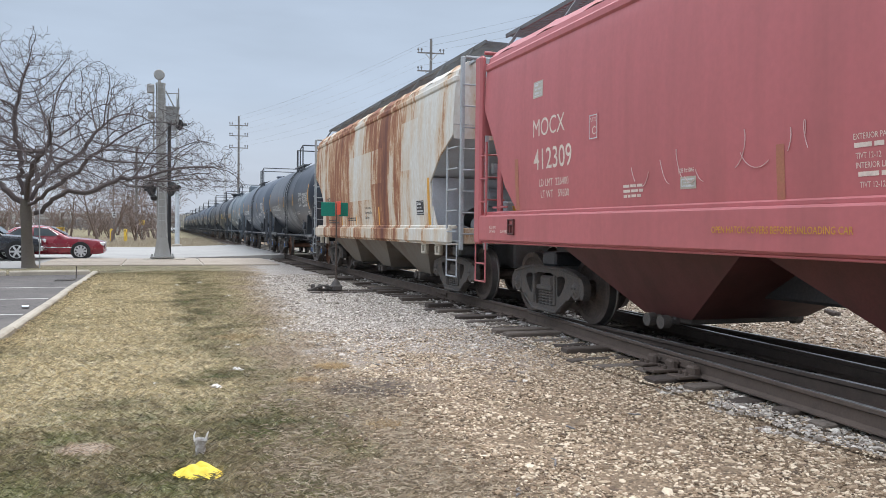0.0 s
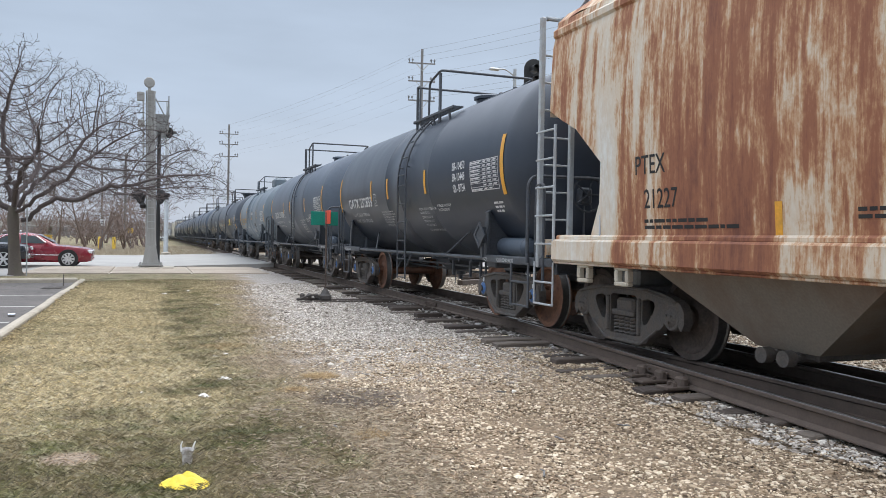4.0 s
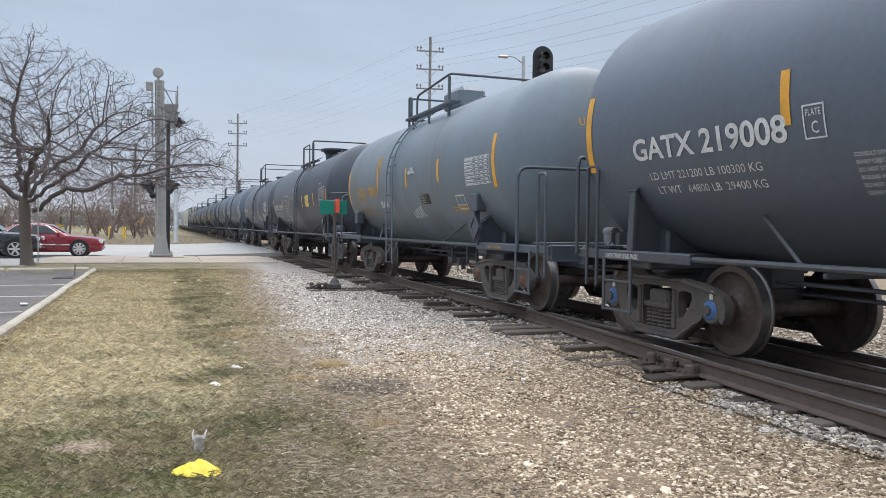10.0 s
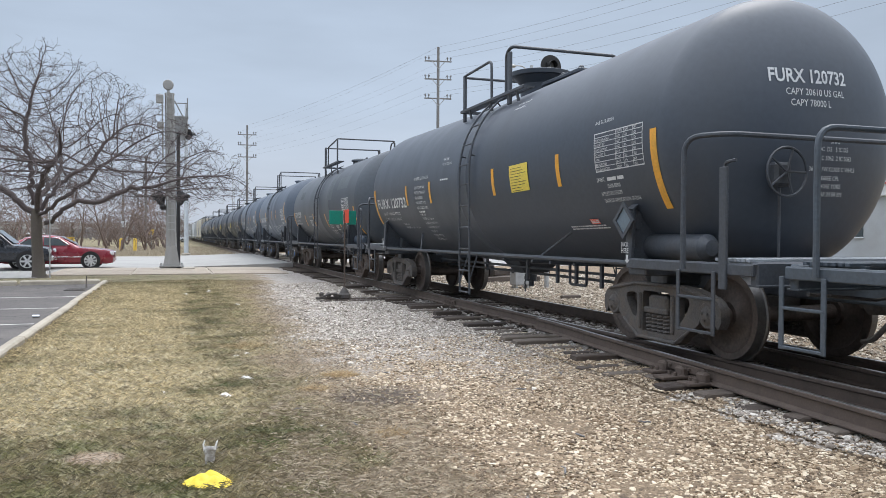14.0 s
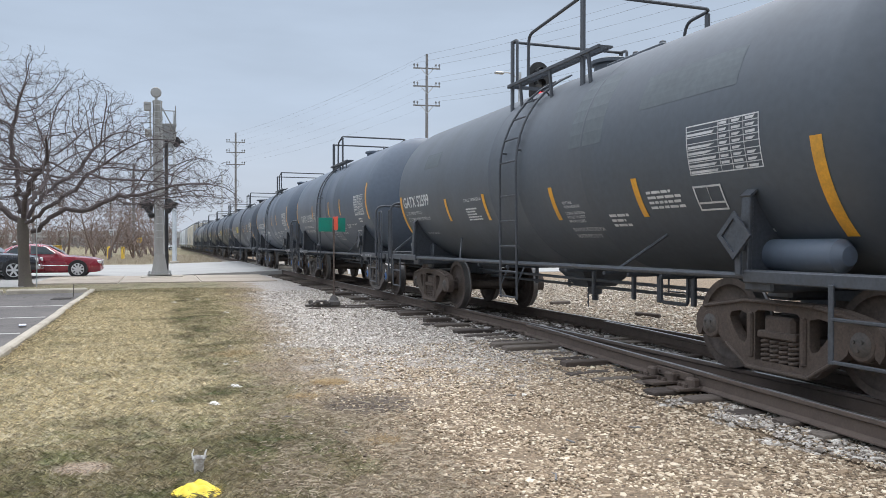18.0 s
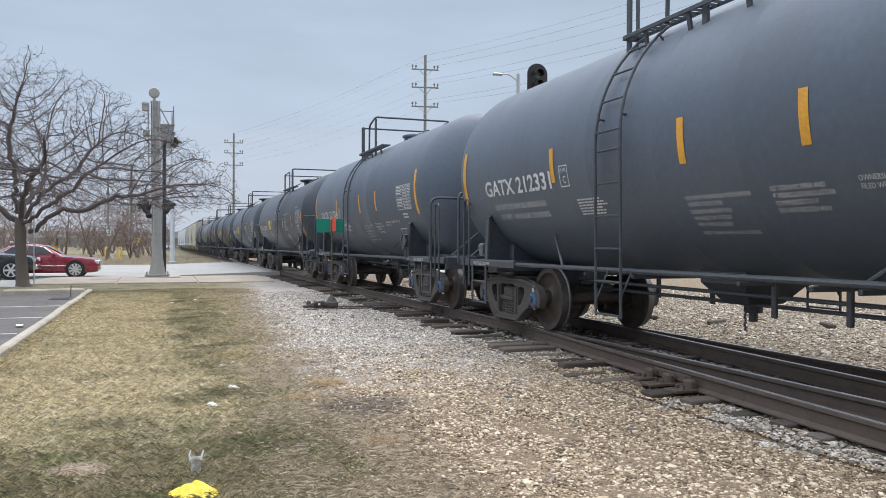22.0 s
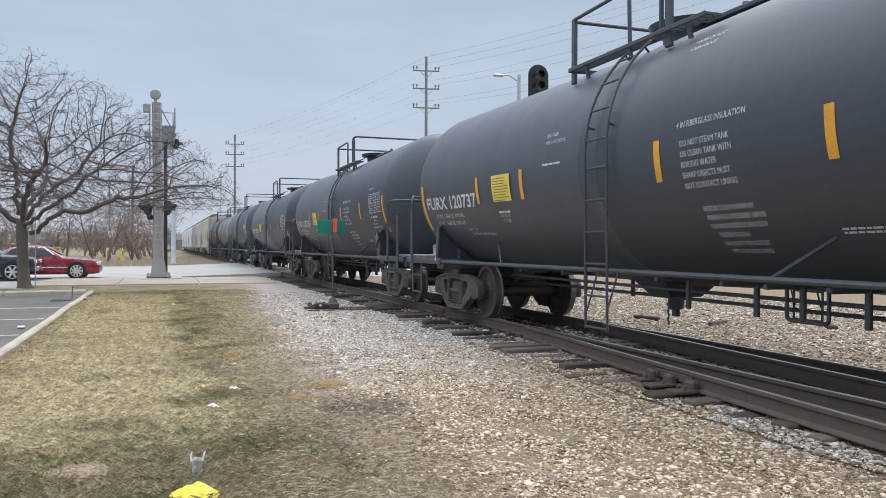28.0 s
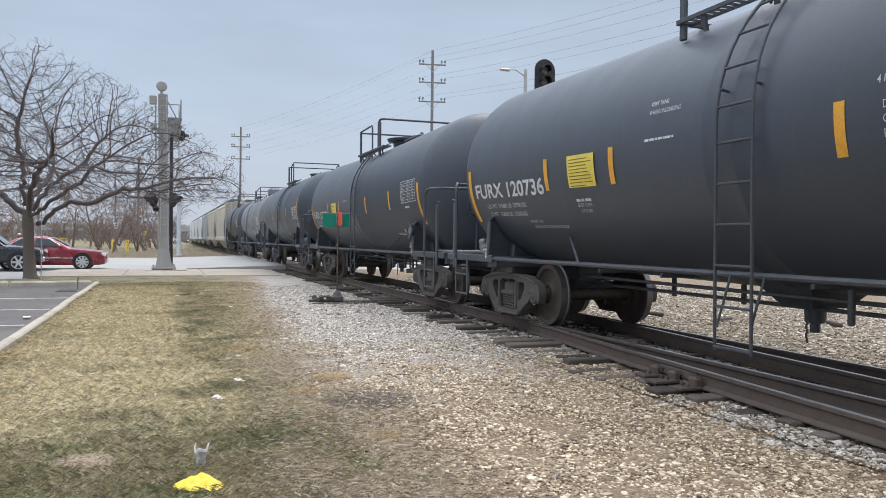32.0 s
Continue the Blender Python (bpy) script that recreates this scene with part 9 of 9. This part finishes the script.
def sedan():
    car = thing("sedan", (-2.45, 38.35, 0.012), "red four-door sedan with chrome trim waiting on the road", "car")
    bm = bmesh.new()
    loft(bm, [(0.0, 0.3, 0.66, 0.64), (-0.06, 0.24, 0.75, 0.76), (-0.3, 0.2, 0.82, 0.84), (-1.0, 0.19, 0.89, 0.87), (-1.5, 0.19, 0.93, 0.87), (-2.6, 0.19, 0.95, 0.87), (-3.7, 0.19, 0.97, 0.87), (-4.3, 0.21, 0.95, 0.84), (-4.58, 0.26, 0.88, 0.77), (-4.66, 0.32, 0.78, 0.68)], body_ring)
    part("body", bm, CAR_RED, car, "glossy red body")
    bm = bmesh.new()
    loft(bm, [(-1.42, 0.93, 0.78), (-1.85, 1.2, 0.69), (-2.2, 1.38, 0.63), (-2.55, 1.44, 0.62), (-3.15, 1.435, 0.62), (-3.55, 1.35, 0.62), (-3.95, 1.14, 0.66), (-4.25, 0.96, 0.72)], cabin_ring)
    part("cabin", bm, CAR_RED, car)
    side_glass(car, ((-1.85, 1.0), (-2.25, 1.3), (-2.8, 1.35), (-2.8, 1.0)))
    side_glass(car, ((-2.88, 1.0), (-2.88, 1.35), (-3.35, 1.3), (-3.72, 1.08), (-3.75, 1.0)))
    bm = bmesh.new()
    for a, b in (((-1.55, 0.98), (-2.16, 1.335)),):
        vs = [bm.verts.new((a[0], -0.66, a[1] + 0.085)), bm.verts.new((a[0], 0.66, a[1] + 0.085)), bm.verts.new((b[0], 0.56, b[1] + 0.065)), bm.verts.new((b[0], -0.56, b[1] + 0.065))]
        bm.faces.new(vs)
    part("windscreen", bm, GLASS, car)
    for s in (-1, 1):
        for nm, mt, c, sz in (("headlamp", LAMP_CLEAR, (-0.17, 0.7 * s, 0.66), (0.34, 0.15, 0.16)), ("tail_lamp", paint("tail_red", (0.35, 0.01, 0.01), 0.2), (-4.55, 0.66 * s, 0.7), (0.1, 0.14, 0.22)), ("mirror", CAR_RED, (-1.8, 0.95 * s, 1.0), (0.14, 0.16, 0.11)), ("trim_strip", CHROME, (-2.2, 0.868 * s, 0.5), (2.1, 0.02, 0.03)), ("fog_lamp", LAMP_CLEAR, (-0.08, 0.55 * s, 0.34), (0.12, 0.2, 0.08))):
            bm = bmesh.new()
            box(bm, c, sz, 0.03)
            part(nm, bm, mt, car)
        bm = bmesh.new()
        tube(bm, [(-1.78, 0.78 * s, 1.0), (-2.24, 0.65 * s, 1.33), (-2.82, 0.635 * s, 1.385), (-3.4, 0.65 * s, 1.33), (-3.82, 0.77 * s, 1.03)], 0.012, 5)
        part("window_trim", bm, CHROME, car)
    bm = bmesh.new()
    box(bm, (-0.02, 0, 0.62), (0.08, 0.62, 0.22), 0.03)
    for k in range(5):
        box(bm, (0.015, 0, 0.54 + 0.04 * k), (0.03, 0.6, 0.012))
    part("grille", bm, CHROME, car)
    bm = bmesh.new()
    box(bm, (0.0, 0, 0.36), (0.06, 1.1, 0.07), 0.02)
    part("front_bumper", bm, CAR_RED, car)
    for x in (-0.95, -3.75):
        for y in (-0.79, 0.79):
            road_wheel(car, x, y, 0.34, 9)


def pickup():
    car = thing("pickup_truck", (-4.72, 36.4, 0.03), "dark blue-black pickup truck with bright rims at the roadside", "pickup truck")
    bm = bmesh.new()
    loft(bm, [(0.0, 0.42, 0.72, 0.74), (-0.1, 0.36, 0.9, 0.84), (-0.5, 0.34, 0.98, 0.9), (-1.4, 0.34, 1.02, 0.9), (-5.0, 0.36, 1.05, 0.9), (-5.1, 0.4, 1.0, 0.86)], body_ring)
    part("body", bm, CAR_BLACK, car, "glossy dark body")
    bm = bmesh.new()
    loft(bm, [(-1.3, 1.0, 0.76), (-1.7, 1.35, 0.7), (-2.0, 1.62, 0.64), (-2.4, 1.68, 0.63), (-3.4, 1.66, 0.63), (-3.6, 1.05, 0.72)], cabin_ring)
    part("cabin", bm, CAR_BLACK, car)
    side_glass(car, ((-1.75, 1.08), (-2.1, 1.55), (-2.6, 1.58), (-2.6, 1.08)), 0.03, 0.2)
    bm = bmesh.new()
    bm.faces.new([bm.verts.new(p) for p in ((-1.36, -0.68, 1.1), (-1.36, 0.68, 1.1), (-1.98, 0.58, 1.62), (-1.98, -0.58, 1.62))])
    part("windscreen", bm, GLASS, car, "pale reflecting windscreen")
    for s in (-1, 1):
        for nm, mt, c, sz in (("headlamp", LAMP_CLEAR, (-0.06, 0.66 * s, 0.78), (0.16, 0.26, 0.16)), ("mirror", BLACK_PAINT, (-1.8, 1.02 * s, 1.15), (0.12, 0.18, 0.18)), ("tow_hook", CHROME, (0.0, 0.5 * s, 0.42), (0.14, 0.1, 0.08))):
            bm = bmesh.new()
            box(bm, c, sz, 0.03)
            part(nm, bm, mt, car)
    bm = bmesh.new()
    box(bm, (0.02, 0, 0.5), (0.16, 1.5, 0.18), 0.05)
    part("front_bumper", bm, CHROME, car)
    for x in (-0.85, -4.1):
        for y in (-0.82, 0.82):
            road_wheel(car, x, y, 0.36, 6)


def van(at, mat, label):
    car = thing("parked_van", at, label, "van")
    bm = bmesh.new()
    loft(bm, [(0.0, 0.4, 0.8, 0.75), (-0.5, 0.35, 1.0, 0.85), (-1.2, 0.33, 1.05, 0.88), (-4.6, 0.35, 1.05, 0.88)], body_ring)
    part("body", bm, mat, car)
    bm = bmesh.new()
    loft(bm, [(-0.9, 1.0, 0.76), (-1.6, 1.7, 0.7), (-4.4, 1.75, 0.7), (-4.6, 1.1, 0.74)], cabin_ring)
    part("cabin", bm, mat, car)
    side_glass(car, ((-1.4, 1.1), (-1.7, 1.5), (-2.6, 1.55), (-2.6, 1.1)), 0.03, 0.12)
    side_glass(car, ((-2.8, 1.1), (-2.8, 1.55), (-4.2, 1.55), (-4.2, 1.1)), 0.03, 0.12)
    for x in (-0.9, -3.7):
        for y in (-0.8, 0.8):
            road_wheel(car, x, y, 0.34, 6)


sedan()
pickup()
VAN_WHITE = paint("van_white_paint", (0.7, 0.71, 0.72), 0.35, dirt=0.2, coat=0.5)
van((-16.0, 128.0, 0), VAN_WHITE, "white van parked far beyond the road")
van((3.0, 185.0, 0), VAN_WHITE, "white car far down beside the railway")

# ---- things beyond the road ----
BOLLARD_YELLOW = paint("bollard_yellow", (0.72, 0.47, 0.06), 0.55, grime=(0.4, 0.28, 0.08), dirt=0.4, scale=4)
BOLLARD = mesh_of("post", (lambda b: (lathe(b, [(0, 0.15), (1.1, 0.15), (1.18, 0.11), (1.2, 0.001)], "z", 14), b)[1])(bmesh.new()), BOLLARD_YELLOW)
for x, y in ((-3.2, 76.0), (-4.45, 77.5)):
    solid("bollard", BOLLARD, None, "yellow painted steel bollard in dead grass", "bollard", at=(x, y, 0), group="bollards by the railway")
cab = thing("utility_box", (-8.5, 76, 0), "yellow utility box standing in dead grass", "box")
bm = bmesh.new()
box(bm, (0, 0, 0.6), (0.6, 0.5, 1.2), 0.05)
part("case", bm, BOLLARD_YELLOW, cab)
bm = bmesh.new()
box(bm, (0, 0, 1.24), (0.66, 0.56, 0.08), 0.02)
part("lid", bm, BOLLARD_YELLOW, cab)


def sign(at, w, h, z, mat, label, post_mat):
    s = thing("road_sign", at, label, "sign")
    bm = bmesh.new()
    rod(bm, (0, 0, 0), (0, 0, z + h * 0.5), 0.06, seg=8)
    part("post", bm, post_mat, s)
    bm = bmesh.new()
    box(bm, (0, -0.08, z), (w, 0.02, h), 0.008)
    part("panel", bm, mat, s)
    bm = bmesh.new()
    for k in range(2):
        box(bm, (0, -0.096, z + h * (0.18 - 0.3 * k)), (w * 0.6, 0.006, h * 0.12))
    part("sign_print", bm, BLACK_PAINT, s)


sign((-4.3, 79.0, 0), 0.38, 0.58, 2.5, WHITE_PAINT, "small white sign on a brown post", POLE_WOOD)
sign((-2.0, 84.0, 0), 0.5, 0.5, 1.8, BOLLARD_YELLOW, "small yellow warning sign on a thin post", GALV)
for x, y, h, r in ((-13.0, 95, 8.6, 0.14), (-3.0, 100, 11.0, 0.16), (-24, 105, 7.5, 0.13), (-30, 140, 12, 0.2), (-8.3, 150, 12, 0.15)):
    p = thing("wooden_post", (x, y, 0), "plain weathered wooden utility post in the distance", "post", "posts beyond the road")
    bm = bmesh.new()
    rod(bm, (0, 0, 0), (0, 0, h), r, r * 0.8, seg=8)
    part("shaft", bm, POLE_WOOD, p)
tower = thing("radio_mast", (13.5, 190.0, 0), "thin lattice radio mast on the horizon", "mast")
bm = bmesh.new()
for k in range(3):
    a = 2 * math.pi * k / 3
    rod(bm, (0.4 * math.cos(a), 0.4 * math.sin(a), 0), (0.1 * math.cos(a), 0.1 * math.sin(a), 19), 0.05, seg=5)
for k in range(18):
    rod(bm, (0.4 - 0.016 * k, 0, k), (-0.2, 0.3, k + 1), 0.03, seg=4)
part("lattice", bm, GALV, tower)
thin_post = thing("sign_post", (-3.98, 29.8, 0), "thin galvanised post beside the tree", "post")
bm = bmesh.new()
rod(bm, (0, 0, 0), (0, 0, 2.6), 0.022, seg=6)
part("shaft", bm, GALV, thin_post)

# ---- beyond the track ----
TIE_HEAP = mesh_of("old_tie", (lambda b: (box(b, (0, 0, 0), (0.22, 2.3, 0.17), 0.012), b)[1])(bmesh.new()), TIE_WOOD)
rng_h = random.Random(6)
for k in range(16):
    ob = solid("old_tie", TIE_HEAP, None, "discarded rotten railway tie lying on gravel", "railway tie", at=(rng_h.uniform(9.4, 13), rng_h.uniform(24, 32), 0.09 + 0.17 * (k % 3 > 1)), group="discarded ties beyond the track")
    ob.rotation_euler = (0, 0, rng_h.uniform(0, 3.14))
for x, y, a in ((10.0, 12.2, 0.4), (9.3, 13.5, 1.9), (11.5, 11.0, 1.1), (9.2, 17.0, 0.2)):
    bm = bmesh.new()
    box(bm, (0, 0, 0.04), (0.6, 0.1, 0.09), 0.02)
    ob = solid("scrap_timber", bm, TIE_WOOD, "short piece of scrap timber on gravel", "scrap", at=(x, y, 0), group="scrap timber")
    ob.rotation_euler = (0, 0, a)
SNOW = paint("pale_concrete", (0.66, 0.66, 0.66), 0.8, scale=1)
for x, y, w in ((26.0, 17.5, 9.0),):
    bm = bmesh.new()
    box(bm, (0, 0, 0.1), (w, 0.8, 0.24), 0.04)
    solid("barrier_kerb", bm, SNOW, "long low pale concrete kerb beyond the gravel", "kerb", at=(x, y, 0))
relay = thing("signal_box", (9.6, 20.8, 0), "small grey trackside equipment cabinet", "cabinet")
bm = bmesh.new()
box(bm, (0, 0, 0.35), (0.5, 0.4, 0.5), 0.02)
part("case", bm, GALV, relay)
for x in (-0.18, 0.18):
    bm = bmesh.new()
    box(bm, (x, 0, 0.06), (0.06, 0.3, 0.12))
    part("leg", bm, GALV, relay)
WALL_GREY = paint("metal_wall_grey", (0.36, 0.38, 0.4), 0.6, grime=(0.25, 0.25, 0.25), dirt=0.4, scale=0.6)
shed = thing("warehouse", (52, 38, 0), "low grey metal warehouse with a pale roof edge and red stripe", "building")
bm = bmesh.new()
box(bm, (0, 0, 2.0), (26, 18, 4.0), 0.02)
part("wall", bm, WALL_GREY, shed)
bm = bmesh.new()
box(bm, (0, 0, 4.35), (26.6, 18.6, 0.7), 0.05)
part("roof", bm, HOPPER_WHITE, shed, "pale roof")
bm = bmesh.new()
box(bm, (0, 0, 4.75), (26.8, 18.8, 0.12), 0.02)
part("red_stripe", bm, RED_HOPPER, shed)
for k in range(6):
    bm = bmesh.new()
    box(bm, (-13.02, -7.5 + 3 * k, 2.2), (0.08, 1.2, 1.1), 0.01)
    wnd = part("window", bm, GLASS, shed)
    bm = bmesh.new()
    box(bm, (-13.05, -7.5 + 3 * k, 1.6), (0.16, 1.35, 0.08), 0.01)
    part("sill", bm, HOPPER_WHITE, wnd)

# ---- litter on the turf ----
YELLOW_CLOTH = paint("yellow_plastic", (0.84, 0.62, 0.05), 0.45, grime=(0.6, 0.45, 0.04), dirt=0.5, scale=9, bump=0.5, fine=30)
PAPER = paint("dirty_paper", (0.72, 0.70, 0.67), 0.8, grime=(0.4, 0.37, 0.33), dirt=0.5, scale=20)
CUP_CLEAR = paint("crushed_clear_plastic", (0.34, 0.31, 0.28), 0.25, grime=(0.7, 0.68, 0.66), dirt=0.9, scale=30)


def crumple(name, at, sx, sy, h, mat, label, category, seed, n=14):
    """A crumpled sheet with folds, resting on the turf."""
    rng = random.Random(seed)
    bm = bmesh.new()
    rows = []
    for layer in (1, 0):
        grid = []
        for i in range(n + 1):
            line = []
            for j in range(n + 1):
                u, v = 2 * i / n - 1, 2 * j / n - 1
                k = 1.0 - 0.14 * abs(noise.noise((u * 2 + seed, v * 2, 1)))
                q = min(1.0, math.hypot(u, v))
                scale = k * (1 / max(1.0, math.hypot(u, v) ** 0.75))
                z = h * (1 - q ** 2.2) * (0.6 + 0.9 * abs(noise.noise((u * 1.6, v * 1.6, seed)))) + 0.14 * h * noise.noise((u * 4.5, v * 4.5, seed + 3))
                line.append(bm.verts.new((u * sx * scale, v * sy * scale, max(0.002, z) if layer else 0.0)))
            grid.append(line)
        for a, b in zip(grid, grid[1:]):
            for j in range(n):
                bm.faces.new((a[j], a[j + 1], b[j + 1], b[j]) if layer else (a[j], b[j], b[j + 1], a[j + 1]))
        rows.append(grid)
    edge = lambda g: [g[i][0] for i in range(n + 1)] + [g[n][j] for j in range(1, n + 1)] + [g[i][n] for i in range(n - 1, -1, -1)] + [g[0][j] for j in range(n - 1, 0, -1)]
    a, b = edge(rows[0]), edge(rows[1])
    for i in range(len(a)):
        bm.faces.new((a[i], b[i], b[(i + 1) % len(a)], a[(i + 1) % len(a)]))
    ob = solid(name, bm, mat, label, category, at=(at[0], at[1], ground_z(*at) - 0.002))
    ob.rotation_euler = (0, 0, rng.uniform(0, 6))
    return ob


crumple("yellow_bag", (0.2, 4.80), 0.155, 0.10, 0.065, YELLOW_CLOTH, "crumpled bright yellow plastic bag on the grass", "bag", 6, 20).rotation_euler = (0, 0, -0.55)
crumple("paper_scrap", (0.47, 7.52), 0.085, 0.05, 0.032, PAPER, "crumpled white paper scrap on the turf", "litter", 7)
crumple("paper_scrap", (0.74, 8.52), 0.08, 0.04, 0.03, PAPER, "crumpled white paper scrap on the turf", "litter", 9)
for i, (x, y, s) in enumerate(((0.95, 11.6, 0.05), (0.75, 10.0, 0.06), (0.9, 10.2, 0.05), (1.9, 9.2, 0.04), (-0.07, 7.9, 0.035), (0.77, 4.84, 0.03), (1.1, 6.0, 0.03), (-0.25, 4.4, 0.03), (0.3, 20.5, 0.1), (0.9, 21.5, 0.12), (1.3, 17.0, 0.08), (4.75, 8.05, 0.07))):
    crumple("paper_scrap", (x, y), s, s * 0.6, s * 0.4, PAPER, "small white paper scrap on the ground", "litter", 20 + i, 8)
cup = thing("plastic_cup", (0.23, 5.25, ground_z(0.23, 5.25)), "crushed clear plastic cup standing in the grass", "cup")
bm = bmesh.new()
lathe(bm, [(0.0, 0.001), (0.0, 0.028), (0.05, 0.033), (0.075, 0.030), (0.11, 0.041), (0.115, 0.043), (0.112, 0.039), (0.075, 0.027), (0.05, 0.03), (0.005, 0.025), (0.006, 0.001)], "z", 14)
for v in bm.verts:
    k = 1 + 0.35 * noise.noise(v.co * 38)
    v.co = Vector((v.co.x * k, v.co.y * 0.6 * k, v.co.z * (0.9 + 0.35 * noise.noise((v.co.x * 40, v.co.y * 40, 5)))))
part("cup", bm, CUP_CLEAR, cup)
bm = bmesh.new()
tube(bm, [(-0.035, 0, 0.09), (-0.04, 0.005, 0.13), (-0.03, 0.01, 0.155)], [0.007, 0.006, 0.003], 5)
part("torn_rim", bm, PAPER, cup)
bm = bmesh.new()
tube(bm, [(0.03, 0, 0.09), (0.042, 0.0, 0.135), (0.05, 0.01, 0.15)], [0.008, 0.006, 0.003], 5)
part("torn_rim", bm, PAPER, cup)
can = thing("drink_can", (-2.28, 15.4, 0.035), "white drink can lying on the asphalt", "can")
bm = bmesh.new()
lathe(bm, [(-0.06, 0.001), (-0.06, 0.024), (-0.052, 0.032), (0.052, 0.032), (0.06, 0.026), (0.06, 0.001)], "x", 16)
part("can", bm, CHROME, can)
TUFT = varied("tuft_straw", [(0, (0.3, 0.2, 0.1)), (0.5, (0.5, 0.36, 0.2)), (1, (0.62, 0.5, 0.3))], 0.9, bump=0)
rng_f = np.random.default_rng(8)
for cx, cy, rad, cnt in ((1.72, 8.35, 0.2, 900), (1.3, 7.6, 0.16, 400), (1.55, 5.6, 0.14, 400), (0.9, 10.8, 0.3, 500)):
    verts, faces = [], []
    for i in range(cnt):
        a, q = rng_f.uniform(0, 6.28), rad * math.sqrt(rng_f.random())
        x, y = cx + q * math.cos(a), cy + q * math.sin(a)
        b, ln = rng_f.uniform(0, 6.28), rng_f.uniform(0.03, 0.075)
        z = ground_z(x, y)
        verts += [(x - 0.003, y, z), (x + 0.003, y, z), (x + ln * math.cos(b), y + ln * math.sin(b), z + rng_f.uniform(0.01, 0.05))]
        faces += [(3 * i, 3 * i + 1, 3 * i + 2)]
    tagged(new("dry_tuft", from_arrays("dry_tuft", verts, faces, TUFT)), "tuft of bleached dry grass", "grass", kind="stuff")

# ---- small things by the lot and on the gravel ----
surface("stop_line", -4.3, -2.7, 37.3, 37.75, 0.018, LINE_PAINT, "worn white stop line on the road", 0.004)
drain = thing("drain_grate", (-2.45, 23.0, 0.006), "dark iron drain grate with wet leaves beside the kerb", "drain grate")
bm = bmesh.new()
box(bm, (0, 0, 0.008), (0.52, 0.66, 0.016), 0.004)
part("frame", bm, TRUCK_IRON, drain)
for k in range(7):
    bm = bmesh.new()
    box(bm, (0, -0.27 + 0.09 * k, 0.022), (0.44, 0.035, 0.016), 0.004)
    part("bar", bm, TRUCK_IRON, drain)
stake = thing("wooden_stake", (-2.28, 23.9, 0.0), "thin dark stake beside the kerb", "stake")
bm = bmesh.new()
rod(bm, (0, 0, 0), (0.01, 0, 0.34), 0.014, seg=6)
part("shaft", bm, BARK, stake)
rng_k = random.Random(15)
for x, y, ln in ((2.37, 4.43, 0.16), (1.34, 5.91, 0.13), (3.15, 6.79, 0.1), (2.9, 5.2, 0.12), (1.9, 4.0, 0.14), (3.6, 5.4, 0.1), (1.0, 6.6, 0.1), (2.2, 8.3, 0.12), (4.0, 7.6, 0.14)):
    bm = bmesh.new()
    pts = [(-ln / 2 + ln * k / 4, 0.012 * rng_k.gauss(0, 1), 0.012 + 0.004 * rng_k.random()) for k in range(5)]
    tube(bm, pts, [0.006, 0.008, 0.007, 0.006, 0.003], 5)
    ob = solid("stick", bm, POLE_WOOD, "short dry brown stick lying on gravel", "stick", at=(x, y, ground_z(x, y)), group="sticks on the ground")
    ob.rotation_euler = (0, 0, rng_k.uniform(0, 3.14))

# ---- what moves ----
def motions():
    """The train rolls towards -y at a steady pace, and its wheel sets turn."""
    times = [0, 4, 8, 12, 16, 20, 24, 28, 32]
    for car, S in MOVERS:
        walk(car, [(t, Matrix.Translation((TRACK * U, (S - SPEED * t) * U, RAIL * U))) for t in times])
    step = 4 / 30
    spin = SPEED / 0.457
    for w, yy in WHEELS:
        S = w.parent.parent.location.y / U + SPEED * 32
        if S > 160:
            continue
        rows = []
        k = 0
        while k * step < 32.0:
            rows.append(k * step)
            k += 1
        rows.append(32.0)
        walk(w, [(t, Matrix.Translation((0, yy * U, 0.457 * U)) @ Matrix.Rotation(spin * t, 4, "X")) for t in rows])


motions()
